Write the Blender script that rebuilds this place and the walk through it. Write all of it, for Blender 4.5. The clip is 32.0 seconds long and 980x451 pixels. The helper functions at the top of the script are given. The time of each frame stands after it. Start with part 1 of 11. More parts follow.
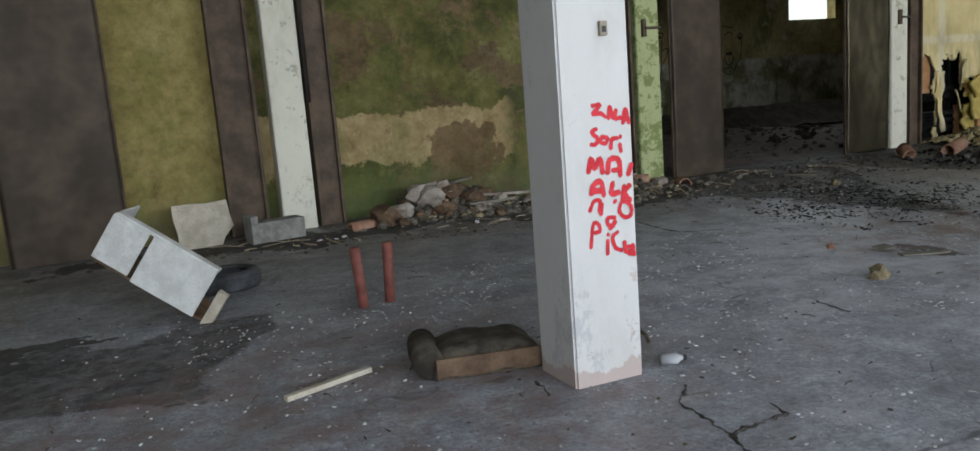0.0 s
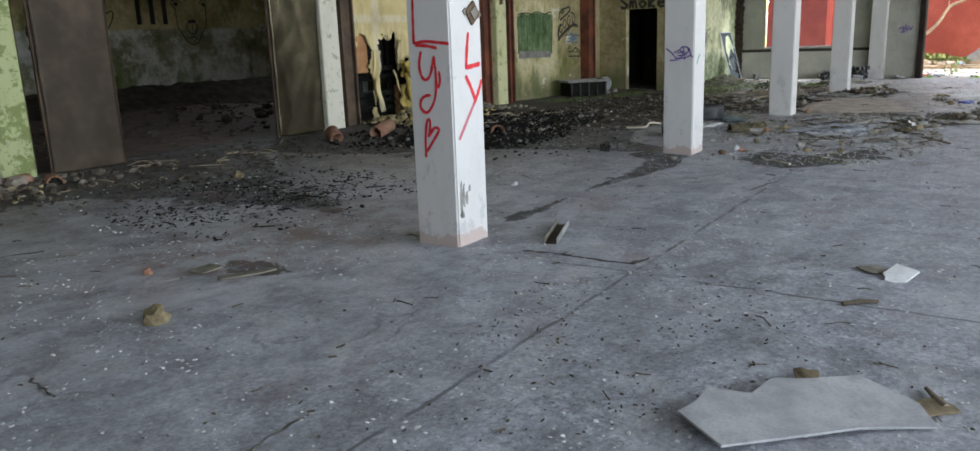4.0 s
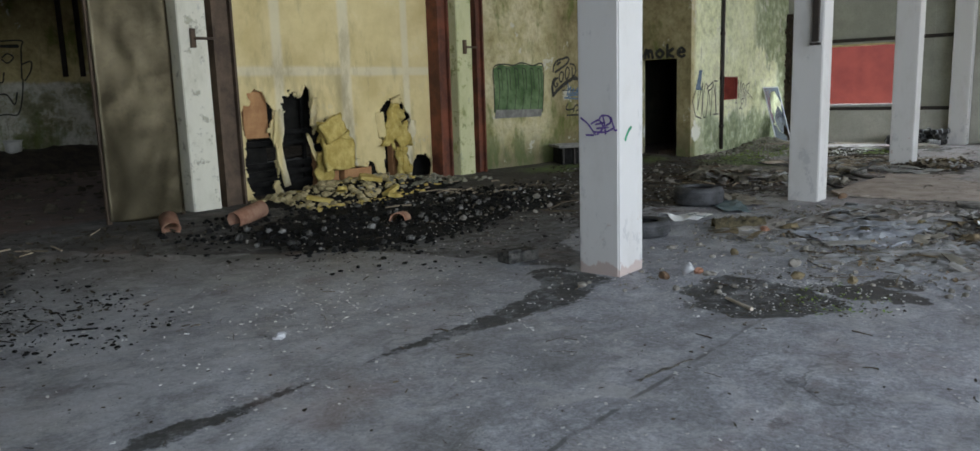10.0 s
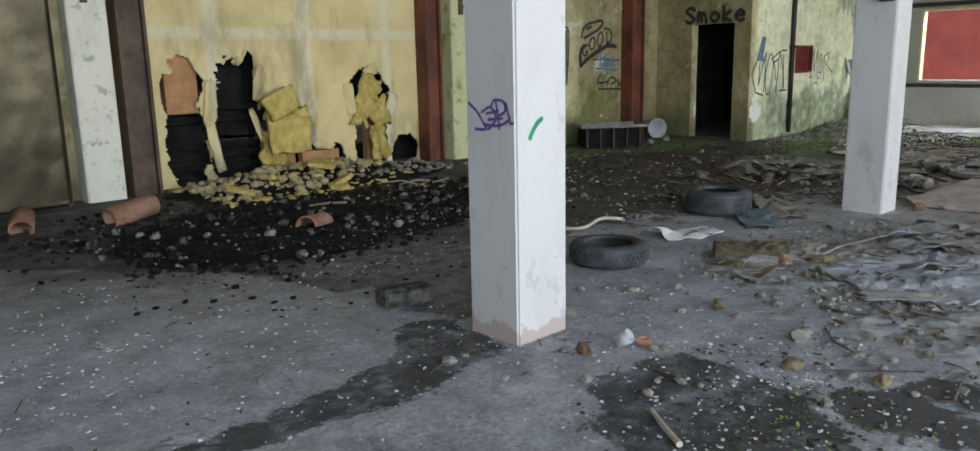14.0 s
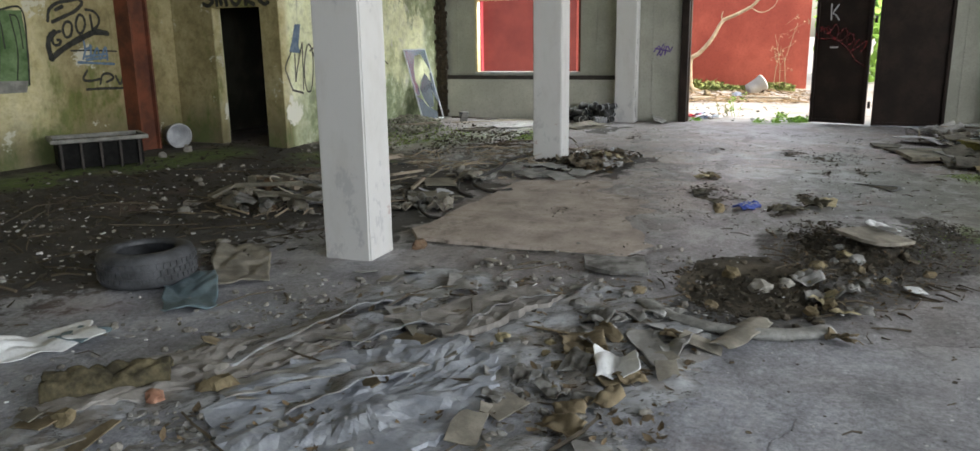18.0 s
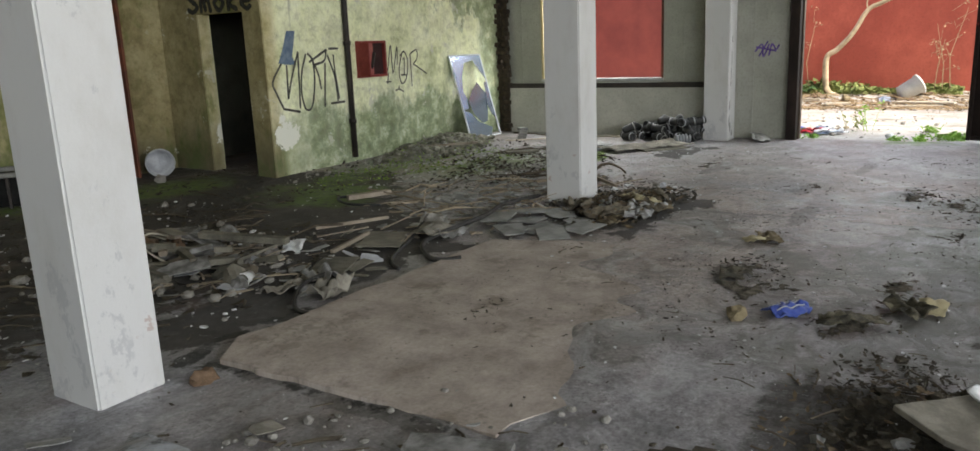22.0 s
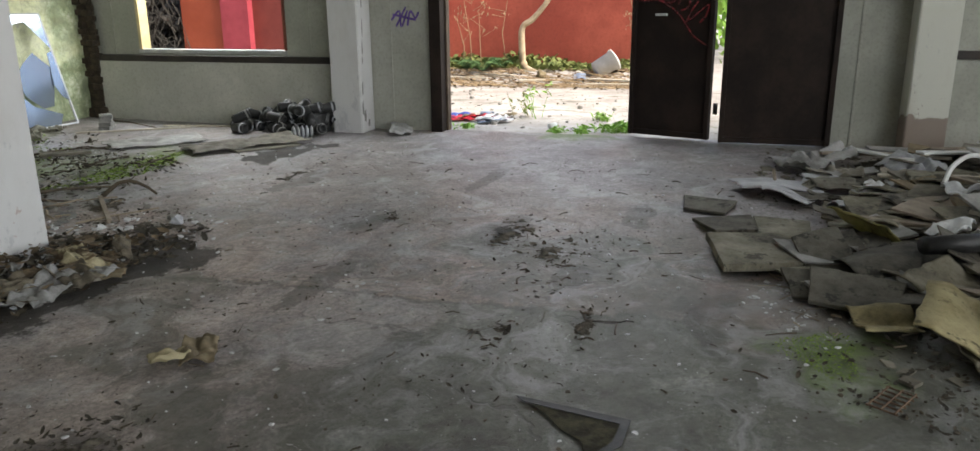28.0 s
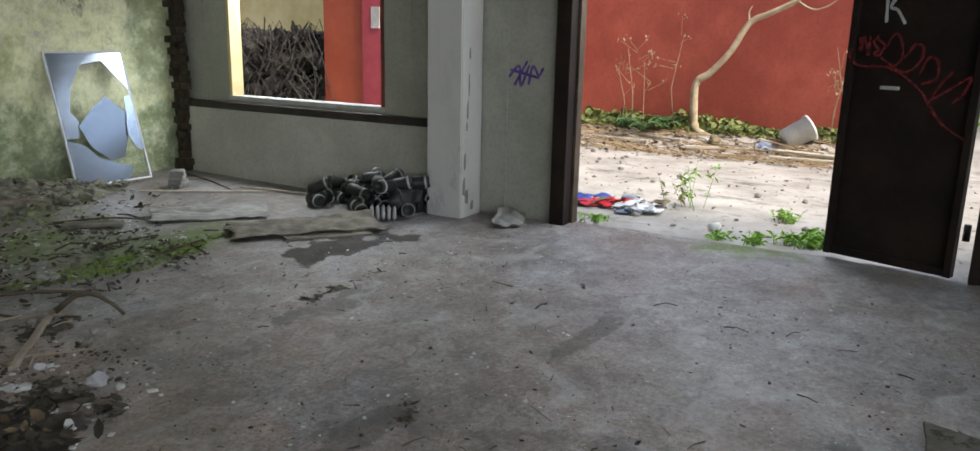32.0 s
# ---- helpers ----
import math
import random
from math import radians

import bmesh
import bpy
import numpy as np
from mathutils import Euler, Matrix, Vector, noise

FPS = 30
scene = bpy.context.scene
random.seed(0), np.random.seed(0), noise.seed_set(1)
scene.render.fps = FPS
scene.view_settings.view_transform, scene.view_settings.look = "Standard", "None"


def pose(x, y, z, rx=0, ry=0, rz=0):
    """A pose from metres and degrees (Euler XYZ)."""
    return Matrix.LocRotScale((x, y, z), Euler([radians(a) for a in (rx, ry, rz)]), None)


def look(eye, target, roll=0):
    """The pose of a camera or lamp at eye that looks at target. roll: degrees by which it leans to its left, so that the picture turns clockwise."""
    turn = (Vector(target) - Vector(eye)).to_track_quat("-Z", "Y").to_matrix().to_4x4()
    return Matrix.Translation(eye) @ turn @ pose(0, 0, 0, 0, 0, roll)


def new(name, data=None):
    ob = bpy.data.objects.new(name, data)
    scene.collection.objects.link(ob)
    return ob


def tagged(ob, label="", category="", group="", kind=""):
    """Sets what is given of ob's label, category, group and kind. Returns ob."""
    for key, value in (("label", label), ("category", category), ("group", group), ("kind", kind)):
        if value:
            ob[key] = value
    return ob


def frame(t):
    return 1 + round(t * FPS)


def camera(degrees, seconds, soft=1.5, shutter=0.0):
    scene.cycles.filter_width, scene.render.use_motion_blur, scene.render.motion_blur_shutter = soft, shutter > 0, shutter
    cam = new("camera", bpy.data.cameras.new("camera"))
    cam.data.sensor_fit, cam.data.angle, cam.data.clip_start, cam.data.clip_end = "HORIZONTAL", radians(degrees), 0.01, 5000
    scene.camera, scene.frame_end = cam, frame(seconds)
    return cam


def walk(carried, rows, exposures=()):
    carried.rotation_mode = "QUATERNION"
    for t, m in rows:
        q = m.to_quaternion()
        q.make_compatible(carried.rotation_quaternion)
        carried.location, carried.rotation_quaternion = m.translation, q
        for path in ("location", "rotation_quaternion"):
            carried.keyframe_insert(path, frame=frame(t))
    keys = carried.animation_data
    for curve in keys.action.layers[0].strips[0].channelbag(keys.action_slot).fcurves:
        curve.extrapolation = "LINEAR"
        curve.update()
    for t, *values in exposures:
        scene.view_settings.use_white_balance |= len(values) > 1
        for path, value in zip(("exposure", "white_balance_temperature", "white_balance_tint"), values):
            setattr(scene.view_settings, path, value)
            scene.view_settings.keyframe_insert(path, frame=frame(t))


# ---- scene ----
cam = camera(63.5, 32.0)
PATH = [
    (0, (0.614, 0.397, 1.518), (1.416, 2.2, 1.195), -4.4),
    (0.5, (0.861, 0.499, 1.527), (1.774, 2.239, 1.156), -4.6),
    (1, (1.118, 0.483, 1.497), (2.195, 2.117, 1.083), -4.6),
    (1.5, (1.47, 0.385, 1.542), (2.593, 1.989, 1.135), -4.8),
    (2, (1.775, 0.382, 1.498), (3.109, 1.809, 1.071), -4.4),
    (2.5, (2.138, 0.409, 1.506), (3.62, 1.677, 1.064), -3.4),
    (3, (2.43, 0.359, 1.498), (3.92, 1.614, 1.045), -3.2),
    (3.5, (2.698, 0.311, 1.501), (4.196, 1.554, 1.042), -3.0),
    (4, (2.985, 0.42, 1.493), (4.595, 1.513, 1.032), -2.1),
    (4.5, (3.267, 0.408, 1.494), (4.968, 1.355, 1.038), -1.5),
    (6.5, (4.566, 0.273, 1.518), (6.22, 1.307, 1.077), -1.9),
    (7, (4.842, 0.304, 1.505), (6.379, 1.518, 1.1), -1.9),
    (7.5, (5.171, 0.459, 1.523), (6.698, 1.7, 1.165), -1.8),
    (8, (5.46, 0.517, 1.5), (6.957, 1.794, 1.143), -1.9),
    (8.5, (5.793, 0.551, 1.533), (7.29, 1.826, 1.165), -1.9),
    (9, (6.168, 0.635, 1.518), (7.666, 1.915, 1.174), -1.8),
    (9.5, (6.563, 0.621, 1.503), (8.063, 1.902, 1.171), -2.1),
    (10, (6.947, 0.526, 1.524), (8.455, 1.797, 1.189), -1.8),
    (10.5, (7.287, 0.561, 1.5), (8.809, 1.812, 1.155), -1.5),
    (11, (7.66, 0.597, 1.511), (9.197, 1.827, 1.153), -1.0),
    (11.5, (7.99, 0.534, 1.526), (9.529, 1.759, 1.159), -1.1),
    (12, (8.302, 0.57, 1.489), (9.856, 1.773, 1.114), -0.7),
    (12.5, (8.634, 0.678, 1.52), (10.152, 1.919, 1.127), -0.8),
    (13, (8.951, 0.771, 1.5), (10.234, 2.255, 1.114), -1.9),
    (13.5, (9.226, 0.803, 1.512), (10.448, 2.337, 1.122), -2.0),
    (14, (9.547, 0.929, 1.499), (10.886, 2.359, 1.093), -1.2),
    (14.5, (9.826, 0.987, 1.504), (11.255, 2.323, 1.087), -0.6),
    (15, (10.169, 1.031, 1.519), (11.614, 2.35, 1.102), -0.5),
    (15.5, (10.517, 1.098, 1.496), (12.115, 2.226, 1.076), 0.8),
    (17.5, (12.062, 1.09, 1.511), (13.851, 1.837, 1.022), 0.2),
    (18, (12.439, 0.984, 1.547), (14.258, 1.679, 1.092), -0.8),
    (18.5, (12.754, 0.877, 1.548), (14.584, 1.551, 1.103), -1.0),
    (19, (13.141, 0.767, 1.583), (15.001, 1.33, 1.112), -0.2),
    (19.5, (13.495, 0.631, 1.565), (15.331, 1.251, 1.073), -1.4),
    (20, (13.788, 0.498, 1.6), (15.542, 1.323, 1.107), -2.2),
    (20.5, (14.26, 0.476, 1.572), (16.002, 1.324, 1.076), -2.1),
    (21, (14.661, 0.421, 1.557), (16.317, 1.435, 1.079), -3.1),
    (21.5, (15.001, 0.387, 1.579), (16.537, 1.592, 1.143), -4.2),
    (22, (15.45, 0.427, 1.571), (17.092, 1.476, 1.123), -2.3),
    (22.5, (15.823, 0.337, 1.583), (17.497, 1.329, 1.121), -1.9),
    (23, (16.307, 0.262, 1.625), (17.969, 1.265, 1.143), -1.3),
    (23.5, (16.685, 0.244, 1.607), (18.357, 1.22, 1.108), -1.0),
    (24, (17.088, 0.183, 1.612), (18.793, 1.109, 1.123), -0.2),
    (24.5, (17.37, 0.013, 1.681), (19.041, 1.022, 1.245), 0.6),
    (25, (17.746, -0.028, 1.623), (19.522, 0.754, 1.138), 1.2),
    (25.5, (18.149, -0.109, 1.573), (20.024, 0.285, 0.998), 1.1),
    (27.5, (18.719, -0.434, 1.506), (20.598, -0.073, 0.925), 0.5),
    (28, (18.865, -0.383, 1.516), (20.707, 0.172, 0.968), -0.5),
    (28.5, (19.055, -0.362, 1.52), (20.821, 0.414, 0.992), -0.3),
    (29, (19.367, -0.472, 1.568), (21.014, 0.539, 1.053), -1.4),
    (29.5, (19.619, -0.485, 1.566), (21.208, 0.624, 1.069), -1.6),
    (30, (20.052, -0.405, 1.617), (21.668, 0.689, 1.178), 0.2),
    (30.5, (20.384, -0.354, 1.604), (22.01, 0.723, 1.16), 0.2),
    (31, (20.707, -0.27, 1.592), (22.342, 0.794, 1.152), 0.6),
    (31.5, (20.977, -0.005, 1.646), (22.654, 0.984, 1.189), 1.2),
    (32, (21.325, 0.001, 1.653), (23.018, 0.96, 1.188), 1.3),
]
EXPOSURES = ((0.0, 1.04, 6700, 10), (2.0, 1.02, 6350, 10), (3.0, 1.14, 6450, 10), (4.0, 1.23, 6600, 10), (7.0, 1.2, 6850, 10), (8.0, 1.1, 6800, 10), (9.0, 0.86, 6700, 10), (10.0, 1.0, 6550, 10), (12.0, 1.04, 6500, 10), (14.0, 1.24, 6550, 10), (15.5, 1.2, 6650, 10), (18.0, 1.18, 6950, 10), (20.0, 1.11, 7200, 10), (22.0, 1.03, 7000, 10), (24.0, 0.8, 6900, 10), (25.0, 0.78, 6800, 10), (28.0, 0.86, 6950, 10), (30.0, 0.52, 6800, 10), (32.0, 0.51, 6750, 10))
walk(cam, [(t, look(eye, target, roll)) for t, eye, target, roll in PATH], EXPOSURES)

# ---- light levels ----
SKY, SUN = 0.15, 4.4
SOUTH_POWER = (205, 222, 218, 245, 262, 115, 40)
GATE_POWER, PANE_POWER = 200, 115
COOL, PLAIN = (0.82, 0.91, 1.0), (0.9, 0.95, 1.0)
SOUTH_TINT = (COOL, COOL, (0.77, 0.885, 1.0), (0.77, 0.885, 1.0), PLAIN, PLAIN, PLAIN)

# ---- light ----
world = bpy.data.worlds.new("sky")
scene.world = world
world.use_nodes = True
wn = world.node_tree
sky = wn.nodes.new("ShaderNodeTexSky")
sky.sky_type = "NISHITA"
sky.sun_disc = False
sky.sun_elevation = radians(48)
sky.sun_rotation = radians(191)
sky.air_density, sky.dust_density, sky.ozone_density = 1.0, 2.0, 1.0
wn.links.new(sky.outputs["Color"], wn.nodes["Background"].inputs["Color"])
wn.nodes["Background"].inputs["Strength"].default_value = SKY

sun_data = bpy.data.lights.new("sun", "SUN")
sun_data.energy, sun_data.angle, sun_data.color = SUN, radians(12), (1.0, 0.96, 0.9)
sun = new("sun", sun_data)
sun.matrix_world = look((30, -30, 40), (30.2, -29.02, 38.89))


def window_light(x, y, z, w, h, target, power, colour=(0.86, 0.93, 1.0)):
    data = bpy.data.lights.new("window_daylight", "AREA")
    data.shape, data.size, data.size_y, data.energy, data.color = "RECTANGLE", w, h, power, colour
    ob = new("window_daylight", data)
    ob.matrix_world = look((x, y, z), target)
    return ob


# the daylight of the long window bands on the yard side
SOUTH = -9.2
for i, power in enumerate(SOUTH_POWER):
    cx = -7.4 + 4.95 * i + 2.66
    window_light(cx, SOUTH - 0.05, 3.4, 3.7, 3.3, (cx, 3.0, 1.0), power, SOUTH_TINT[i])


# lamps added over the yard: extra sky light entering below gate and window heads
window_light(28.7, 0.9, 3.95, 3.8, 0.9, (24.8, 3.9, 0.6), GATE_POWER, (0.8, 0.9, 1.0))
window_light(28.35, 6.0, 2.72, 2.0, 0.45, (25.0, 7.3, 1.3), PANE_POWER, (0.9, 0.96, 1.0))


# ---- material helpers ----
class Nodes:
    """Short hand for building one node material."""

    def __init__(self, name):
        self.m = bpy.data.materials.new(name)
        self.m.use_nodes = True
        self.t = self.m.node_tree
        self.b = self.t.nodes["Principled BSDF"]
        self.out = self.t.nodes["Material Output"]

    def n(self, kind, **sets):
        node = self.t.nodes.new("ShaderNode" + kind)
        for k, v in sets.items():
            if k in node.inputs.keys():
                self.put(node.inputs[k], v)
        return node

    def put(self, socket, v):
        if isinstance(v, bpy.types.NodeSocket):
            self.t.links.new(v, socket)
        else:
            socket.default_value = v

    def pos(self):
        return self.n("NewGeometry").outputs["Position"]

    def layer(self, name):
        """A distance stored on the mesh's corners, in metres, positive inside."""
        node = self.n("Attribute")
        node.attribute_name = name
        return node.outputs["Fac"]

    def obj(self):
        return self.n("TexCoord").outputs["Object"]

    def rand(self):
        return self.n("ObjectInfo").outputs["Random"]

    def island(self):
        return self.n("NewGeometry").outputs["Random Per Island"]

    def scaled(self, vec, s):
        node = self.n("VectorMath")
        node.operation = "MULTIPLY"
        self.put(node.inputs[0], vec)
        node.inputs[1].default_value = s
        return node.outputs[0]

    def noise(self, vec, scale, detail=5.0, rough=0.6, warp=0.0):
        node = self.n("TexNoise")
        self.put(node.inputs["Vector"], vec)
        node.inputs["Scale"].default_value = scale
        node.inputs["Detail"].default_value = detail
        node.inputs["Roughness"].default_value = rough
        node.inputs["Distortion"].default_value = warp
        return node.outputs["Fac"]

    def voronoi(self, vec, scale, feature="F1", out="Distance"):
        node = self.n("TexVoronoi")
        node.feature = feature
        self.put(node.inputs["Vector"], vec)
        node.inputs["Scale"].default_value = scale
        return node.outputs[out]

    def step(self, fac, lo, hi):
        node = self.n("MapRange")
        node.interpolation_type = "SMOOTHSTEP"
        self.put(node.inputs["Value"], fac)
        node.inputs["From Min"].default_value, node.inputs["From Max"].default_value = lo, hi
        return node.outputs["Result"]

    def math(self, op, a, b=0.0, c=0.0):
        node = self.n("Math")
        node.operation = op
        self.put(node.inputs[0], a)
        self.put(node.inputs[1], b)
        if op in ("MULTIPLY_ADD",):
            self.put(node.inputs[2], c)
        return node.outputs[0]

    def mix(self, fac, a, b, mode="MIX"):
        node = self.n("MixRGB")
        node.blend_type = mode
        self.put(node.inputs["Fac"], fac)
        for k, v in (("Color1", a), ("Color2", b)):
            self.put(node.inputs[k], v if isinstance(v, bpy.types.NodeSocket) else (*v, 1.0))
        return node.outputs["Color"]

    def ramp(self, fac, *stops):
        node = self.n("ValToRGB")
        self.put(node.inputs["Fac"], fac)
        els = node.color_ramp.elements
        while len(els) < len(stops):
            els.new(0.5)
        for el, (p, c) in zip(els, stops):
            el.position, el.color = p, (*c, 1.0)
        return node.outputs["Color"]

    def bump(self, height, strength=0.3, dist=0.02, normal=None):
        node = self.n("Bump")
        self.put(node.inputs["Height"], height)
        node.inputs["Strength"].default_value, node.inputs["Distance"].default_value = strength, dist
        if normal is not None:
            self.put(node.inputs["Normal"], normal)
        return node.outputs["Normal"]

    def done(self, colour, rough=0.8, normal=None, metal=0.0, spec=0.5):
        self.put(self.b.inputs["Base Color"], colour if isinstance(colour, bpy.types.NodeSocket) else (*colour, 1.0))
        self.put(self.b.inputs["Roughness"], rough)
        self.put(self.b.inputs["Metallic"], metal)
        self.put(self.b.inputs["Specular IOR Level"], spec)
        if normal is not None:
            self.put(self.b.inputs["Normal"], normal)
        return self.m

    def blob(self, warped, cx, cy, rx, ry, soft=0.35):
        """1 inside a wavy ellipse on the floor, 0 outside."""
        node = self.n("VectorMath")
        node.operation = "SUBTRACT"
        self.put(node.inputs[0], warped)
        node.inputs[1].default_value = (cx, cy, 0)
        s = self.scaled(node.outputs[0], (1 / rx, 1 / ry, 0))
        length = self.n("VectorMath")
        length.operation = "LENGTH"
        self.put(length.inputs[0], s)
        return self.step(length.outputs["Value"], 1.0 + soft, 1.0 - soft)


def simple(name, c1, c2, scale=6.0, rough=0.75, bump=0.3, metal=0.0, local=True, fine=60.0, random_tint=0.0, islands=False, spec=0.4):
    """A worn surface of two tones with grain at two scales."""
    k = Nodes(name)
    p = k.obj() if local else k.pos()
    big, small = k.noise(p, scale, 6, 0.65), k.noise(p, fine, 4, 0.7)
    col = k.mix(k.step(big, 0.35, 0.68), c1, c2)
    col = k.mix(k.math("MULTIPLY", k.step(small, 0.45, 0.75), 0.35), col, tuple(v * 0.45 for v in c1))
    if random_tint:
        r = k.island() if islands else k.rand()
        col = k.mix(k.math("MULTIPLY", r, random_tint), col, tuple(min(1.0, v * 2.2) for v in c2))
    nrm = k.bump(k.math("ADD", big, k.math("MULTIPLY", small, 0.5)), bump, 0.01)
    return k.done(col, rough, nrm, metal, spec)


# ---- materials of the building ----
def floor_material():
    k = Nodes("worn_concrete")
    p = k.pos()
    flat = k.scaled(p, (1, 1, 0))
    wn_ = k.n("TexNoise")
    k.put(wn_.inputs["Vector"], flat)
    wn_.inputs["Scale"].default_value, wn_.inputs["Detail"].default_value = 1.7, 6
    warp = k.n("VectorMath")
    warp.operation = "MULTIPLY_ADD"
    k.put(warp.inputs[0], wn_.outputs["Color"])
    warp.inputs[1].default_value = (1.5, 1.5, 0)
    off = k.n("VectorMath")
    off.operation = "ADD"
    k.put(off.inputs[0], flat)
    off.inputs[1].default_value = (-0.75, -0.75, 0)
    k.put(warp.inputs[2], off.outputs[0])
    w = warp.outputs[0]
    sx = k.n("SeparateXYZ")
    k.put(sx.inputs[0], p)
    # dusty grey screed, browner towards the gate and along the house wall
    big, mid, fine = k.noise(flat, 0.55, 5, 0.6), k.noise(flat, 3.2, 7, 0.68), k.noise(flat, 42, 5, 0.75)
    col = k.ramp(mid, (0.27, (0.143, 0.151, 0.172)), (0.5, (0.248, 0.262, 0.302)), (0.73, (0.394, 0.416, 0.47)))
    brown = k.ramp(mid, (0.27, (0.092, 0.077, 0.071)), (0.5, (0.2, 0.172, 0.16)), (0.75, (0.325, 0.288, 0.272)))
    east = k.step(k.math("MULTIPLY_ADD", big, 7.0, sx.outputs[0]), 18.0, 23.0)
    col = k.mix(k.math("MULTIPLY", east, k.math("MULTIPLY_ADD", k.step(k.noise(flat, 0.5, 4), 0.42, 0.6), 0.35, 0.65)), col, brown)
    # the last bays: bare pinkish screed, ending in a ragged edge over damp grey-green concrete
    edge = k.math("MULTIPLY_ADD", sx.outputs[1], 0.03, k.math("MULTIPLY_ADD", k.noise(flat, 2.2, 8, 0.7), 0.5, sx.outputs[0]))
    beyond = k.math("MULTIPLY", k.step(edge, 22.8, 22.83), k.step(k.noise(flat, 1.1, 7, 0.68), 0.42, 0.56))
    col = k.mix(k.math("MULTIPLY", beyond, k.math("MULTIPLY", k.step(sx.outputs[0], 26.5, 22.9), 0.78)), col, k.ramp(mid, (0.3, (0.18, 0.128, 0.105)), (0.7, (0.32, 0.245, 0.21))))
    damp = k.math("MULTIPLY", k.step(edge, 22.83, 22.8), k.math("MULTIPLY", k.step(k.math("MULTIPLY_ADD", big, 1.2, sx.outputs[0]), 20.2, 21.2), k.step(k.math("MULTIPLY_ADD", big, 1.6, sx.outputs[1]), 2.3, 1.5)))
    col = k.mix(k.math("MULTIPLY", damp, 0.82), col, k.ramp(k.noise(flat, 2.4, 10, 0.76), (0.34, (0.034, 0.04, 0.025)), (0.48, (0.088, 0.098, 0.072)), (0.6, (0.15, 0.162, 0.13)), (0.72, (0.25, 0.262, 0.23))))
    damp = k.math("MULTIPLY", k.blob(w, 23.55, 0.65, 0.55, 0.5, 0.35), 0.75)
    col = k.mix(damp, col, k.ramp(k.noise(flat, 3.4, 10, 0.78), (0.36, (0.04, 0.048, 0.04)), (0.5, (0.1, 0.115, 0.1)), (0.64, (0.19, 0.205, 0.19))))
    warm = k.math("MULTIPLY", k.blob(w, 21.4, 2.3, 1.9, 1.05, 0.45), k.step(k.noise(flat, 1.9, 9, 0.74), 0.36, 0.56))
    col = k.mix(k.math("MULTIPLY", warm, 0.6), col, k.ramp(mid, (0.3, (0.26, 0.212, 0.185)), (0.7, (0.46, 0.39, 0.35))))
    lip = k.step(k.math("ABSOLUTE", k.math("SUBTRACT", edge, 22.81)), 0.035, 0.01)
    col = k.mix(k.math("MULTIPLY", lip, k.math("MULTIPLY", k.step(sx.outputs[1], 3.0, 2.4), 0.6)), col, (0.05, 0.045, 0.035))
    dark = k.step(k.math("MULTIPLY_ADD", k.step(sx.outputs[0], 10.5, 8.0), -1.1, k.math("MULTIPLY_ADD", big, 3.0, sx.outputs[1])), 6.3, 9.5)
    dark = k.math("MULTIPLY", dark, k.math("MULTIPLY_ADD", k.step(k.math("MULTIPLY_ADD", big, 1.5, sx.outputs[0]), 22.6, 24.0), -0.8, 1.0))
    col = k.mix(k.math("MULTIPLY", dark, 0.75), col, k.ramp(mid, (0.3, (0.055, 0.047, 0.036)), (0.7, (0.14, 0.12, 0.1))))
    # uneven wear, a hand's breadth to a metre across
    wear = k.noise(w, 0.9, 9, 0.72)
    col = k.mix(1.0, col, k.ramp(wear, (0.32, (0.78, 0.765, 0.75)), (0.5, (1.02, 1.01, 1.0)), (0.66, (1.16, 1.155, 1.15))), "MULTIPLY")
    # close texture: scuffs and grit a few centimetres across
    grain = k.noise(flat, 11, 9, 0.82, 0.3)
    col = k.mix(1.0, col, k.ramp(grain, (0.36, (0.72, 0.715, 0.71)), (0.5, (1.0, 1.0, 1.0)), (0.64, (1.26, 1.26, 1.26))), "MULTIPLY")
    speckle = k.noise(flat, 34, 7, 0.85)
    col = k.mix(1.0, col, k.ramp(speckle, (0.38, (0.6, 0.59, 0.58)), (0.5, (1.0, 1.0, 1.0)), (0.62, (1.42, 1.42, 1.42))), "MULTIPLY")
    # scum and ground-in dirt of the gate bays, in ragged patches
    scum = k.math("MULTIPLY", k.step(k.math("MULTIPLY_ADD", k.step(sx.outputs[1], 1.3, 0.0), 0.09, k.noise(w, 1.15, 10, 0.74)), 0.49, 0.57), k.math("MULTIPLY", k.step(sx.outputs[0], 17.6, 19.2), k.step(k.math("MULTIPLY_ADD", big, 1.5, sx.outputs[1]), 4.6, 3.6)))
    scum = k.math("MULTIPLY", scum, k.step(k.math("MULTIPLY_ADD", big, 3.0, sx.outputs[0]), 26.6, 24.4))
    col = k.mix(k.math("MULTIPLY", scum, 0.68), col, k.ramp(k.noise(flat, 5.0, 9, 0.75), (0.36, (0.04, 0.038, 0.026)), (0.52, (0.085, 0.084, 0.065)), (0.68, (0.16, 0.155, 0.135))))
    # damp and dirty places
    mask = None
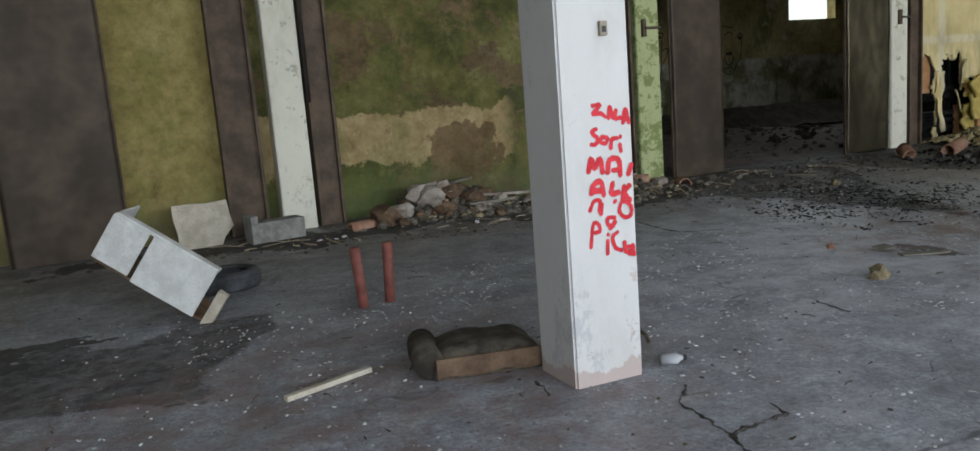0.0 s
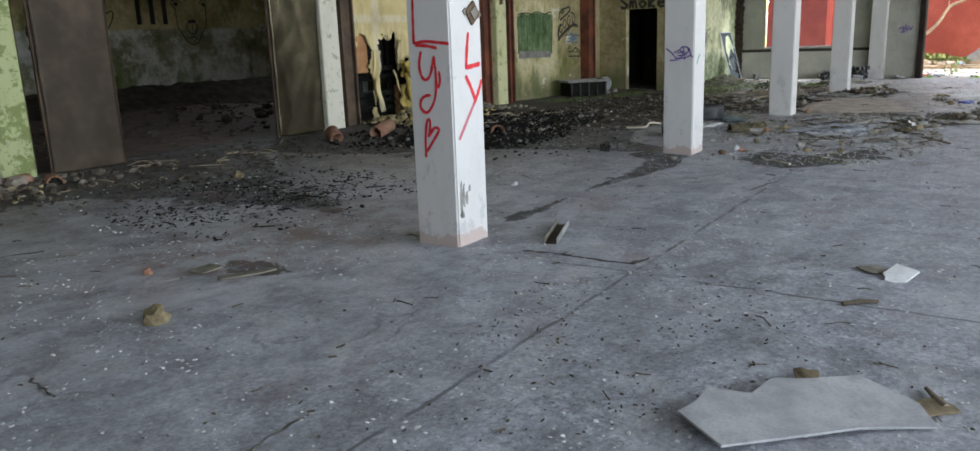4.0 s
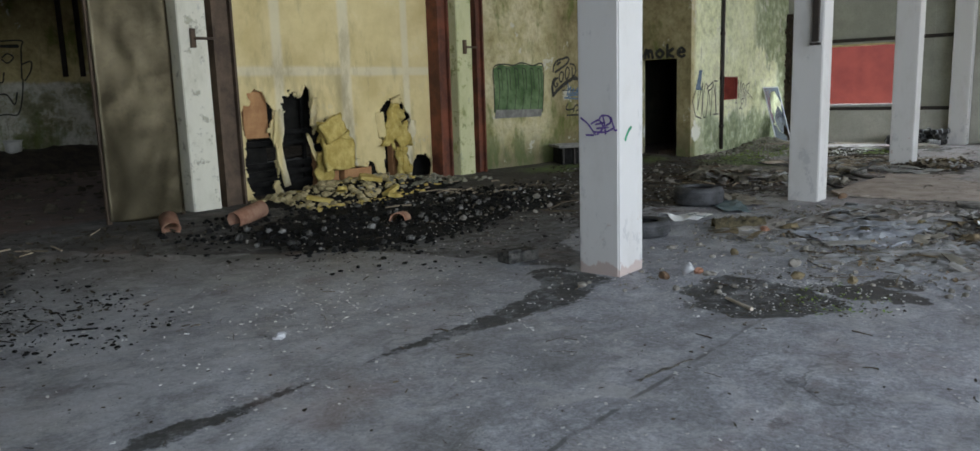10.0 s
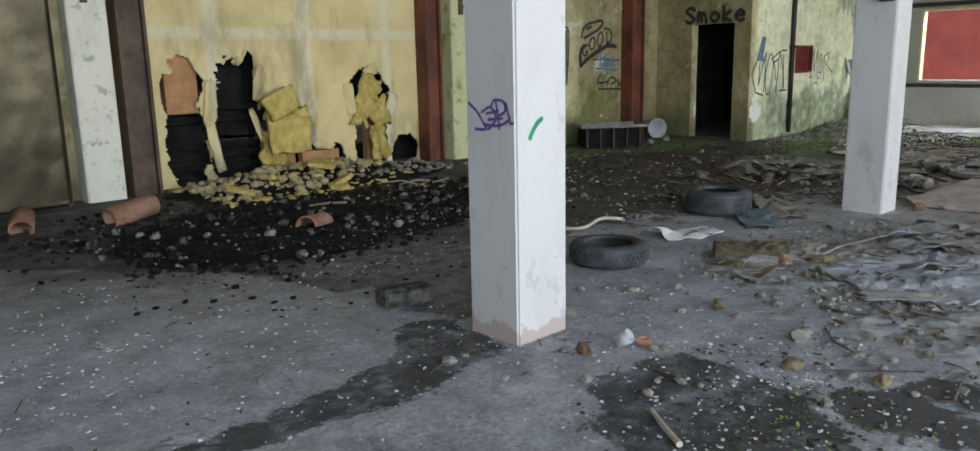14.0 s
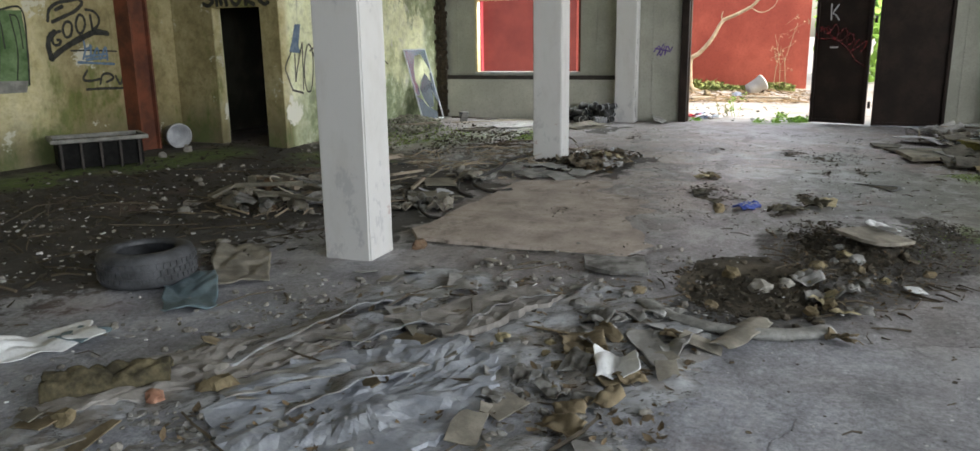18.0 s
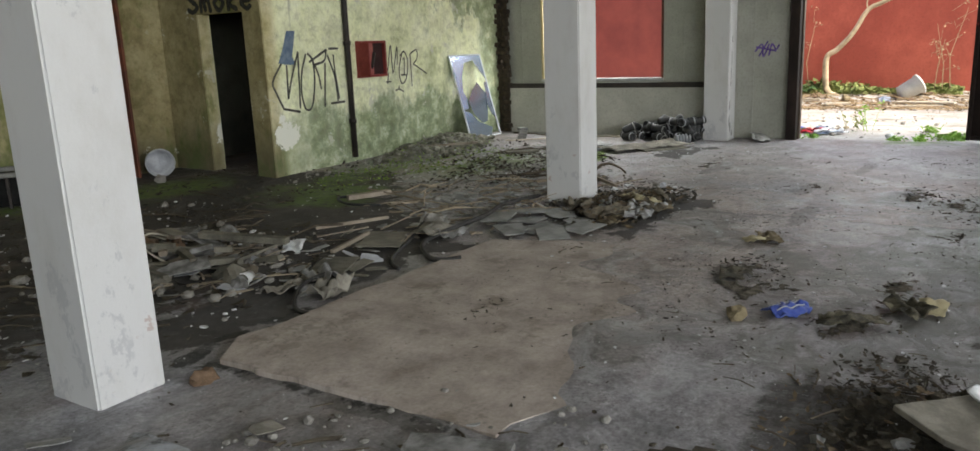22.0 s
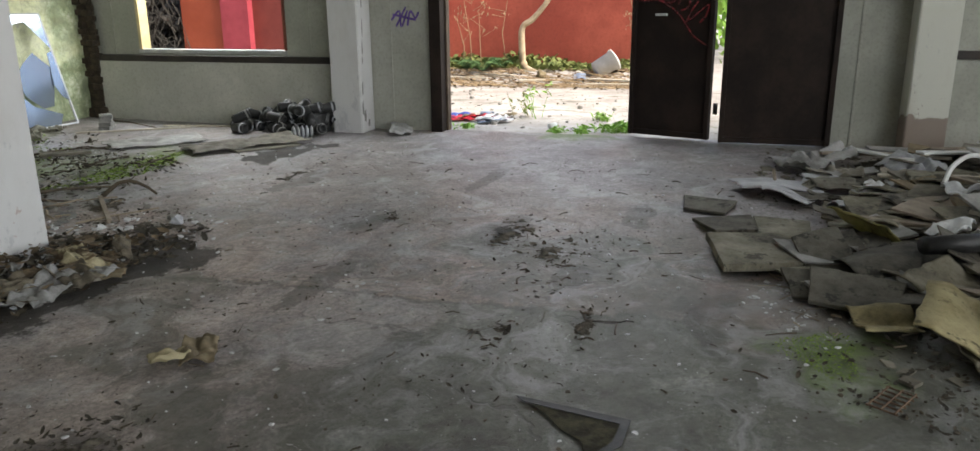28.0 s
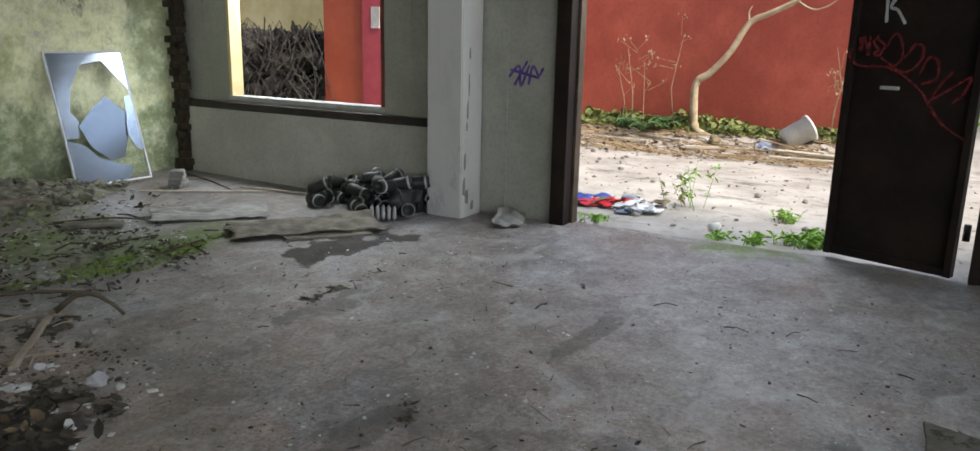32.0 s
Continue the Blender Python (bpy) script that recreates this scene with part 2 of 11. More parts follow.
    spots = (
        (-0.6, 6.6, 0.8, 0.2), (2.3, 9.0, 2.6, 0.35), (5.6, 8.5, 1.6, 0.3),
        (13.0, 1.9, 0.35, 0.25), (19.6, -0.05, 0.45, 0.3), (17.2, 7.1, 2.6, 2.3), (19.8, 6.7, 2.4, 2.3), (21.4, 7.2, 1.7, 1.4),
        (22.2, 3.2, 0.9, 0.55), (26.0, 4.0, 0.55, 0.3), (18.6, 4.3, 0.9, 0.3), (20.0, 4.35, 0.8, 0.35), (9.5, 13.2, 7.0, 3.3), (16.5, 13.2, 5.0, 3.3),
    )
    for cx, cy, rx, ry in spots:
        m = k.blob(w, cx, cy, rx, ry, 0.45)
        mask = m if mask is None else k.math("MAXIMUM", mask, m)
    ragged = k.math("MULTIPLY_ADD", k.noise(flat, 3.6, 9, 0.75), 2.2, -1.1)
    mask = k.step(k.math("ADD", mask, ragged), 0.36, 0.62)
    # dirt with a clear outline, from the stain lines laid over the plan
    fray = k.math("ADD", k.math("MULTIPLY_ADD", k.noise(flat, 4.5, 9, 0.72), 0.36, -0.18), k.math("MULTIPLY_ADD", k.noise(flat, 22, 6, 0.7), 0.1, -0.05))
    dirty = k.math("MULTIPLY", k.step(k.math("ADD", k.layer("dirt"), fray), -0.02, 0.05), k.math("MULTIPLY_ADD", k.step(k.noise(flat, 6.0, 9, 0.75), 0.4, 0.56), -0.3, 1.0))
    mask = k.math("MAXIMUM", mask, dirty)
    grime = k.ramp(mid, (0.3, (0.014, 0.012, 0.009)), (0.55, (0.034, 0.03, 0.023)), (0.75, (0.085, 0.078, 0.065)))
    col = k.mix(k.math("MULTIPLY", mask, 0.88), col, grime)
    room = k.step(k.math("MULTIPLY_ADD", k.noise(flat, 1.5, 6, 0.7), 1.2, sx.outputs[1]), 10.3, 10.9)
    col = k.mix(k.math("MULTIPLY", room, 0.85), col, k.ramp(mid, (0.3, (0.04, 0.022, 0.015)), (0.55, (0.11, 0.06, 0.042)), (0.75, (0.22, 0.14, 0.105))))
    # thin stains with sharper outlines: the wet line between the columns, the patch past the third, smudges before the gate
    near = k.n("VectorMath")
    near.operation = "MULTIPLY_ADD"
    k.put(near.inputs[0], wn_.outputs["Color"])
    near.inputs[1].default_value = (0.34, 0.34, 0)
    shift = k.n("VectorMath")
    shift.operation = "ADD"
    k.put(shift.inputs[0], flat)
    shift.inputs[1].default_value = (-0.17, -0.17, 0)
    k.put(near.inputs[2], shift.outputs[0])
    w2, wet = near.outputs[0], None
    for cx, cy, rx, ry in ((12.6, 1.3, 0.14, 0.1),
                           (20.64, 1.78, 0.34, 0.2), (23.78, 1.96, 0.22, 0.1), (23.9, 1.04, 0.4, 0.12), (24.97, 3.18, 0.5, 0.13), (20.05, 1.0, 0.28, 0.24), (22.6, 1.75, 0.4, 0.1), (21.9, 1.0, 0.2, 0.1), (25.4, 1.6, 0.5, 0.08), (24.5, 0.2, 0.4, 0.1), (17.9, 2.8, 0.07, 0.95), (19.2, 3.7, 1.3, 0.08), (22.6, -0.4, 0.4, 0.12), (20.4, 0.4, 0.9, 0.4), (23.0, 0.4, 0.3, 0.1)):
        m = k.blob(w2, cx, cy, rx, ry, 0.6)
        wet = m if wet is None else k.math("MAXIMUM", wet, m)
    wet = k.step(k.math("ADD", wet, k.math("MULTIPLY_ADD", k.noise(flat, 7.0, 9, 0.78), 2.4, -1.2)), 0.42, 0.6)
    col = k.mix(k.math("MULTIPLY", wet, 0.54), col, grime)
    damp_in = k.math("MULTIPLY", k.step(k.math("ADD", k.layer("damp"), fray), 0.015, 0.05), k.math("MULTIPLY_ADD", k.step(k.noise(flat, 2.8, 9, 0.76), 0.4, 0.52), 0.4, 0.6))
    damp_col = k.ramp(k.noise(flat, 5.0, 9, 0.74), (0.36, (0.008, 0.008, 0.007)), (0.54, (0.02, 0.02, 0.015)), (0.72, (0.065, 0.064, 0.054)))
    col = k.mix(k.math("MULTIPLY", damp_in, 0.9), col, damp_col)
    soot = k.math("MAXIMUM", k.blob(w, 13.7, 7.3, 2.7, 1.0, 0.2), k.math("MULTIPLY", k.step(k.math("ADD", k.layer("soot"), fray), -0.03, 0.08), k.step(k.noise(flat, 5.0, 9, 0.78), 0.4, 0.54)))
    col = k.mix(k.math("MULTIPLY", soot, 0.9), col, (0.008, 0.008, 0.009))
    moss = None
    for cx, cy, rx, ry in ((21.9, 6.6, 0.7, 0.5), (20.8, 8.6, 1.2, 0.5), (19.0, 8.9, 0.9, 0.4), (25.3, 5.3, 0.75, 0.28), (24.3, 6.0, 1.0, 0.5), (22.36, -0.86, 0.32, 0.2), (19.3, -0.5, 0.25, 0.15), (23.6, 7.3, 1.8, 0.35), (27.9, 1.2, 0.3, 0.5)):
        m = k.blob(w, cx, cy, rx, ry, 0.5)
        moss = m if moss is None else k.math("MAXIMUM", moss, m)
    moss = k.math("MULTIPLY", moss, k.step(k.noise(flat, 9, 6, 0.7), 0.32, 0.52))
    col = k.mix(k.math("MULTIPLY", moss, 0.9), col, k.mix(fine, (0.06, 0.1, 0.015), (0.14, 0.21, 0.035)))
    # pale blob painted where window light brightens the floor past the first column
    pale = k.math("MULTIPLY", k.blob(w, 7.4, 5.4, 3.4, 2.3, 0.5), k.math("MULTIPLY", k.step(k.noise(flat, 1.6, 9, 0.74), 0.38, 0.6), k.math("MULTIPLY_ADD", k.math("MAXIMUM", k.math("MAXIMUM", mask, soot), damp_in), -0.9, 1.0)))
    col = k.mix(k.math("MULTIPLY", pale, 0.45), col, (0.5, 0.52, 0.57))
    # trodden paler dust in long smears
    smear = k.noise(k.scaled(w, (0.9, 1.3, 1.0)), 1.8, 9, 0.75)
    col = k.mix(k.math("MULTIPLY", k.math("MULTIPLY", k.step(smear, 0.46, 0.68), k.math("SUBTRACT", 1.0, k.math("MULTIPLY", k.math("MAXIMUM", mask, damp_in), 0.85))), 0.42), col, (0.5, 0.5, 0.51))
    col = k.mix(k.math("MULTIPLY", k.step(smear, 0.46, 0.3), 0.6), col, (0.07, 0.064, 0.056))
    # reddish old paint left in the surface
    red = k.math("MULTIPLY", k.step(k.noise(flat, 0.9, 6, 0.65), 0.56, 0.72), 0.35)
    red = k.math("MAXIMUM", red, k.math("MULTIPLY", k.math("MULTIPLY", k.blob(w, 1.4, 4.2, 2.0, 1.5, 0.5), k.step(k.noise(flat, 2.3, 8, 0.72), 0.4, 0.6)), 0.6))
    red = k.math("MAXIMUM", red, k.math("MULTIPLY", k.math("MULTIPLY", k.blob(w, 7.0, 5.3, 1.3, 0.7, 0.5), k.step(k.noise(flat, 2.8, 9, 0.75), 0.44, 0.58)), 0.6))
    col = k.mix(red, col, (0.2, 0.12, 0.1))
    # bright crumbs and dark specks trodden into it
    crumbs = k.voronoi(w, 24)
    crumb_on = k.math("MULTIPLY", k.step(crumbs, 0.16, 0.09), k.step(k.noise(flat, 2.5, 6, 0.7), 0.5, 0.6))
    col = k.mix(k.math("MULTIPLY", crumb_on, 0.4), col, (0.74, 0.74, 0.74))
    specks = k.voronoi(k.scaled(flat, (1.0, 1.0, 1.0)), 33)
    col = k.mix(k.math("MULTIPLY", k.math("MULTIPLY", k.step(specks, 0.22, 0.1), k.step(k.noise(flat, 3.5, 3), 0.42, 0.6)), 0.7), col, (0.04, 0.038, 0.035))
    col = k.mix(k.math("MULTIPLY", k.step(fine, 0.5, 0.8), 0.4), col, (0.08, 0.078, 0.075))
    # hairline cracks
    cr = k.voronoi(w, 0.55, "DISTANCE_TO_EDGE")
    crack = k.math("MULTIPLY", k.step(cr, 0.01, 0.003), k.step(k.noise(flat, 0.8, 2), 0.5, 0.6))
    col = k.mix(k.math("MULTIPLY", crack, 0.35), col, (0.05, 0.05, 0.05))
    # straight day joints of the slab
    sy = k.math("MULTIPLY_ADD", k.noise(flat, 2.5, 4), 0.1, sx.outputs[1])
    j1 = k.math("MULTIPLY", k.step(k.math("ABSOLUTE", k.math("SUBTRACT", sy, 2.45)), 0.02, 0.006), k.step(sx.outputs[0], 15.0, 12.0))
    sxx = k.math("MULTIPLY_ADD", k.noise(flat, 2.5, 4), 0.1, sx.outputs[0])
    j2 = k.math("MULTIPLY", k.step(k.math("ABSOLUTE", k.math("SUBTRACT", sxx, 7.55)), 0.018, 0.006), k.step(sx.outputs[1], 3.4, 2.6))
    joint = k.math("MULTIPLY", k.math("MAXIMUM", j1, j2), k.step(k.noise(flat, 3.0, 5), 0.36, 0.55))
    col = k.mix(k.math("MULTIPLY", joint, 0.75), col, (0.05, 0.05, 0.05))
    h = k.math("ADD", k.math("MULTIPLY", mid, 0.6), k.math("MULTIPLY", fine, 0.35))
    h = k.math("SUBTRACT", k.math("ADD", h, k.math("MULTIPLY", crumb_on, 0.3)), k.math("MULTIPLY", crack, 0.35))
    rough = k.math("ADD", k.math("SUBTRACT", k.math("MULTIPLY_ADD", mid, 0.4, 0.36), k.math("MULTIPLY", east, 0.02)), k.math("MULTIPLY", k.math("MAXIMUM", mask, damp_in), 0.35))
    return k.done(col, rough, k.bump(h, 0.55, 0.014), 0.0, 0.5)


def plaster_material():
    """Old cream plaster: algae, damp feet, flaked spots with brick showing."""
    k = Nodes("stained_plaster")
    p = k.pos()
    sx = k.n("SeparateXYZ")
    k.put(sx.inputs[0], p)
    streak = k.noise(k.scaled(p, (1.0, 1.0, 0.5)), 1.5, 9, 0.68, 0.15)
    mid, fine, big = k.noise(p, 2.2, 9, 0.72, 0.1), k.noise(p, 38, 5, 0.7), k.noise(p, 0.7, 4)
    col = k.ramp(mid, (0.25, (0.27, 0.225, 0.1)), (0.45, (0.48, 0.425, 0.235)), (0.72, (0.68, 0.63, 0.43)))
    # past x 22.4 a paler mint paint, lifted further to stand in for daylight
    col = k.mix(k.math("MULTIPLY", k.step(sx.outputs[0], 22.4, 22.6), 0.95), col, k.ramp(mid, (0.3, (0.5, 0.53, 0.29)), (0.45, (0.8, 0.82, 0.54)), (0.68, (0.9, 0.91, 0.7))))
    west = k.step(sx.outputs[0], 8.6, 7.4)
    ochre = k.ramp(mid, (0.28, (0.15, 0.115, 0.035)), (0.5, (0.25, 0.2, 0.068)), (0.72, (0.33, 0.27, 0.11)))
    moss_, patch = k.noise(p, 1.7, 9, 0.72), k.noise(k.scaled(p, (1.0, 1.0, 1.8)), 1.1, 8, 0.72)
    olive = k.ramp(moss_, (0.34, (0.022, 0.026, 0.005)), (0.46, (0.055, 0.06, 0.01)), (0.56, (0.1, 0.095, 0.024)), (0.68, (0.17, 0.15, 0.055)))
    olive = k.mix(k.step(patch, 0.55, 0.58), olive, k.ramp(mid, (0.36, (0.045, 0.03, 0.013)), (0.62, (0.13, 0.085, 0.04))))
    # a bare tan band with a brown scar under the mossy part
    rag_ = k.math("MULTIPLY_ADD", moss_, 0.8, sx.outputs[2])
    band = k.math("MULTIPLY", k.math("MULTIPLY", k.step(rag_, 1.12, 1.17), k.step(rag_, 1.82, 1.77)), k.step(k.math("MULTIPLY_ADD", mid, 1.0, sx.outputs[0]), 5.9, 5.5))
    olive = k.mix(band, olive, k.ramp(mid, (0.34, (0.2, 0.135, 0.06)), (0.5, (0.31, 0.225, 0.11)), (0.68, (0.42, 0.33, 0.18))))
    gx, gz = k.math("MULTIPLY", k.math("SUBTRACT", sx.outputs[0], 4.55), 0.75), k.math("SUBTRACT", sx.outputs[2], 0.85)
    scar = k.step(k.math("MULTIPLY_ADD", k.noise(p, 3.0, 8, 0.7), 0.5, k.math("ADD", k.math("MULTIPLY", gx, gx), k.math("MULTIPLY", gz, gz))), 0.42, 0.39)
    olive = k.mix(scar, olive, k.ramp(mid, (0.36, (0.08, 0.05, 0.02)), (0.62, (0.16, 0.105, 0.05))))
    olive = k.mix(k.step(sx.outputs[0], 1.75, 1.6), olive, ochre)
    col = k.mix(k.math("MULTIPLY", west, 0.96), col, olive)
    brownish = k.math("MULTIPLY", k.step(k.math("MULTIPLY_ADD", mid, 1.2, sx.outputs[0]), 20.3, 21.0), k.step(sx.outputs[0], 22.33, 22.31))
    col = k.mix(k.math("MULTIPLY", brownish, 0.75), col, k.ramp(mid, (0.3, (0.1, 0.08, 0.034)), (0.5, (0.21, 0.17, 0.08)), (0.7, (0.34, 0.285, 0.15))))
    back = k.step(sx.outputs[1], 15.0, 16.0)
    upper = k.step(k.math("MULTIPLY_ADD", mid, 0.25, sx.outputs[2]), 2.02, 2.12)
    room = k.mix(upper, k.ramp(k.noise(p, 0.9, 8, 0.68), (0.36, (0.11, 0.115, 0.066)), (0.45, (0.28, 0.275, 0.185)), (0.52, (0.58, 0.58, 0.52)), (0.68, (0.74, 0.74, 0.7))), k.ramp(k.noise(p, 1.1, 7, 0.66), (0.36, (0.25, 0.205, 0.09)), (0.52, (0.46, 0.385, 0.19)), (0.68, (0.6, 0.52, 0.3))))
    col = k.mix(k.math("MULTIPLY", back, 0.95), col, room)
    # algae
    al = k.math("MULTIPLY", k.step(k.math("MULTIPLY_ADD", k.step(sx.outputs[2], 2.2, 0.0), 0.1, streak), 0.54, 0.66), k.math("SUBTRACT", k.math("MULTIPLY_ADD", west, -0.4, 0.68), k.math("MULTIPLY", k.step(sx.outputs[0], 22.4, 22.6), 0.42)))
    col = k.mix(al, col, k.mix(fine, (0.05, 0.075, 0.012), (0.14, 0.185, 0.035)))
    # flakes with brown brick coat
    fl = k.math("MULTIPLY", k.step(k.noise(p, 1.35, 9, 0.75, 0.1), 0.55, 0.6), k.math("MULTIPLY_ADD", west, 0.2, 0.15))
    col = k.mix(fl, col, k.mix(k.step(mid, 0.4, 0.6), (0.09, 0.05, 0.022), (0.26, 0.175, 0.09)))
    # close texture of cracked limewash
    close = k.noise(p, 9, 10, 0.8)
    col = k.mix(1.0, col, k.ramp(close, (0.36, (0.74, 0.73, 0.7)), (0.5, (1.0, 1.0, 1.0)), (0.64, (1.14, 1.14, 1.15))), "MULTIPLY")
    # damp foot
    foot = k.step(k.math("MULTIPLY_ADD", mid, -1.1, sx.outputs[2]), 0.25, -0.35)
    col = k.mix(k.math("MULTIPLY", foot, k.math("MULTIPLY_ADD", k.step(sx.outputs[0], 22.4, 22.6), -0.4, 0.7)), col, k.mix(k.step(streak, 0.4, 0.6), (0.1, 0.085, 0.05), (0.09, 0.12, 0.05)))
    col = k.mix(k.math("MULTIPLY", k.step(fine, 0.52, 0.8), 0.3), col, (0.12, 0.11, 0.07))
    # moss on the damp wall beside the window and down its corner
    damp = k.math("MULTIPLY", k.step(sx.outputs[0], 22.4, 23.2), k.step(k.math("MULTIPLY_ADD", streak, -1.5, sx.outputs[2]), 0.14, -0.06))
    damp = k.math("MAXIMUM", damp, k.math("MULTIPLY", k.step(k.math("MULTIPLY_ADD", streak, 1.3, sx.outputs[0]), 27.55, 27.9), k.step(k.math("MULTIPLY_ADD", mid, 1.5, sx.outputs[2]), 1.2, 2.0)))
    tuft = k.math("MULTIPLY", k.step(k.math("MULTIPLY_ADD", k.noise(k.scaled(p, (1.0, 1.0, 0.45)), 2.6, 9, 0.74), 1.4, k.math("MULTIPLY", sx.outputs[2], 0.5)), 1.72, 1.8), k.step(sx.outputs[0], 25.4, 25.9))
    damp = k.math("MAXIMUM", damp, tuft)
    col = k.mix(k.math("MULTIPLY", damp, 0.66), col, k.ramp(k.noise(p, 5.0, 10, 0.76), (0.38, (0.03, 0.06, 0.022)), (0.48, (0.09, 0.15, 0.06)), (0.55, (0.28, 0.34, 0.2)), (0.66, (0.66, 0.68, 0.54))))
    # bare pale places where the paint has come off, and dark drips
    jx, jz = k.math("SUBTRACT", sx.outputs[0], 22.58), k.math("SUBTRACT", sx.outputs[2], 0.55)
    jamb = k.step(k.math("MULTIPLY_ADD", k.noise(p, 5, 8, 0.75), 0.26, k.math("ADD", k.math("MULTIPLY", jx, jx), k.math("MULTIPLY", jz, jz))), 0.172, 0.165)
    bare = k.math("MULTIPLY", k.step(k.noise(p, 1.7, 9, 0.72, 0.1), 0.6, 0.63), k.math("MULTIPLY_ADD", west, -0.72, 0.75))
    col = k.mix(bare, col, (0.6, 0.59, 0.5))
    col = k.mix(jamb, col, (0.8, 0.79, 0.7))
    drip = k.math("MULTIPLY", k.step(k.noise(k.scaled(p, (3.0, 3.0, 0.16)), 2.2, 5, 0.6), 0.62, 0.72), k.step(big, 0.45, 0.6))
    col = k.mix(k.math("MULTIPLY", drip, 0.55), col, (0.07, 0.06, 0.03))
    h = k.math("SUBTRACT", k.math("ADD", k.math("MULTIPLY", mid, 0.4), k.math("MULTIPLY", fine, 0.25)), k.math("MULTIPLY", k.math("MAXIMUM", fl, bare), 0.5))
    return k.done(col, 0.85, k.bump(h, 0.5, 0.02), 0, 0.25)


def board_wall_material():
    """Cream wallboard with lighter filled joints and smoke above the holes."""
    k = Nodes("cream_wallboard")
    p = k.pos()
    sx = k.n("SeparateXYZ")
    k.put(sx.inputs[0], p)
    mid, fine = k.noise(p, 1.8, 6, 0.6), k.noise(p, 45, 4, 0.7)
    col = k.ramp(mid, (0.3, (0.56, 0.45, 0.215)), (0.6, (0.7, 0.588, 0.31)), (0.8, (0.77, 0.675, 0.42)))
    joints = None
    for axis, at, wide in ((0, 13.6, 0.09), (0, 14.79, 0.11), (0, 16.03, 0.08), (2, 1.88, 0.07), (2, 3.1, 0.07)):
        d = k.math("ABSOLUTE", k.math("SUBTRACT", sx.outputs[axis], at))
        j = k.step(k.math("MULTIPLY_ADD", mid, 0.05, d), wide + 0.05, wide - 0.02)
        joints = j if joints is None else k.math("MAXIMUM", joints, j)
    col = k.mix(k.math("MULTIPLY", joints, 0.6), col, (0.7, 0.66, 0.52))
    smoke = k.math("MULTIPLY", k.step(k.noise(k.scaled(p, (1.6, 1, 0.5)), 2.0, 6), 0.5, 0.72), k.step(sx.outputs[2], 2.6, 0.9))
    col = k.mix(k.math("MULTIPLY", smoke, 0.72), col, (0.12, 0.095, 0.06))
    grey = k.math("MULTIPLY", k.step(k.noise(k.scaled(p, (0.9, 1, 0.35)), 1.3, 9, 0.72), 0.5, 0.62), 0.45)
    col = k.mix(grey, col, (0.3, 0.245, 0.13))
    bare = k.math("MULTIPLY", k.step(k.noise(p, 3.1, 10, 0.76), 0.57, 0.61), k.step(sx.outputs[2], 2.0, 0.7))
    col = k.mix(k.math("MULTIPLY", bare, 0.7), col, (0.52, 0.47, 0.33))
    col = k.mix(k.math("MULTIPLY", k.step(fine, 0.55, 0.8), 0.25), col, (0.2, 0.17, 0.1))
    return k.done(col, 0.8, k.bump(k.math("ADD", k.math("MULTIPLY", mid, 0.4), fine), 0.2, 0.01), 0, 0.25)


def white_paint_material(name, base, grime, chips, local=False, peel=0.0, foot_up=0.0, foot_to=16.0):
    k = Nodes(name)
    p = k.obj() if local else k.pos()
    sx = k.n("SeparateXYZ")
    k.put(sx.inputs[0], k.pos())
    streak, mid, fine = k.noise(k.scaled(p, (1.7, 1.7, 0.8)), 2.0, 8, 0.68), k.noise(p, 5, 7, 0.7), k.noise(p, 60, 4, 0.7)
    col = k.mix(k.math("MULTIPLY", k.step(streak, 0.45, 0.75), 0.45), base, grime)
    # scuffs with sharp outlines, thicker towards the foot
    scuff = k.noise(k.scaled(p, (1.5, 1.5, 0.9)), 3.0, 10, 0.78)
    low = k.step(sx.outputs[2], 0.9, 0.0)
    col = k.mix(k.math("MULTIPLY", k.step(k.math("MULTIPLY_ADD", low, 0.07, scuff), 0.6, 0.64), 0.55), col, k.mix(0.5, grime, (0.3, 0.32, 0.38)))
    flaked = k.step(k.math("ADD", k.noise(p, 5.5, 10, 0.78), peel), 0.66, 0.69)
    col = k.mix(k.math("MULTIPLY", flaked, 0.8), col, k.mix(k.step(mid, 0.4, 0.6), chips, grime))
    chip = k.math("MULTIPLY", k.step(mid, 0.63, 0.65), k.step(k.math("MULTIPLY_ADD", mid, -0.6, sx.outputs[2]), 0.5, -0.1))
    foot = k.step(k.math("MULTIPLY_ADD", k.noise(k.scaled(p, (5, 5, 1.5)), 1.0, 6, 0.7), -0.3, sx.outputs[2]), foot_up - 0.06, foot_up - 0.075)
    col = k.mix(k.math("MULTIPLY", k.math("MAXIMUM", chip, k.math("MULTIPLY", foot, k.step(sx.outputs[0], foot_to, foot_to - 1.0))), 0.85), col, chips)
    col = k.mix(k.math("MULTIPLY", k.step(fine, 0.55, 0.8), 0.2), col, grime)
    h = k.math("SUBTRACT", k.math("MULTIPLY", k.math("ADD", mid, fine), 0.3), k.math("MULTIPLY", chip, 0.6))
    return k.done(col, 0.62, k.bump(h, 0.3, 0.01), 0, 0.4)


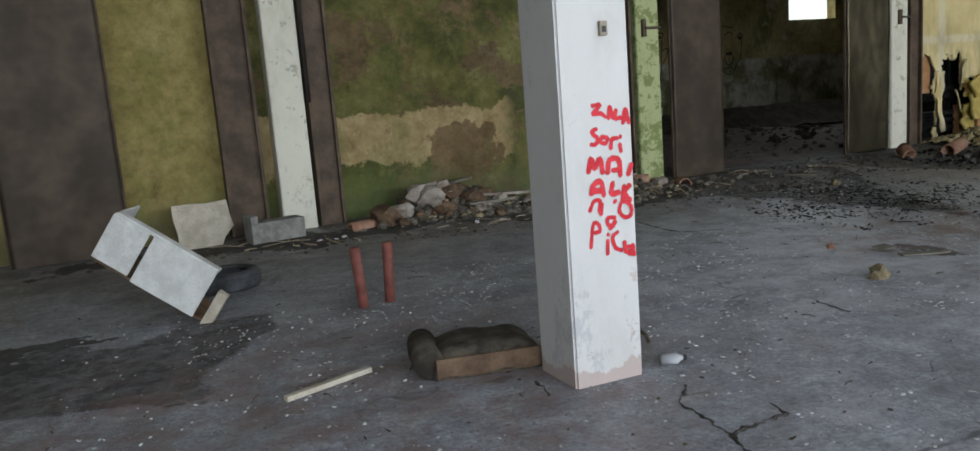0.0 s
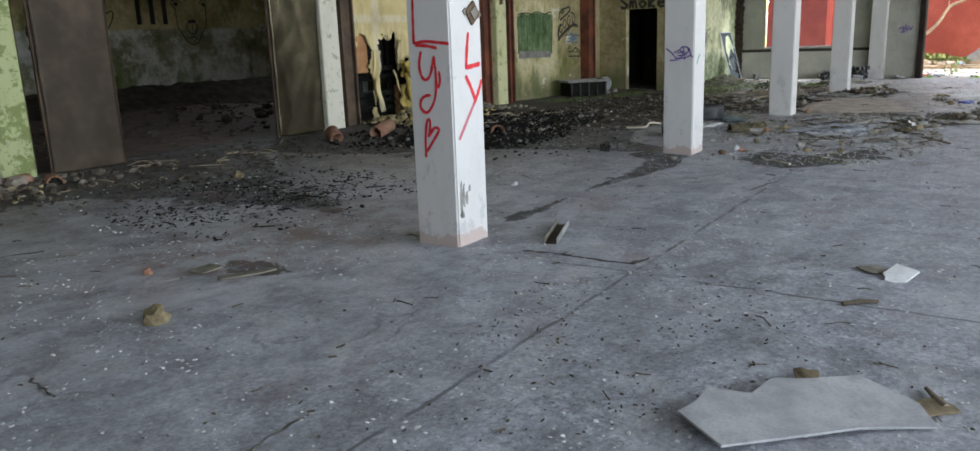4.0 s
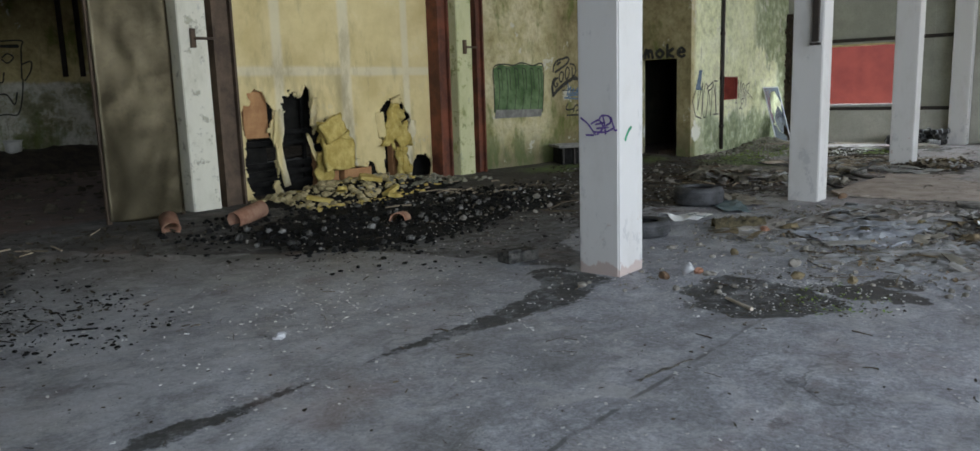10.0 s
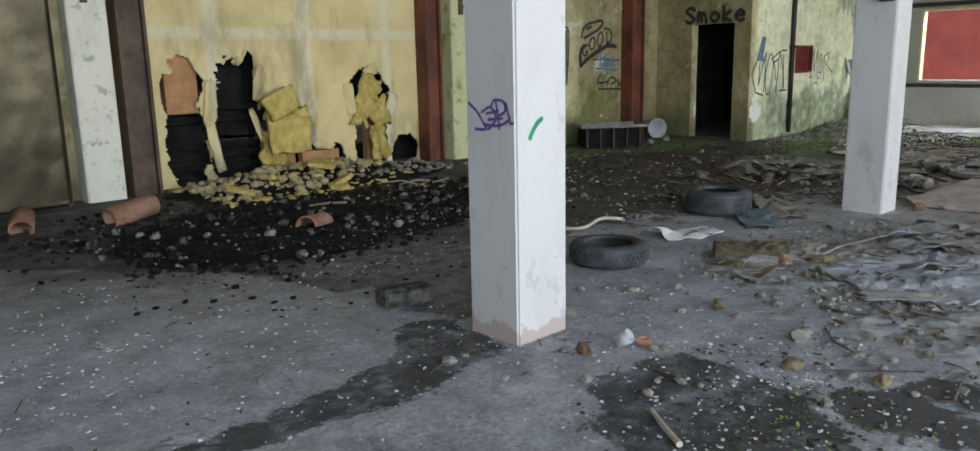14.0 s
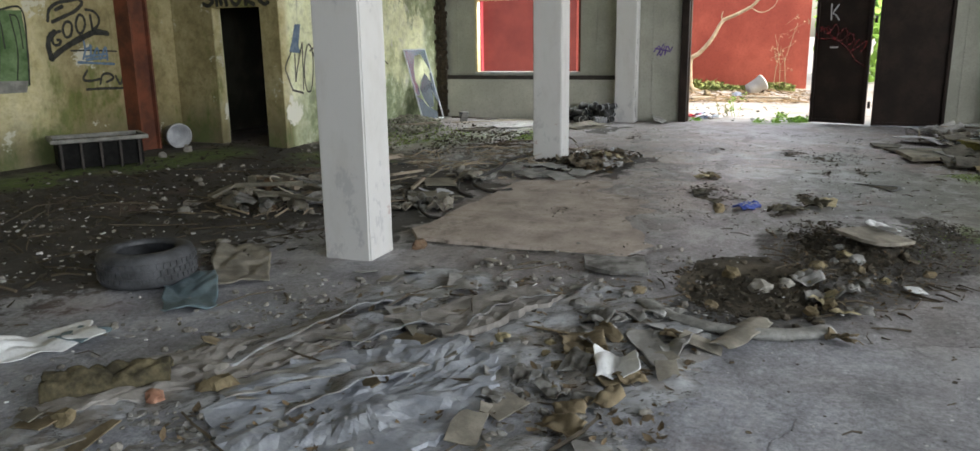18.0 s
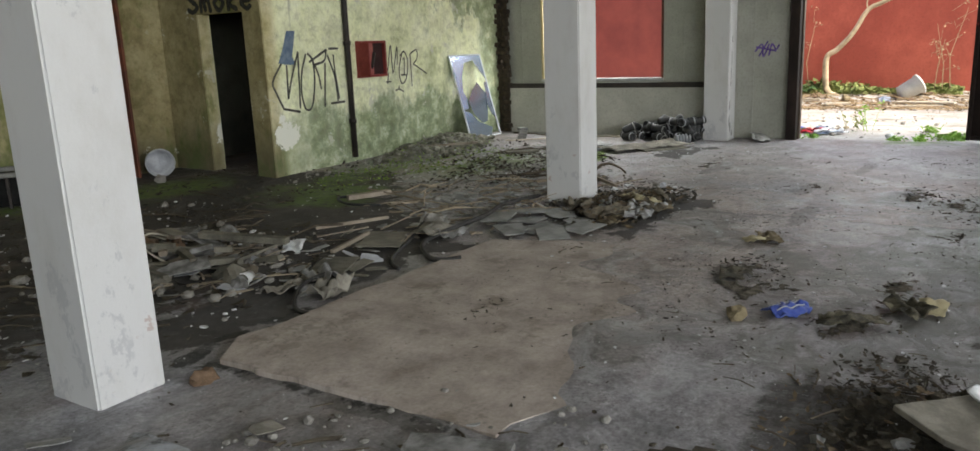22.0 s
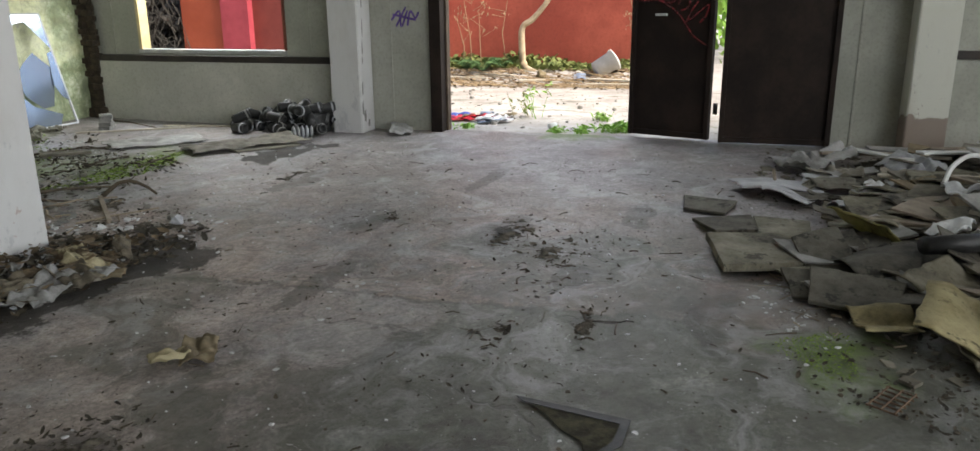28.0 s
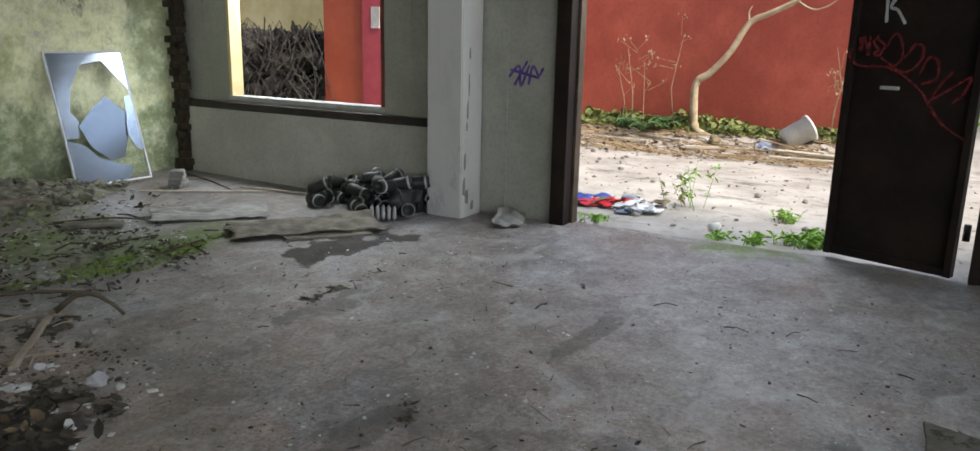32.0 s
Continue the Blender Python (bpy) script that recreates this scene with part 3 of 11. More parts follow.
FLOOR = floor_material()
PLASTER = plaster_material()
WALLBOARD = board_wall_material()
COLUMN = white_paint_material("white_limewash", (0.56, 0.552, 0.545), (0.42, 0.4, 0.37), (0.42, 0.33, 0.3))
CREAM = white_paint_material("cream_limewash", (0.57, 0.565, 0.5), (0.4, 0.39, 0.32), (0.2, 0.14, 0.11), foot_up=0.28, foot_to=40.0)
POST = white_paint_material("cream_peeling_paint", (0.66, 0.64, 0.54), (0.36, 0.35, 0.25), (0.28, 0.265, 0.22), peel=0.09)
PALEMOSS = white_paint_material("pale_algae_paint", (0.56, 0.56, 0.33), (0.27, 0.3, 0.1), (0.2, 0.21, 0.08), peel=0.1)
MOSSPOST = white_paint_material("algae_green_paint", (0.4, 0.44, 0.22), (0.15, 0.2, 0.045), (0.13, 0.16, 0.04), peel=0.15)
PANEL = simple("grey_white_sandwich_panel", (0.29, 0.29, 0.245), (0.39, 0.387, 0.335), 1.2, 0.5, 0.05, local=False, fine=30)
DADO = simple("cream_dado_panel", (0.37, 0.362, 0.315), (0.49, 0.48, 0.425), 1.0, 0.55, 0.08, local=False, fine=30)
RUSTWOOD = simple("rust_brown_frame", (0.055, 0.036, 0.024), (0.12, 0.082, 0.054), 3, 0.7, 0.4, local=False)
REDPOST = simple("red_lead_paint", (0.075, 0.028, 0.018), (0.21, 0.066, 0.034), 2.2, 0.65, 0.35, local=False)
DARKIRON = simple("dark_iron", (0.02, 0.016, 0.014), (0.045, 0.034, 0.028), 4, 0.6, 0.25, local=False)
GATE = simple("dark_brown_gate_paint", (0.014, 0.009, 0.0075), (0.028, 0.018, 0.014), 2.2, 0.7, 0.2, local=False, fine=25, spec=0.2)
CEIL = simple("grey_ceiling", (0.34, 0.34, 0.33), (0.46, 0.46, 0.44), 1.0, 0.9, 0.2, local=False)
# near-black tone carries the gloom of the unlit side and back rooms
DARKWALL = simple("dark_room_wall", (0.05, 0.048, 0.036), (0.12, 0.115, 0.085), 1.2, 0.85, 0.3, local=False)
SOUTHWALL = simple("plain_plaster", (0.46, 0.45, 0.42), (0.56, 0.55, 0.52), 1.0, 0.85, 0.2, local=False)
REDWALL = simple("weathered_red_render", (0.3, 0.055, 0.036), (0.43, 0.095, 0.06), 0.9, 0.75, 0.2, local=False, fine=18)


def yard_material():
    """Pale worn concrete outside: weedy streaks along its cracks, dirt and dust."""
    k = Nodes("pale_yard_concrete")
    p = k.scaled(k.pos(), (1, 1, 0))
    mid, fine = k.noise(p, 1.3, 9, 0.7), k.noise(p, 24, 5, 0.7)
    col = k.ramp(mid, (0.3, (0.24, 0.215, 0.19)), (0.5, (0.38, 0.35, 0.32)), (0.7, (0.5, 0.475, 0.445)))
    dirt = k.step(k.noise(k.scaled(p, (2.2, 0.7, 1)), 1.2, 9, 0.75), 0.54, 0.63)
    col = k.mix(k.math("MULTIPLY", dirt, 0.75), col, k.mix(fine, (0.05, 0.048, 0.03), (0.13, 0.125, 0.075)))
    green = k.step(k.noise(p, 1.9, 9, 0.75), 0.58, 0.64)
    col = k.mix(k.math("MULTIPLY", green, 0.6), col, k.mix(fine, (0.05, 0.07, 0.02), (0.12, 0.15, 0.05)))
    col = k.mix(k.math("MULTIPLY", k.step(fine, 0.52, 0.75), 0.4), col, (0.12, 0.11, 0.09))
    return k.done(col, 0.85, k.bump(k.math("ADD", mid, k.math("MULTIPLY", fine, 0.4)), 0.4, 0.02), 0, 0.3)


YARD = yard_material()


# ---- geometry helpers ----
class Shape:
    """Gathers corners and faces for one mesh."""

    def __init__(self):
        self.v, self.f = [], []

    def add(self, verts, faces):
        n = len(self.v)
        self.v.extend(tuple(c) for c in verts)
        self.f.extend(tuple(i + n for i in f) for f in faces)
        return self

    def box(self, x0, x1, y0, y1, z0, z1, m=None):
        c = [Vector((x, y, z)) for z in (z0, z1) for y in (y0, y1) for x in (x0, x1)]
        if m is not None:
            c = [m @ p for p in c]
        return self.add(c, [(0, 2, 3, 1), (4, 5, 7, 6), (0, 1, 5, 4), (2, 6, 7, 3), (1, 3, 7, 5), (0, 4, 6, 2)])

    def prism(self, poly, depth, m):
        """A flat polygon in x, y, made depth thick along z, then moved by m."""
        n = len(poly)
        c = [m @ Vector((x, y, 0)) for x, y in poly] + [m @ Vector((x, y, depth)) for x, y in poly]
        return self.add(c, [tuple(range(n))[::-1], tuple(range(n, 2 * n))] + [(i, (i + 1) % n, n + (i + 1) % n, n + i) for i in range(n)])

    def tube(self, pts, r, n=8, r2=None, cap=True):
        """A round bar along points; the radius runs from r to r2."""
        pts = [Vector(p) for p in pts]
        r2 = r if r2 is None else r2
        rings, up = [], Vector((0.13, 0.21, 0.97))
        for i, p in enumerate(pts):
            d = (pts[min(i + 1, len(pts) - 1)] - pts[max(i - 1, 0)]).normalized()
            a = d.cross(up)
            a = d.cross(Vector((1, 0, 0))) if a.length < 0.05 else a
            a.normalize()
            b = d.cross(a)
            rr = r + (r2 - r) * i / max(1, len(pts) - 1)
            rings.append([p + a * (rr * math.cos(2 * math.pi * j / n)) + b * (rr * math.sin(2 * math.pi * j / n)) for j in range(n)])
        k = len(rings)
        faces = [(i * n + j, i * n + (j + 1) % n, (i + 1) * n + (j + 1) % n, (i + 1) * n + j) for i in range(k - 1) for j in range(n)]
        if cap:
            faces += [tuple(range(n))[::-1], tuple((k - 1) * n + j for j in range(n))]
        return self.add([q for ring in rings for q in ring], faces)

    def lathe(self, profile, m, n=24):
        """Turns a profile of (radius, height) about z."""
        k = len(profile)
        c = [m @ Vector((r * math.cos(2 * math.pi * j / n), r * math.sin(2 * math.pi * j / n), z)) for r, z in profile for j in range(n)]
        return self.add(c, [(i * n + j, i * n + (j + 1) % n, (i + 1) * n + (j + 1) % n, (i + 1) * n + j) for i in range(k - 1) for j in range(n)])

    def rock(self, c, size, rng, squash=0.7):
        """A lump with uneven faces."""
        m = pose(*c, rng.uniform(0, 360), rng.uniform(0, 360), rng.uniform(0, 360))
        sx, sy, sz = (size * rng.uniform(0.6, 1.1) for _ in range(3))
        pts = []
        for x, y, z in ROCK_V:
            q = rng.uniform(0.78, 1.12)
            v = m.to_3x3() @ Vector((x * sx * q, y * sy * q, z * sz * q))
            pts.append((c[0] + v.x, c[1] + v.y, c[2] + v.z * squash))
        return self.add(pts, ROCK_F)

    def sheet(self, fn, nu, nv, thick):
        """A bent plate: fn(u, v) gives its middle; thick is its thickness along the face's normal."""
        g = [[Vector(fn(i / nu, j / nv)) for j in range(nv + 1)] for i in range(nu + 1)]
        nrm = [[(g[min(i + 1, nu)][j] - g[max(i - 1, 0)][j]).cross(g[i][min(j + 1, nv)] - g[i][max(j - 1, 0)]).normalized() for j in range(nv + 1)] for i in range(nu + 1)]
        at = lambda i, j, s: s * (nu + 1) * (nv + 1) + i * (nv + 1) + j
        c = [g[i][j] + nrm[i][j] * (thick * (0.5 if s else -0.5)) for s in (0, 1) for i in range(nu + 1) for j in range(nv + 1)]
        faces = []
        for i in range(nu):
            for j in range(nv):
                q = ((i, j), (i + 1, j), (i + 1, j + 1), (i, j + 1))
                faces.append(tuple(at(a, b, 1) for a, b in q))
                faces.append(tuple(at(a, b, 0) for a, b in q[::-1]))
        rim = [(i, 0) for i in range(nu)] + [(nu, j) for j in range(nv)] + [(i, nv) for i in range(nu, 0, -1)] + [(0, j) for j in range(nv, 0, -1)]
        for (a, b), (c2, d) in zip(rim, rim[1:] + rim[:1]):
            faces.append((at(a, b, 0), at(c2, d, 0), at(c2, d, 1), at(a, b, 1)))
        return self.add(c, faces)

    def mesh(self, name, material, smooth=False):
        me = bpy.data.meshes.new(name)
        me.from_pydata(self.v, [], self.f)
        me.materials.append(material)
        if smooth:
            me.shade_smooth()
        me.update()
        return me


_b = bmesh.new()
bmesh.ops.create_icosphere(_b, subdivisions=1, radius=1.0)
ROCK_V = [tuple(v.co) for v in _b.verts]
ROCK_F = [tuple(v.index for v in f.verts) for f in _b.faces]
_b.free()


def bevelled(ob, width=0.006, segments=2):
    mod = ob.modifiers.new("bevel", "BEVEL")
    mod.width, mod.segments, mod.limit_method = width, segments, "ANGLE"
    return ob


def thing(name, label, category, group="", kind="", at=(0, 0, 0), turn=0.0):
    """An empty that parents the parts of one thing."""
    ob = new(name)
    ob.empty_display_size = 0.1
    ob.matrix_basis = pose(*at, 0, 0, turn)
    return tagged(ob, label, category, group, kind)


def part(name, shape, material, parent, label="", bevel=0.0, smooth=False):
    ob = new(name, shape.mesh(name, material, smooth))
    ob.parent = parent
    if bevel:
        bevelled(ob, bevel)
    return tagged(ob, label)


def solid(name, shape, material, label, category, group="", kind="", bevel=0.0, smooth=False, at=None):
    """A thing of one mesh."""
    ob = new(name, shape.mesh(name, material, smooth))
    if at is not None:
        ob.matrix_basis = at
    if bevel:
        bevelled(ob, bevel)
    return tagged(ob, label, category, group, kind)


def wall_with_holes(shape, axis, p0, p1, a0, a1, z0, z1, holes):
    """A wall plate between p0 and p1 across axis, from a0 to a1, with rectangular holes (a, a, z, z)."""
    cuts_a = sorted({a0, a1, *(h[0] for h in holes), *(h[1] for h in holes)})
    cuts_z = sorted({z0, z1, *(h[2] for h in holes), *(h[3] for h in holes)})
    for i in range(len(cuts_a) - 1):
        run = None
        for j in range(len(cuts_z) - 1):
            ca, cz = (cuts_a[i] + cuts_a[i + 1]) / 2, (cuts_z[j] + cuts_z[j + 1]) / 2
            open_ = any(h[0] < ca < h[1] and h[2] < cz < h[3] for h in holes)
            if not open_:
                if run and abs(run[1] - cuts_z[j]) < 1e-6:
                    run = (run[0], cuts_z[j + 1])
                else:
                    run = (cuts_z[j], cuts_z[j + 1])
            if run and (open_ or j == len(cuts_z) - 2):
                b = (cuts_a[i], cuts_a[i + 1])
                shape.box(*((p0, p1, *b) if axis == "x" else (*b, p0, p1)), *run)
                run = None
    return shape


def lump(x, y, s=1.0, seed=0.0):
    return noise.noise((x * s + seed, y * s - seed, seed * 1.7))


def ease(v, lo, hi):
    t = min(1.0, max(0.0, (v - lo) / (hi - lo)))
    return t * t * (3 - 2 * t)


def ground(x, y):
    """Height of the hall's floor: silt heaped towards the house wall, a sunken drain, a broken screed."""
    z = 0.16 * ease(y, 6.6, 9.6) * (1 - 0.55 * ease(x, 14, 21)) + 0.12 * ease(y, 10.5, 16) * (1 - ease(x, 14, 17))
    z += 0.008 * lump(x, y, 0.8, 3.0) + 0.004 * lump(x, y, 3.1, 9.0)
    if 17.55 < x < 21.3 and 1.5 < y < 4.2:
        e = 0.12 * lump(x, y, 2.2, 5.0) + 0.05 * lump(x, y, 7.0, 6.0)
        inside = min(x - 17.92 + e, 21.0 - x, 3.72 - 0.04 * (x - 17.9) - y + e, y - 1.7)
        z += 0.012 * ease(inside, -0.02, 0.02)
    d = math.hypot(x - 17.42, y - 1.12)
    z -= 0.05 * ease(d, 0.5, 0.4)
    return z


# ---- hall: floor, walls, ceiling ----
X0, X1, Y1, TOP = -11.0, 27.8, 9.85, 5.6
xs = np.concatenate([np.arange(X0, 2, 0.2), np.arange(2, 27.99, 0.08)])
ys = np.concatenate([np.arange(SOUTH, -2, 0.4), np.arange(-2, 9.9, 0.08), np.arange(9.9, 17.2, 0.3)])
nx, ny = len(xs), len(ys)
fv = [(float(x), float(y), ground(float(x), float(y))) for x in xs for y in ys]
ff = [(i * ny + j, (i + 1) * ny + j, (i + 1) * ny + j + 1, i * ny + j + 1) for i in range(nx - 1) for j in range(ny - 1)]
s = Shape()
s.v, s.f = fv, ff
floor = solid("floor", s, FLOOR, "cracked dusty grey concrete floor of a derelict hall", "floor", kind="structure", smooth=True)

# outlines of the dirt and the damp on the floor, in plan
DIRT_AREAS = (
    ((9.4, 9.9), (10.2, 8.3), (10.8, 7.6), (11.2, 7.3), (12.0, 6.5), (12.2, 5.8), (12.3, 5.35), (12.5, 5.3), (12.35, 4.7), (12.5, 4.3), (12.9, 4.35), (13.4, 5.0), (14.5, 5.4), (16.2, 5.6), (18.2, 5.2), (21.0, 5.0), (22.2, 6.5), (22.3, 9.9)),
    ((6.4, 8.3), (7.5, 9.6), (9.6, 9.8), (9.9, 8.6), (9.2, 7.6), (8.7, 7.1), (8.2, 5.6), (7.95, 5.2), (8.0, 6.2), (7.7, 7.4), (7.1, 8.1)),
    ((6.6, 10.1), (7.5, 9.75), (12.4, 9.75), (22.0, 10.2), (22.0, 17.2), (-4.0, 17.2), (-4.0, 10.1)),
    ((-0.3, 6.2), (-0.15, 6.9), (0.37, 6.2), (0.8, 6.65), (1.47, 6.5), (1.38, 6.0), (0.86, 5.3), (0.84, 4.75), (0.4, 5.0), (-0.3, 5.2), (-1.2, 5.6)),
    ((16.95, 1.65), (16.65, 1.45), (16.52, 1.15), (16.75, 0.85), (17.4, 0.3), (18.1, -0.15), (18.7, -0.55), (19.6, -0.75), (19.4, -0.1), (18.8, 0.4), (19.15, 0.65), (19.0, 1.2), (18.2, 1.15), (17.9, 1.2), (17.6, 1.5)),
)
SOOT_AREAS = (
    ((7.3, 7.2), (8.2, 7.8), (9.3, 7.6), (9.1, 6.9), (8.6, 6.1), (8.3, 5.5), (8.0, 5.9), (7.6, 6.6)),
    ((10.8, 8.2), (11.6, 7.5), (12.3, 6.8), (13.6, 6.5), (15.6, 6.7), (16.4, 7.6), (15.6, 8.8), (12.4, 9.0)),
)
DAMP_AREAS = (
    ((2.84, 3.58), (2.88, 3.57), (2.89, 3.3), (2.8, 2.96), (3.16, 3.02), (3.15, 2.98), (2.74, 2.9), (2.85, 3.3)),
    ((8.3, 3.95), (8.6, 4.05), (9.0, 4.0), (9.7, 3.93), (10.2, 3.98), (10.6, 3.98), (11.25, 4.02), (11.8, 4.16), (12.2, 4.6), (12.45, 4.4), (12.4, 3.75), (12.05, 3.74), (11.7, 3.6), (11.3, 3.66), (10.9, 3.68), (10.2, 3.85), (9.7, 3.84), (8.95, 3.82), (8.5, 3.8)),
    ((6.52, 5.12), (6.3, 4.95), (6.22, 4.68), (6.32, 4.42), (6.5, 4.4), (6.64, 4.75)),
    ((23.6, 1.05), (23.95, 1.12), (24.1, 0.95), (23.75, 0.9)),
    ((17.78, 3.8), (18.2, 3.93), (18.9, 3.86), (18.9, 3.98), (18.1, 4.08), (17.8, 4.0)),
    ((17.84, 3.85), (17.95, 3.85), (17.97, 2.6), (17.9, 2.0), (17.82, 2.1), (17.86, 2.6)),
    ((12.2, 3.2), (12.06, 3.0), (11.87, 2.88), (11.8, 2.5), (12.0, 2.2), (12.5, 1.95), (12.82, 2.35), (12.96, 2.75), (12.95, 3.1), (12.6, 3.22)),
)


def inside_by(areas):
    """How far each floor corner lies inside the nearest of the outlines (negative: outside)."""
    p = np.array(fv)[:, :2]
    best = np.full(len(p), -1.0)
    for area in areas:
        a = np.array(area)
        near, within_ = np.full(len(p), 9.0), np.zeros(len(p), bool)
        for q0, q1 in zip(a, np.roll(a, -1, 0)):
            d = q1 - q0
            t = np.clip(((p - q0) @ d) / (d @ d), 0, 1)
            near = np.minimum(near, np.hypot(*(p - q0 - t[:, None] * d).T))
            cross = (q0[1] > p[:, 1]) != (q1[1] > p[:, 1])
            within_ ^= cross & (p[:, 0] < (q1[0] - q0[0]) * (p[:, 1] - q0[1]) / (q1[1] - q0[1] + 1e-12) + q0[0])
        best = np.maximum(best, np.where(within_, near, -near))
    return np.clip(best, -1.0, 1.0)


for layer_name, areas in (("dirt", DIRT_AREAS), ("damp", DAMP_AREAS), ("soot", SOOT_AREAS)):
    attr = floor.data.attributes.new(layer_name, "FLOAT", "POINT")
    attr.data.foreach_set("value", inside_by(areas).astype(np.float32))

# unseen slab; its overhang past the south wall is added to block the sun
s = Shape().box(X0 - 0.3, X1 + 0.3, SOUTH - 3.3, 17.5, TOP, TOP + 0.25)
solid("ceiling", s, CEIL, "plain grey concrete ceiling slab with an added sun-blocking overhang", "ceiling", kind="structure")

# long house wall with the wide opening to the next room
s = wall_with_holes(Shape(), "y", Y1, Y1 + 0.3, X0, 12.46, -0.1, TOP, [(7.6, 11.9, -0.1, 3.0)])
solid("wall_north_1", s, PLASTER, "flaking olive-green damp plaster wall", "wall", kind="structure")
s = Shape().box(17.35, 22.3, Y1, Y1 + 0.3, -0.1, TOP)
solid("wall_north_3", s, PLASTER, "stained cream plaster wall with graffiti", "wall", kind="structure")
# closing walls that stay out of sight
s = Shape().box(X0 - 0.3, X0, SOUTH, 17.2, -0.1, TOP)
solid("wall_west", s, SOUTHWALL, "plain plastered end wall", "wall", kind="structure")
holes = [(-2.45 + 4.95 * i + 0.8, -2.45 + 4.95 * i + 4.52, 1.7, 5.1) for i in range(-1, 6)]
s = wall_with_holes(Shape(), "y", SOUTH - 0.3, SOUTH, X0, X1, -0.1, TOP, holes)
solid("wall_south", s, SOUTHWALL, "plain plastered wall with wide window openings", "wall", kind="structure")

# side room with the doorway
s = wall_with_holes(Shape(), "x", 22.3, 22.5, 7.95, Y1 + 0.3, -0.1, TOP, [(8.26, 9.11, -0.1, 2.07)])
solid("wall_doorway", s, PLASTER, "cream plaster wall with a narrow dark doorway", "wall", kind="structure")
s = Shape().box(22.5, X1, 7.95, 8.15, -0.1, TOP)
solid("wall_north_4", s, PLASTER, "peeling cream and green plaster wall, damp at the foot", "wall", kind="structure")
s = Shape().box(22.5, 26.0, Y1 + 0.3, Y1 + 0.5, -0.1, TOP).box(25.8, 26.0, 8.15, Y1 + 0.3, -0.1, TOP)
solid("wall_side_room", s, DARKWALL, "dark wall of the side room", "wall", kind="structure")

# next room behind the long wall
s = wall_with_holes(Shape(), "y", 16.8, 17.1, X0, 22.0, -0.1, TOP, [(17.1, 18.8, 2.9, 3.9), (19.2, 20.9, 0.0, 0.42)])
solid("wall_back_room", s, PLASTER, "stained plaster wall of the room behind", "wall", kind="structure")
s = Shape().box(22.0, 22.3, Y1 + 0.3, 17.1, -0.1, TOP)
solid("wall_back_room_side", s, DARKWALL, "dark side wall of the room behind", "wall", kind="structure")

# end wall with the window, the gate and the second window
s = wall_with_holes(Shape(), "x", X1, X1 + 0.14, SOUTH, 8.15, -0.1, TOP, [(4.94, 7.1, 0.9, 2.36), (-1.3, 2.95, -0.1, 3.3), (-5.6, -3.26, 1.0, 2.4)])
solid("wall_east", s, PANEL, "grey-white sandwich panel end wall", "wall", kind="structure")
s = Shape().box(X1 - 0.09, X1, 4.2, 7.95, -0.05, 0.78)
solid("dado_east", s, DADO, "cream panelled dado below the window", "wall panel", kind="structure", bevel=0.006)


# ---- columns ----
def column(x, y, w, d, material, label):
    b = bmesh.new()
    z0 = -0.15
    bmesh.ops.create_cube(b, size=1.0, matrix=Matrix.Translation((w / 2, d / 2, (TOP - z0) / 2 + z0)) @ Matrix.Diagonal((w, d, TOP - z0, 1)))
    upright = [e for e in b.edges if abs(e.verts[0].co.z - e.verts[1].co.z) > 1]
    bmesh.ops.bevel(b, geom=upright, offset=0.012, segments=3, affect="EDGES")
    me = bpy.data.meshes.new("column")
    b.to_mesh(me)
    b.free()
    me.materials.append(material)
    ob = new("column", me)
    ob.location = (x, y, 0)
    return tagged(ob, label, "column", "white columns in a row")


NOTES = ("with red spray-painted words", "with big red spray-painted letters", "with a purple tag and green dash", "scuffed and stained at its foot", "standing in dead leaves", "against the end wall, chipped at its edge")
for i, note in enumerate(NOTES):
    column((2.53, 7.51, 12.4, 17.3, 22.36, 27.42)[i], 3.77, (0.41, 0.385, 0.39, 0.355, 0.39, 0.36)[i], 0.38, COLUMN, "square white painted concrete column " + note)
column(27.45, -2.43, 0.36, 0.37, CREAM, "square white painted concrete column beside the gate wall")
column(22.36, -2.34, 0.38, 0.38, CREAM, "square cream painted concrete column behind the heap of boards")

for i in range(4):
    x = 2.13 + 4.95 * i
    ob = column(x, 9.58, 0.38, 0.27, (POST, MOSSPOST, POST, PALEMOSS)[i], "whitewashed wall post " + ("peeling in flakes", "green with algae", "peeling in flakes", "pale yellow-green with algae")[i])
    ob.name = "wall_post"
    ob["group"] = "posts of the house wall"


def channel(name, x0, x1, y0, y1, z1, material, label, lip=0.035):
    """A rolled steel channel, open to the front."""
    poly = [(x0, y0), (x0 + lip, y0), (x0 + lip, y0 + 0.06), (x1 - lip, y0 + 0.06), (x1 - lip, y0), (x1, y0), (x1, y1), (x0, y1)]
    s = Shape().prism(poly, z1, Matrix())
    return solid(name, s, material, label, "steel post", "steel frame posts", bevel=0.003)


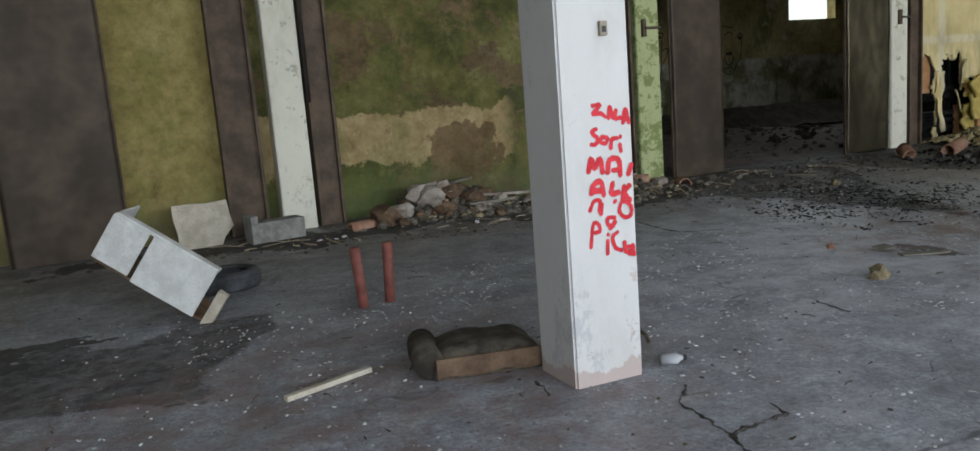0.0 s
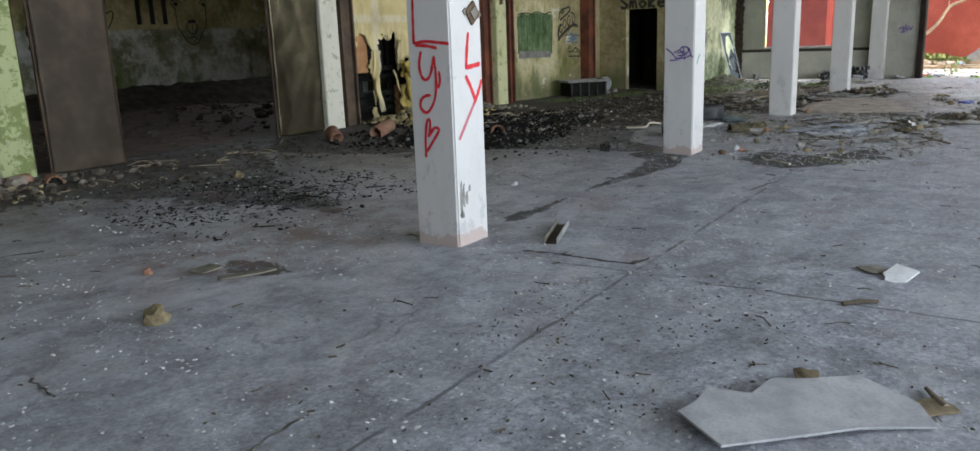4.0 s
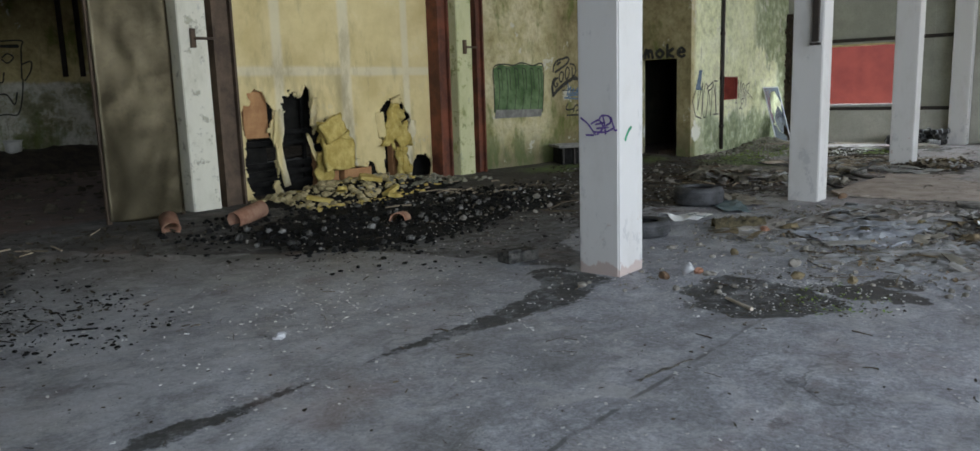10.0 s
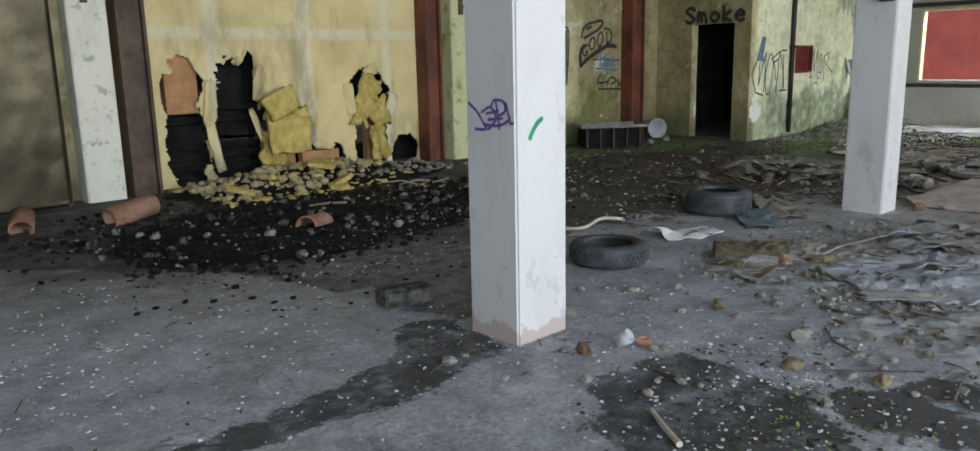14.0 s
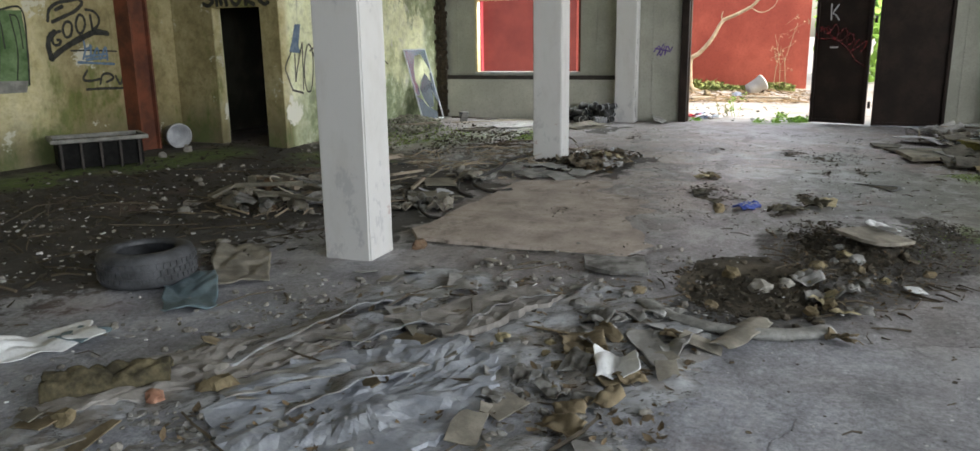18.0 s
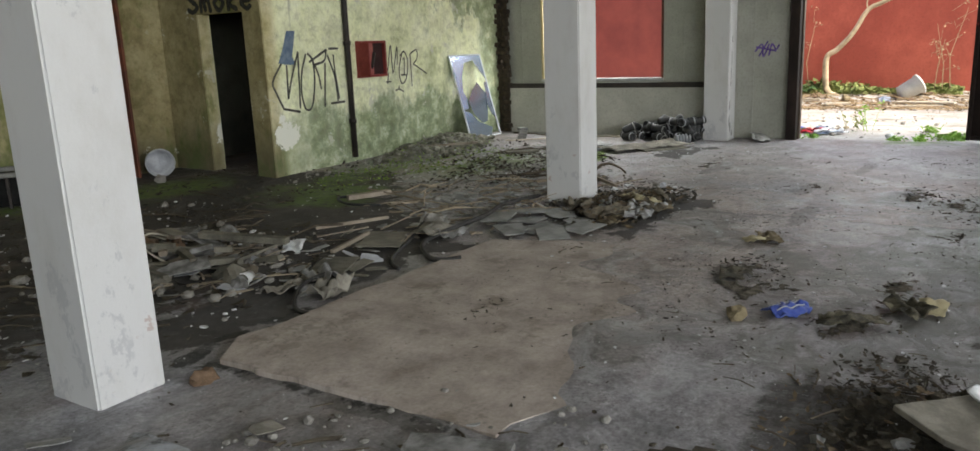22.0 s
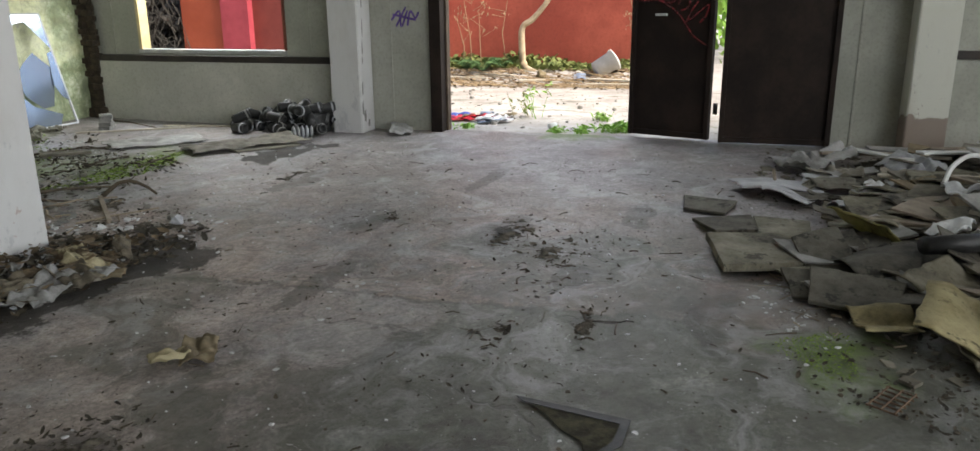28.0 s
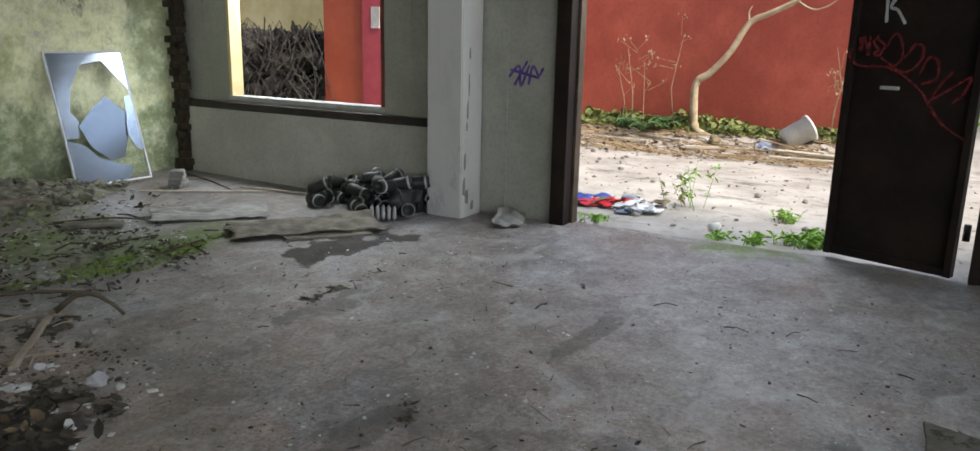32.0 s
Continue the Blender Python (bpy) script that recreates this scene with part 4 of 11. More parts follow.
channel("steel_post", 1.55, 1.98, 9.62, 9.85, TOP, RUSTWOOD, "rust-brown steel channel post beside the white post")
channel("steel_post", 2.56, 2.86, 9.6, 9.85, TOP, RUSTWOOD, "dark brown steel channel post beside the white post")
channel("steel_post", 6.72, 7.02, 9.6, 9.85, TOP, RUSTWOOD, "rust-brown steel channel post beside the green post")
channel("steel_post", 12.5, 12.8, 9.6, 9.85, TOP, RUSTWOOD, "rust-brown steel channel post beside the burnt wallboard")
channel("steel_post", 16.55, 16.82, 9.6, 9.85, TOP, REDPOST, "red-brown steel channel post beside the burnt wallboard")
channel("steel_post", 17.5, 17.7, 9.6, 9.85, TOP, REDPOST, "red-brown steel channel post beside the green post")
channel("steel_post", 21.2, 21.56, 9.6, 9.85, TOP, REDPOST, "orange-red steel channel post near the doorway")

# ---- burnt wallboard between the posts, with the cavity behind it ----
HOLES = (
    (13.2, 1.25, 0, 0.42, 0.26), (13.24, 0.62, 0, 0.72, 0.27), (13.86, 1.1, 0, 0.62, 0.3), (13.84, 0.55, 0, 0.7, 0.38), (14.0, 1.5, 0, 0.2, 0.12),
    (14.42, 0.72, 0, 0.46, 0.42), (14.98, 0.3, 0, 0.24, 0.4), (15.74, 1.1, 0, 0.38, 0.36), (15.74, 0.55, 0, 0.6, 0.3), (14.3, 0.25, 0, 0.32, 0.75), (16.3, 0.25, 0, 0.3, 0.26),
)


def in_hole(x, z):
    """Inside one of the ragged broken places (centre x, z; half height, half width)."""
    jag = 0.34 * lump(x, z, 5.0, 2.0) + 0.22 * lump(x, z, 13.0, 7.0) + 0.12 * lump(x, z, 33.0, 4.0)
    return any(((x - cx) / w) ** 2 + ((z - cz) / h) ** 2 + jag < 0.8 for cx, cz, _, h, w in HOLES)


def ragged_board(name, x0, x1, z0, z1, step, material):
    s = Shape()
    nx_, nz_ = int((x1 - x0) / step), int((z1 - z0) / step)
    keep = {(i, j) for i in range(nx_) for j in range(nz_) if not in_hole(x0 + (i + 0.5) * step, z0 + (j + 0.5) * step)}
    index = {}

    def corner(i, j, side):
        key = (i, j, side)
        if key not in index:
            x, z = x0 + i * step, z0 + j * step
            if 0 < i < nx_ and 0 < j < nz_:
                x, z = x + step * 0.35 * lump(x, z, 9.0, 1.0), z + step * 0.35 * lump(x, z, 9.0, 4.0)
            index[key] = len(s.v)
            s.v.append((x, Y1 + (0.0 if side == 0 else 0.025), z))
        return index[key]

    for i, j in sorted(keep):
        s.f.append((corner(i, j, 0), corner(i + 1, j, 0), corner(i + 1, j + 1, 0), corner(i, j + 1, 0)))
        s.f.append((corner(i, j, 1), corner(i, j + 1, 1), corner(i + 1, j + 1, 1), corner(i + 1, j, 1)))
        for di, dj, a, b in ((-1, 0, (0, 0), (0, 1)), (1, 0, (1, 1), (1, 0)), (0, -1, (1, 0), (0, 0)), (0, 1, (0, 1), (1, 1))):
            if (i + di, j + dj) not in keep:
                p, q = (i + a[0], j + a[1]), (i + b[0], j + b[1])
                s.f.append((corner(*p, 0), corner(*q, 0), corner(*q, 1), corner(*p, 1)))
    return solid(name, s, material, "cream wallboard with ragged burnt holes", "wall", kind="structure")


ragged_board("wall_north_2", 12.46, 17.35, -0.05, 2.06, 0.0175, WALLBOARD)
solid("wall_north_upper", Shape().box(12.46, 17.35, Y1, Y1 + 0.025, 2.05, TOP), WALLBOARD, "cream wallboard above the burnt holes", "wall", kind="structure")
FOAM = simple("yellow_insulation_foam", (0.4, 0.3, 0.075), (0.6, 0.48, 0.17), 7, 0.9, 0.6, fine=40)
BLOCK = simple("orange_clay_block", (0.36, 0.18, 0.08), (0.5, 0.28, 0.13), 4, 0.85, 0.4)
CHAR = simple("charred_black", (0.004, 0.004, 0.004), (0.014, 0.0135, 0.013), 8, 0.85, 0.6, spec=0.2)
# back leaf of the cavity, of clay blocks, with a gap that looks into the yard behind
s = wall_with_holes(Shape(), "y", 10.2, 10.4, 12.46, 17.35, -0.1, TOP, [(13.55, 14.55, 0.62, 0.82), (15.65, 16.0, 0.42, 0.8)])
# soot tone blackened further: the shade inside the holes is put into it
SHADED_SOOTWALL = simple("soot_black_shade", (0.006, 0.006, 0.006), (0.022, 0.021, 0.019), 3, 0.9, 0.4, local=False, spec=0.2)
solid("wall_cavity", s, SHADED_SOOTWALL, "sooty back leaf of the wall cavity, blackened for shade", "wall", kind="structure")
for x in (12.95, 14.1):
    s = Shape().box(x, x + 0.05, 10.07, 10.12, 0.0, 1.6)
    solid("stud", s, CHAR, "charred upright stud inside the broken wall", "stud", "charred studs", bevel=0.004)
for z in (0.3, 0.44, 0.56, 0.86, 1.0):
    s = Shape().box(12.9, 14.2, 10.02, 10.07, z, z + 0.07)
    solid("batten", s, CHAR, "charred horizontal batten inside the broken wall", "batten", "charred battens", bevel=0.004)
for x, z, w, h in ((13.05, 0.98, 0.38, 0.72), (14.2, 0.12, 0.42, 0.6), (14.72, 0.1, 0.55, 0.32), (15.72, 0.1, 0.22, 0.8)):
    s = Shape().box(0, w, 0, 0.12, 0, h)
    solid("clay_block", s, BLOCK, "orange insulation block standing in the broken wall", "block", "blocks in the wall cavity", bevel=0.012, at=pose(x, 9.93, z, 0, 0, 0))
rng = random.Random(5)
# torn flaps of wallboard hanging round the holes
for n, (x, z, w, h, ry) in enumerate(((13.5, 1.1, 0.12, 0.5, 8), (13.52, 0.6, 0.14, 0.6, -10), (14.14, 1.3, 0.2, 0.42, 14), (14.1, 0.8, 0.12, 0.4, -20), (13.0, 1.5, 0.3, 0.12, 10), (13.95, 1.66, 0.1, 0.3, 28), (15.4, 1.05, 0.12, 0.4, -8), (16.05, 0.95, 0.16, 0.3, 18), (15.75, 1.42, 0.28, 0.14, -12), (15.0, 0.5, 0.4, 0.12, 8), (14.8, 0.95, 0.1, 0.4, -15))):
    s = Shape().sheet(lambda u, v, n=n, w=w, h=h: ((u - 0.5) * w * (1 - 0.5 * abs(v - 0.5)), -0.07 * math.sin(1.4 * u + n) - 0.05 * lump(u * 3, v * 3, 1.0, n + 1.0), (v - 0.5) * h * (1 + 0.2 * lump(u * 5, n, 1.0, 3.0))), 6, 8, 0.014)
    solid("board_flap", s, WALLBOARD, "torn flap of cream wallboard at the hole", "wallboard", "torn flaps", at=pose(x, 9.84, z, 0, ry, 0), smooth=True)


for x, z, w, h, ry, n in ((14.42, 0.68, 0.58, 0.44, 3, 1), (14.3, 1.06, 0.42, 0.3, -24, 2)):
    slab = Shape().sheet(lambda u, v, w=w, h=h, n=n: ((u - 0.5) * w * (1 - 0.12 * lump(v * 4, n, 1.0, 3.0)), 0.035 * lump(u * 3, v * 3, 1.0, n + 4.0), (v - 0.5) * h * (1 + 0.2 * lump(u * 4, n, 1.0, 5.0))), 12, 10, 0.06)
    solid("insulation", slab, FOAM, "flat slab of orange-yellow insulation standing in the hole", "insulation", "torn insulation", at=pose(x, 9.7 - 0.04 * n, z, -8, ry, 4), smooth=True)


def foam_lump(x, y, z, w, h, seed):
    r = random.Random(seed)

    def fn(u, v):
        a, b = (u - 0.5) * w, (v - 0.5) * h
        edge = 1 - max(abs(u - 0.5), abs(v - 0.5)) ** 2 * 1.2
        return (a * (0.8 + 0.3 * lump(v * 3, seed, 1.0, 1.0)), 0.09 * lump(u * 3, v * 3, 1.3, seed) - 0.08 * edge, b * (0.85 + 0.3 * lump(u * 3, seed, 1.0, 2.0)))

    s = Shape().sheet(fn, 10, 10, 0.05)
    return solid("insulation", s, FOAM, "torn yellow insulation foam bulging from the broken wall", "insulation", "torn insulation", at=pose(x, y, z, r.uniform(-15, 15), r.uniform(-25, 25), r.uniform(-20, 20)), smooth=True)


for n, (x, z, w, h) in enumerate(((14.38, 1.0, 0.5, 0.35), (14.62, 0.82, 0.45, 0.3), (14.25, 0.5, 0.4, 0.5), (15.7, 1.15, 0.42, 0.5), (15.85, 0.85, 0.4, 0.45), (15.62, 0.95, 0.3, 0.6), (15.85, 0.45, 0.3, 0.5))):
    foam_lump(x, 9.86, z, w, h, n + 3)


# ---- metal sliding sheets either side of the opening ----
TIN = simple("tarnished_sheet_metal", (0.032, 0.022, 0.014), (0.072, 0.051, 0.034), 2.5, 0.55, 0.2, metal=0.4, local=False, fine=20)
TIN2 = simple("bright_sheet_metal", (0.045, 0.038, 0.022), (0.09, 0.077, 0.048), 1.2, 0.36, 0.08, metal=0.75, local=False, fine=20)


def tin_leaf(x0, x1, y, z0, z1, material, label, seed, crease=0.0):
    ob = thing("sheet_metal_door", label, "door", "sheet metal doors")

    def fn(u, v):
        x = x0 + (x1 - x0) * u
        d = 0.012 * lump(u * 3, v * 5, 1.0, seed) + 0.02 * lump(u * 1.2, v * 2, 1.0, seed + 3) + crease * (abs(lump(u * 2.0 + v * 1.6, v * 3.4 - u, 1.0, seed + 5)) + 0.5 * abs(lump(u * 4.0 - v * 5.0, v * 6.0 + u * 2.0, 1.0, seed + 8)))
        return (x, y - d, z0 + (z1 - z0) * v + (0.04 * (2 * u - 1) ** 2 if v == 0 else 0))

    part("sheet", Shape().sheet(fn, 22, 70, 0.012), material, ob, smooth=True)
    part("stile", Shape().box(x0 - 0.02, x0 + 0.03, y + 0.02, y + 0.06, z0, z1), RUSTWOOD, ob, bevel=0.004)
    part("stile", Shape().box(x1 - 0.03, x1 + 0.02, y + 0.02, y + 0.06, z0, z1), RUSTWOOD, ob, bevel=0.004)
    part("rail", Shape().box(x0 + 0.03, x1 - 0.03, y + 0.02, y + 0.06, 1.5, 1.56), RUSTWOOD, ob, bevel=0.004)
    return ob


tin_leaf(7.62, 8.5, 9.52, 0.14, 3.0, TIN, "dull brown sheet-metal door leaf standing open", 2.0)
tin_leaf(10.95, 11.85, 9.5, 0.16, 3.0, TIN2, "buckled grey sheet-metal door leaf standing open", 6.0, 0.03)
tin_leaf(-0.6, 0.5, 9.5, 0.1, 3.0, TIN, "dark stained sheet-metal door leaf on the wall", 11.0)


# ---- end wall fittings ----
s = Shape().box(X1 - 0.1, X1 + 0.02, 4.2, 7.95, 0.78, 0.86)
solid("window_rail_low", s, DARKIRON, "dark brown steel rail below the window", "rail", kind="structure", bevel=0.006)
s = Shape().box(X1 - 0.08, X1, 4.2, 7.95, 2.42, 2.5)
solid("window_rail_high", s, DARKIRON, "dark brown steel rail above the window", "rail", kind="structure", bevel=0.006)
s = Shape().box(X1 - 0.06, X1, SOUTH, -2.45, 0.92, 1.0)
solid("window_rail_south", s, DARKIRON, "dark brown steel rail on the corrugated wall", "rail", kind="structure", bevel=0.006)
WFRAME = simple("ochre_window_reveal", (0.5, 0.4, 0.2), (0.62, 0.5, 0.27), 5, 0.6, 0.2)
WSILL = simple("grey_white_sill", (0.36, 0.36, 0.34), (0.5, 0.5, 0.48), 5, 0.5, 0.1)
win = thing("window_1", "wide unglazed window opening with an ochre side and white sill", "window", kind="structure")
part("window_frame", Shape().box(X1 - 0.012, X1 + 0.16, 7.07, 7.115, 0.93, 2.36), WFRAME, win, bevel=0.004)
part("window_frame", Shape().box(X1 - 0.012, X1 + 0.16, 4.92, 4.96, 0.93, 2.36), REDPOST, win, bevel=0.004)
part("window_sill", Shape().box(X1 - 0.02, X1 + 0.18, 4.92, 7.12, 0.885, 0.93), WSILL, win, bevel=0.004)
part("window_head", Shape().box(X1 - 0.012, X1 + 0.16, 4.96, 7.07, 2.33, 2.37), WFRAME, win, bevel=0.004)
# vertical joints of the wall panels
for y in (3.52, -1.62, -2.85, -3.1, 7.5, 4.6):
    s = Shape().box(X1 - 0.012, X1, y - 0.012, y + 0.012, 0.0, TOP)
    solid("panel_joint", s, PANEL, "raised joint of the wall panels", "wall panel", kind="structure", bevel=0.003)
# crumbling brick reveal where the two walls meet
BRICK = simple("dark_red_brick", (0.022, 0.017, 0.011), (0.065, 0.045, 0.028), 9, 0.9, 0.5)
jamb = thing("broken_brick_jamb", "dark broken brick jamb in the wall corner", "brickwork")
part("mortar", Shape().sheet(lambda u, v: (27.7 + 0.03 * lump(u * 4, v * 30, 1.0, 2.0), 7.72 + 0.22 * u + 0.02 * lump(v * 40, u, 1.0, 5.0), 3.2 * v), 4, 90, 0.02), BRICK, jamb, "dark crumbling mortar")
rng = random.Random(12)
for c in range(40):
    for q in range(2):
        if rng.random() < 0.8:
            w = rng.uniform(0.03, 0.14)
            s = Shape().box(0, w, 0, rng.uniform(0.08, 0.13), 0, 0.075)
            ob = part("brick", s, BRICK, jamb, bevel=0.008)
            ob.matrix_basis = pose(X1 - 0.06 - w + rng.uniform(-0.015, 0.015), 7.95 - 0.12 * (q + 1.0) + rng.uniform(-0.015, 0.015), 0.02 + c * 0.079 + rng.uniform(-0.012, 0.012), rng.uniform(-6, 6), rng.uniform(-8, 8), rng.uniform(-16, 16))

# gate
gate = thing("steel_gate", "dark brown folding steel gate with two leaves half open", "gate")


def gate_leaf(name, a, b, z0, z1):
    """A leaf between two plan points with ribs on its face."""
    d = Vector((b[0] - a[0], b[1] - a[1], 0))
    m = pose(a[0], a[1], 0, 0, 0, math.degrees(math.atan2(d.y, d.x)))
    w = d.length
    leaf = part(name, Shape().box(0, w, 0, 0.03, z0, z1, m), GATE, gate, bevel=0.004)
    for x in (0.0, w - 0.05):
        part("stile", Shape().box(x, x + 0.05, 0.0, 0.05, z0, z1, m @ pose(0, -0.052, 0)), GATE, leaf, bevel=0.004)
    for z in (z0, z1 - 0.06):
        part("rail", Shape().box(0.05, w - 0.05, 0.0, 0.03, z, z + 0.06, m @ pose(0, -0.032, 0)), GATE, leaf, bevel=0.004)
    return leaf, m


leaf1, LEAF1 = gate_leaf("gate_leaf", (28.04, 0.69), (27.76, -0.2), 0.03, 3.25)
leaf2, LEAF2 = gate_leaf("gate_leaf", (27.72, -0.3), (27.74, -1.42), 0.015, 3.25)
part("hinge", Shape().tube([(27.8, -0.25, 0.3), (27.8, -0.25, 0.42)], 0.025, 10), DARKIRON, gate, smooth=True)
part("hinge", Shape().tube([(27.8, -0.25, 1.75), (27.8, -0.25, 1.87)], 0.025, 10), DARKIRON, gate, smooth=True)
part("handle", Shape().box(0.27, 0.4, -0.045, -0.01, 1.335, 1.36, LEAF1), WSILL, leaf1, "pale worn latch handle", bevel=0.004)
part("gate_post", Shape().box(X1 - 0.1, X1 + 0.17, 2.86, 3.0, -0.05, 3.4), GATE, gate, bevel=0.006)
part("edge_strip", Shape().box(X1 + 0.05, X1 + 0.16, 2.835, 2.86, 0.0, 3.4), RUSTWOOD, gate, bevel=0.003)

# ---- the yard outside ----
s = Shape()
gx = np.concatenate([np.arange(27.94, 38.2, 0.2), [60, 200, 1500]])
gy = np.concatenate([[-1500, -200, -40], np.arange(-8, 20, 0.25), [40, 200, 1500]])


def yard_height(x, y):
    return -0.02 + 0.22 * ease(x, 33.3, 34.6) * (1 if x < 40 else 0) + (0.02 * lump(x, y, 1.2, 4.0) if x < 38 else 0.0)


s.v = [(float(x), float(y), yard_height(float(x), float(y))) for x in gx for y in gy]
s.f = [(i * len(gy) + j, (i + 1) * len(gy) + j, (i + 1) * len(gy) + j + 1, i * len(gy) + j + 1) for i in range(len(gx) - 1) for j in range(len(gy) - 1)]
s.add([(-1500, -1500, -0.4), (27.94, -1500, -0.4), (27.94, 1500, -0.4), (-1500, 1500, -0.4)], [(0, 1, 2, 3)])
solid("ground", s, YARD, "pale dusty concrete yard outside the gate", "ground", kind="structure", smooth=False)

s = Shape().box(35.0, 35.4, 0.7, 9.2, -0.3, 5.0)
solid("wall_yard", s, REDWALL, "weathered red rendered wall of the building opposite", "wall", kind="structure")
PINK = simple("pink_red_paint", (0.3, 0.038, 0.055), (0.39, 0.06, 0.078), 2, 0.6, 0.15, local=False)
ORANGE = simple("orange_red_paint", (0.31, 0.06, 0.026), (0.38, 0.08, 0.038), 1.5, 0.6, 0.15, local=False)
DARKRED = simple("dark_red_paint", (0.16, 0.03, 0.025), (0.22, 0.045, 0.035), 1.2, 0.6, 0.2, local=False)
shed = thing("red_shed", "orange and pink red shed with a white notice", "shed")
part("wall", Shape().box(33.8, 35.0, 9.95, 10.98, -0.3, 4.6), ORANGE, shed)
part("pilaster", Shape().box(33.72, 35.0, 9.3, 9.95, -0.3, 4.6), PINK, shed)
part("notice", Shape().box(33.70, 33.72, 9.52, 9.72, 1.75, 2.15), WSILL, shed, "white framed notice", bevel=0.004)
part("door_panel", Shape().box(33.9, 35.0, 8.5, 9.3, -0.3, 4.6), DARKRED, shed)
part("side_wall", Shape().box(33.9, 35.0, 6.6, 8.5, -0.3, 4.6), DARKRED, shed)
OLIVE = simple("olive_yellow_render", (0.36, 0.3, 0.14), (0.46, 0.4, 0.22), 1.0, 0.8, 0.2, local=False)
s = Shape().box(38.5, 38.9, 9.0, 26.0, -0.3, 6.0)
solid("wall_far", s, OLIVE, "olive-yellow rendered wall far behind the brambles", "wall", kind="structure")

# daylight through the high window of the room behind
window_light(17.95, 17.15, 3.4, 1.6, 0.95, (14.5, 12.0, 0.5), 45)

# ---- loose materials ----
STONE = simple("grey_stone", (0.13, 0.12, 0.105), (0.25, 0.235, 0.21), 9, 0.9, 0.6, random_tint=0.15, islands=True)
OCHRE = simple("ochre_stone", (0.1, 0.078, 0.042), (0.25, 0.2, 0.12), 9, 0.9, 0.6)
CRUMB = simple("pale_crumbs", (0.4, 0.4, 0.405), (0.58, 0.58, 0.58), 20, 0.9, 0.3, random_tint=0.25, islands=True)
TWIG = simple("dark_twigs", (0.035, 0.028, 0.02), (0.085, 0.068, 0.048), 20, 0.9, 0.4, random_tint=0.4, islands=True)
LEAF = simple("dead_leaves", (0.04, 0.029, 0.018), (0.12, 0.086, 0.05), 14, 0.85, 0.4, random_tint=0.5, islands=True)
DARKLEAF = simple("rotten_leaves", (0.02, 0.017, 0.012), (0.055, 0.045, 0.03), 14, 0.8, 0.4, random_tint=0.22, islands=True)
WOOD = simple("grey_weathered_wood", (0.15, 0.12, 0.09), (0.28, 0.235, 0.185), 7, 0.85, 0.5, random_tint=0.2)
WOODS = simple("mixed_wood_splinters", (0.12, 0.095, 0.068), (0.25, 0.205, 0.15), 7, 0.85, 0.5, random_tint=0.5, islands=True)
PALEWOOD = simple("pale_wood", (0.42, 0.37, 0.29), (0.58, 0.53, 0.44), 7, 0.8, 0.3)
WHITE = simple("dirty_white_plastic", (0.55, 0.55, 0.53), (0.72, 0.72, 0.7), 5, 0.5, 0.15)
BAG = simple("white_plastic_film", (0.58, 0.59, 0.6), (0.78, 0.79, 0.8), 5, 0.38, 0.3)
PALESHEET = simple("pale_stiff_sheet", (0.3, 0.305, 0.32), (0.44, 0.445, 0.46), 4, 0.6, 0.4)
GREYSHEET = simple("grey_plastic_sheet", (0.22, 0.215, 0.205), (0.38, 0.375, 0.36), 4, 0.55, 0.6)
MUDSHEET = simple("muddy_plastic_sheet", (0.16, 0.155, 0.145), (0.36, 0.355, 0.35), 5, 0.5, 0.9, fine=45)
CLOTH = simple("dirty_cloth", (0.15, 0.135, 0.11), (0.3, 0.275, 0.23), 6, 0.95, 0.8, fine=120)
TAN = simple("tan_lino", (0.3, 0.255, 0.15), (0.45, 0.39, 0.245), 4, 0.7, 0.3)
BOARD = simple("mouldy_fibreboard", (0.08, 0.074, 0.058), (0.2, 0.182, 0.145), 5, 0.85, 0.6, random_tint=0.2)
RUBBER = simple("dusty_tyre_rubber", (0.03, 0.031, 0.034), (0.075, 0.078, 0.085), 7, 0.7, 0.35)
CLAY = simple("orange_clay_pipe", (0.26, 0.125, 0.08), (0.42, 0.25, 0.175), 6, 0.8, 0.3)
BLACK = simple("black_rubber_and_shade", (0.012, 0.012, 0.012), (0.03, 0.03, 0.03), 9, 0.5, 0.3)
REDPIPE = simple("rusty_red_pipe", (0.16, 0.05, 0.04), (0.26, 0.09, 0.07), 8, 0.7, 0.4)
CYAN = simple("cyan_plastic", (0.08, 0.12, 0.14), (0.16, 0.22, 0.25), 6, 0.5, 0.4)
BLUE = simple("blue_plastic", (0.03, 0.05, 0.22), (0.06, 0.1, 0.36), 6, 0.4, 0.3)
SLATE = simple("grey_cement_tile", (0.12, 0.12, 0.113), (0.27, 0.265, 0.25), 6, 0.75, 0.3, random_tint=0.2)
RUSTY = simple("rusty_sheet", (0.08, 0.046, 0.026), (0.18, 0.115, 0.07), 6, 0.8, 0.4)
GREEN = simple("moss_tuft", (0.075, 0.125, 0.02), (0.18, 0.26, 0.05), 14, 0.9, 0.5, random_tint=0.4, islands=True)
CARDBOARD = simple("wet_cardboard", (0.11, 0.085, 0.05), (0.24, 0.19, 0.12), 6, 0.9, 0.4)
HOSE = simple("dusty_black_hose", (0.022, 0.02, 0.019), (0.06, 0.056, 0.052), 9, 0.7, 0.3)
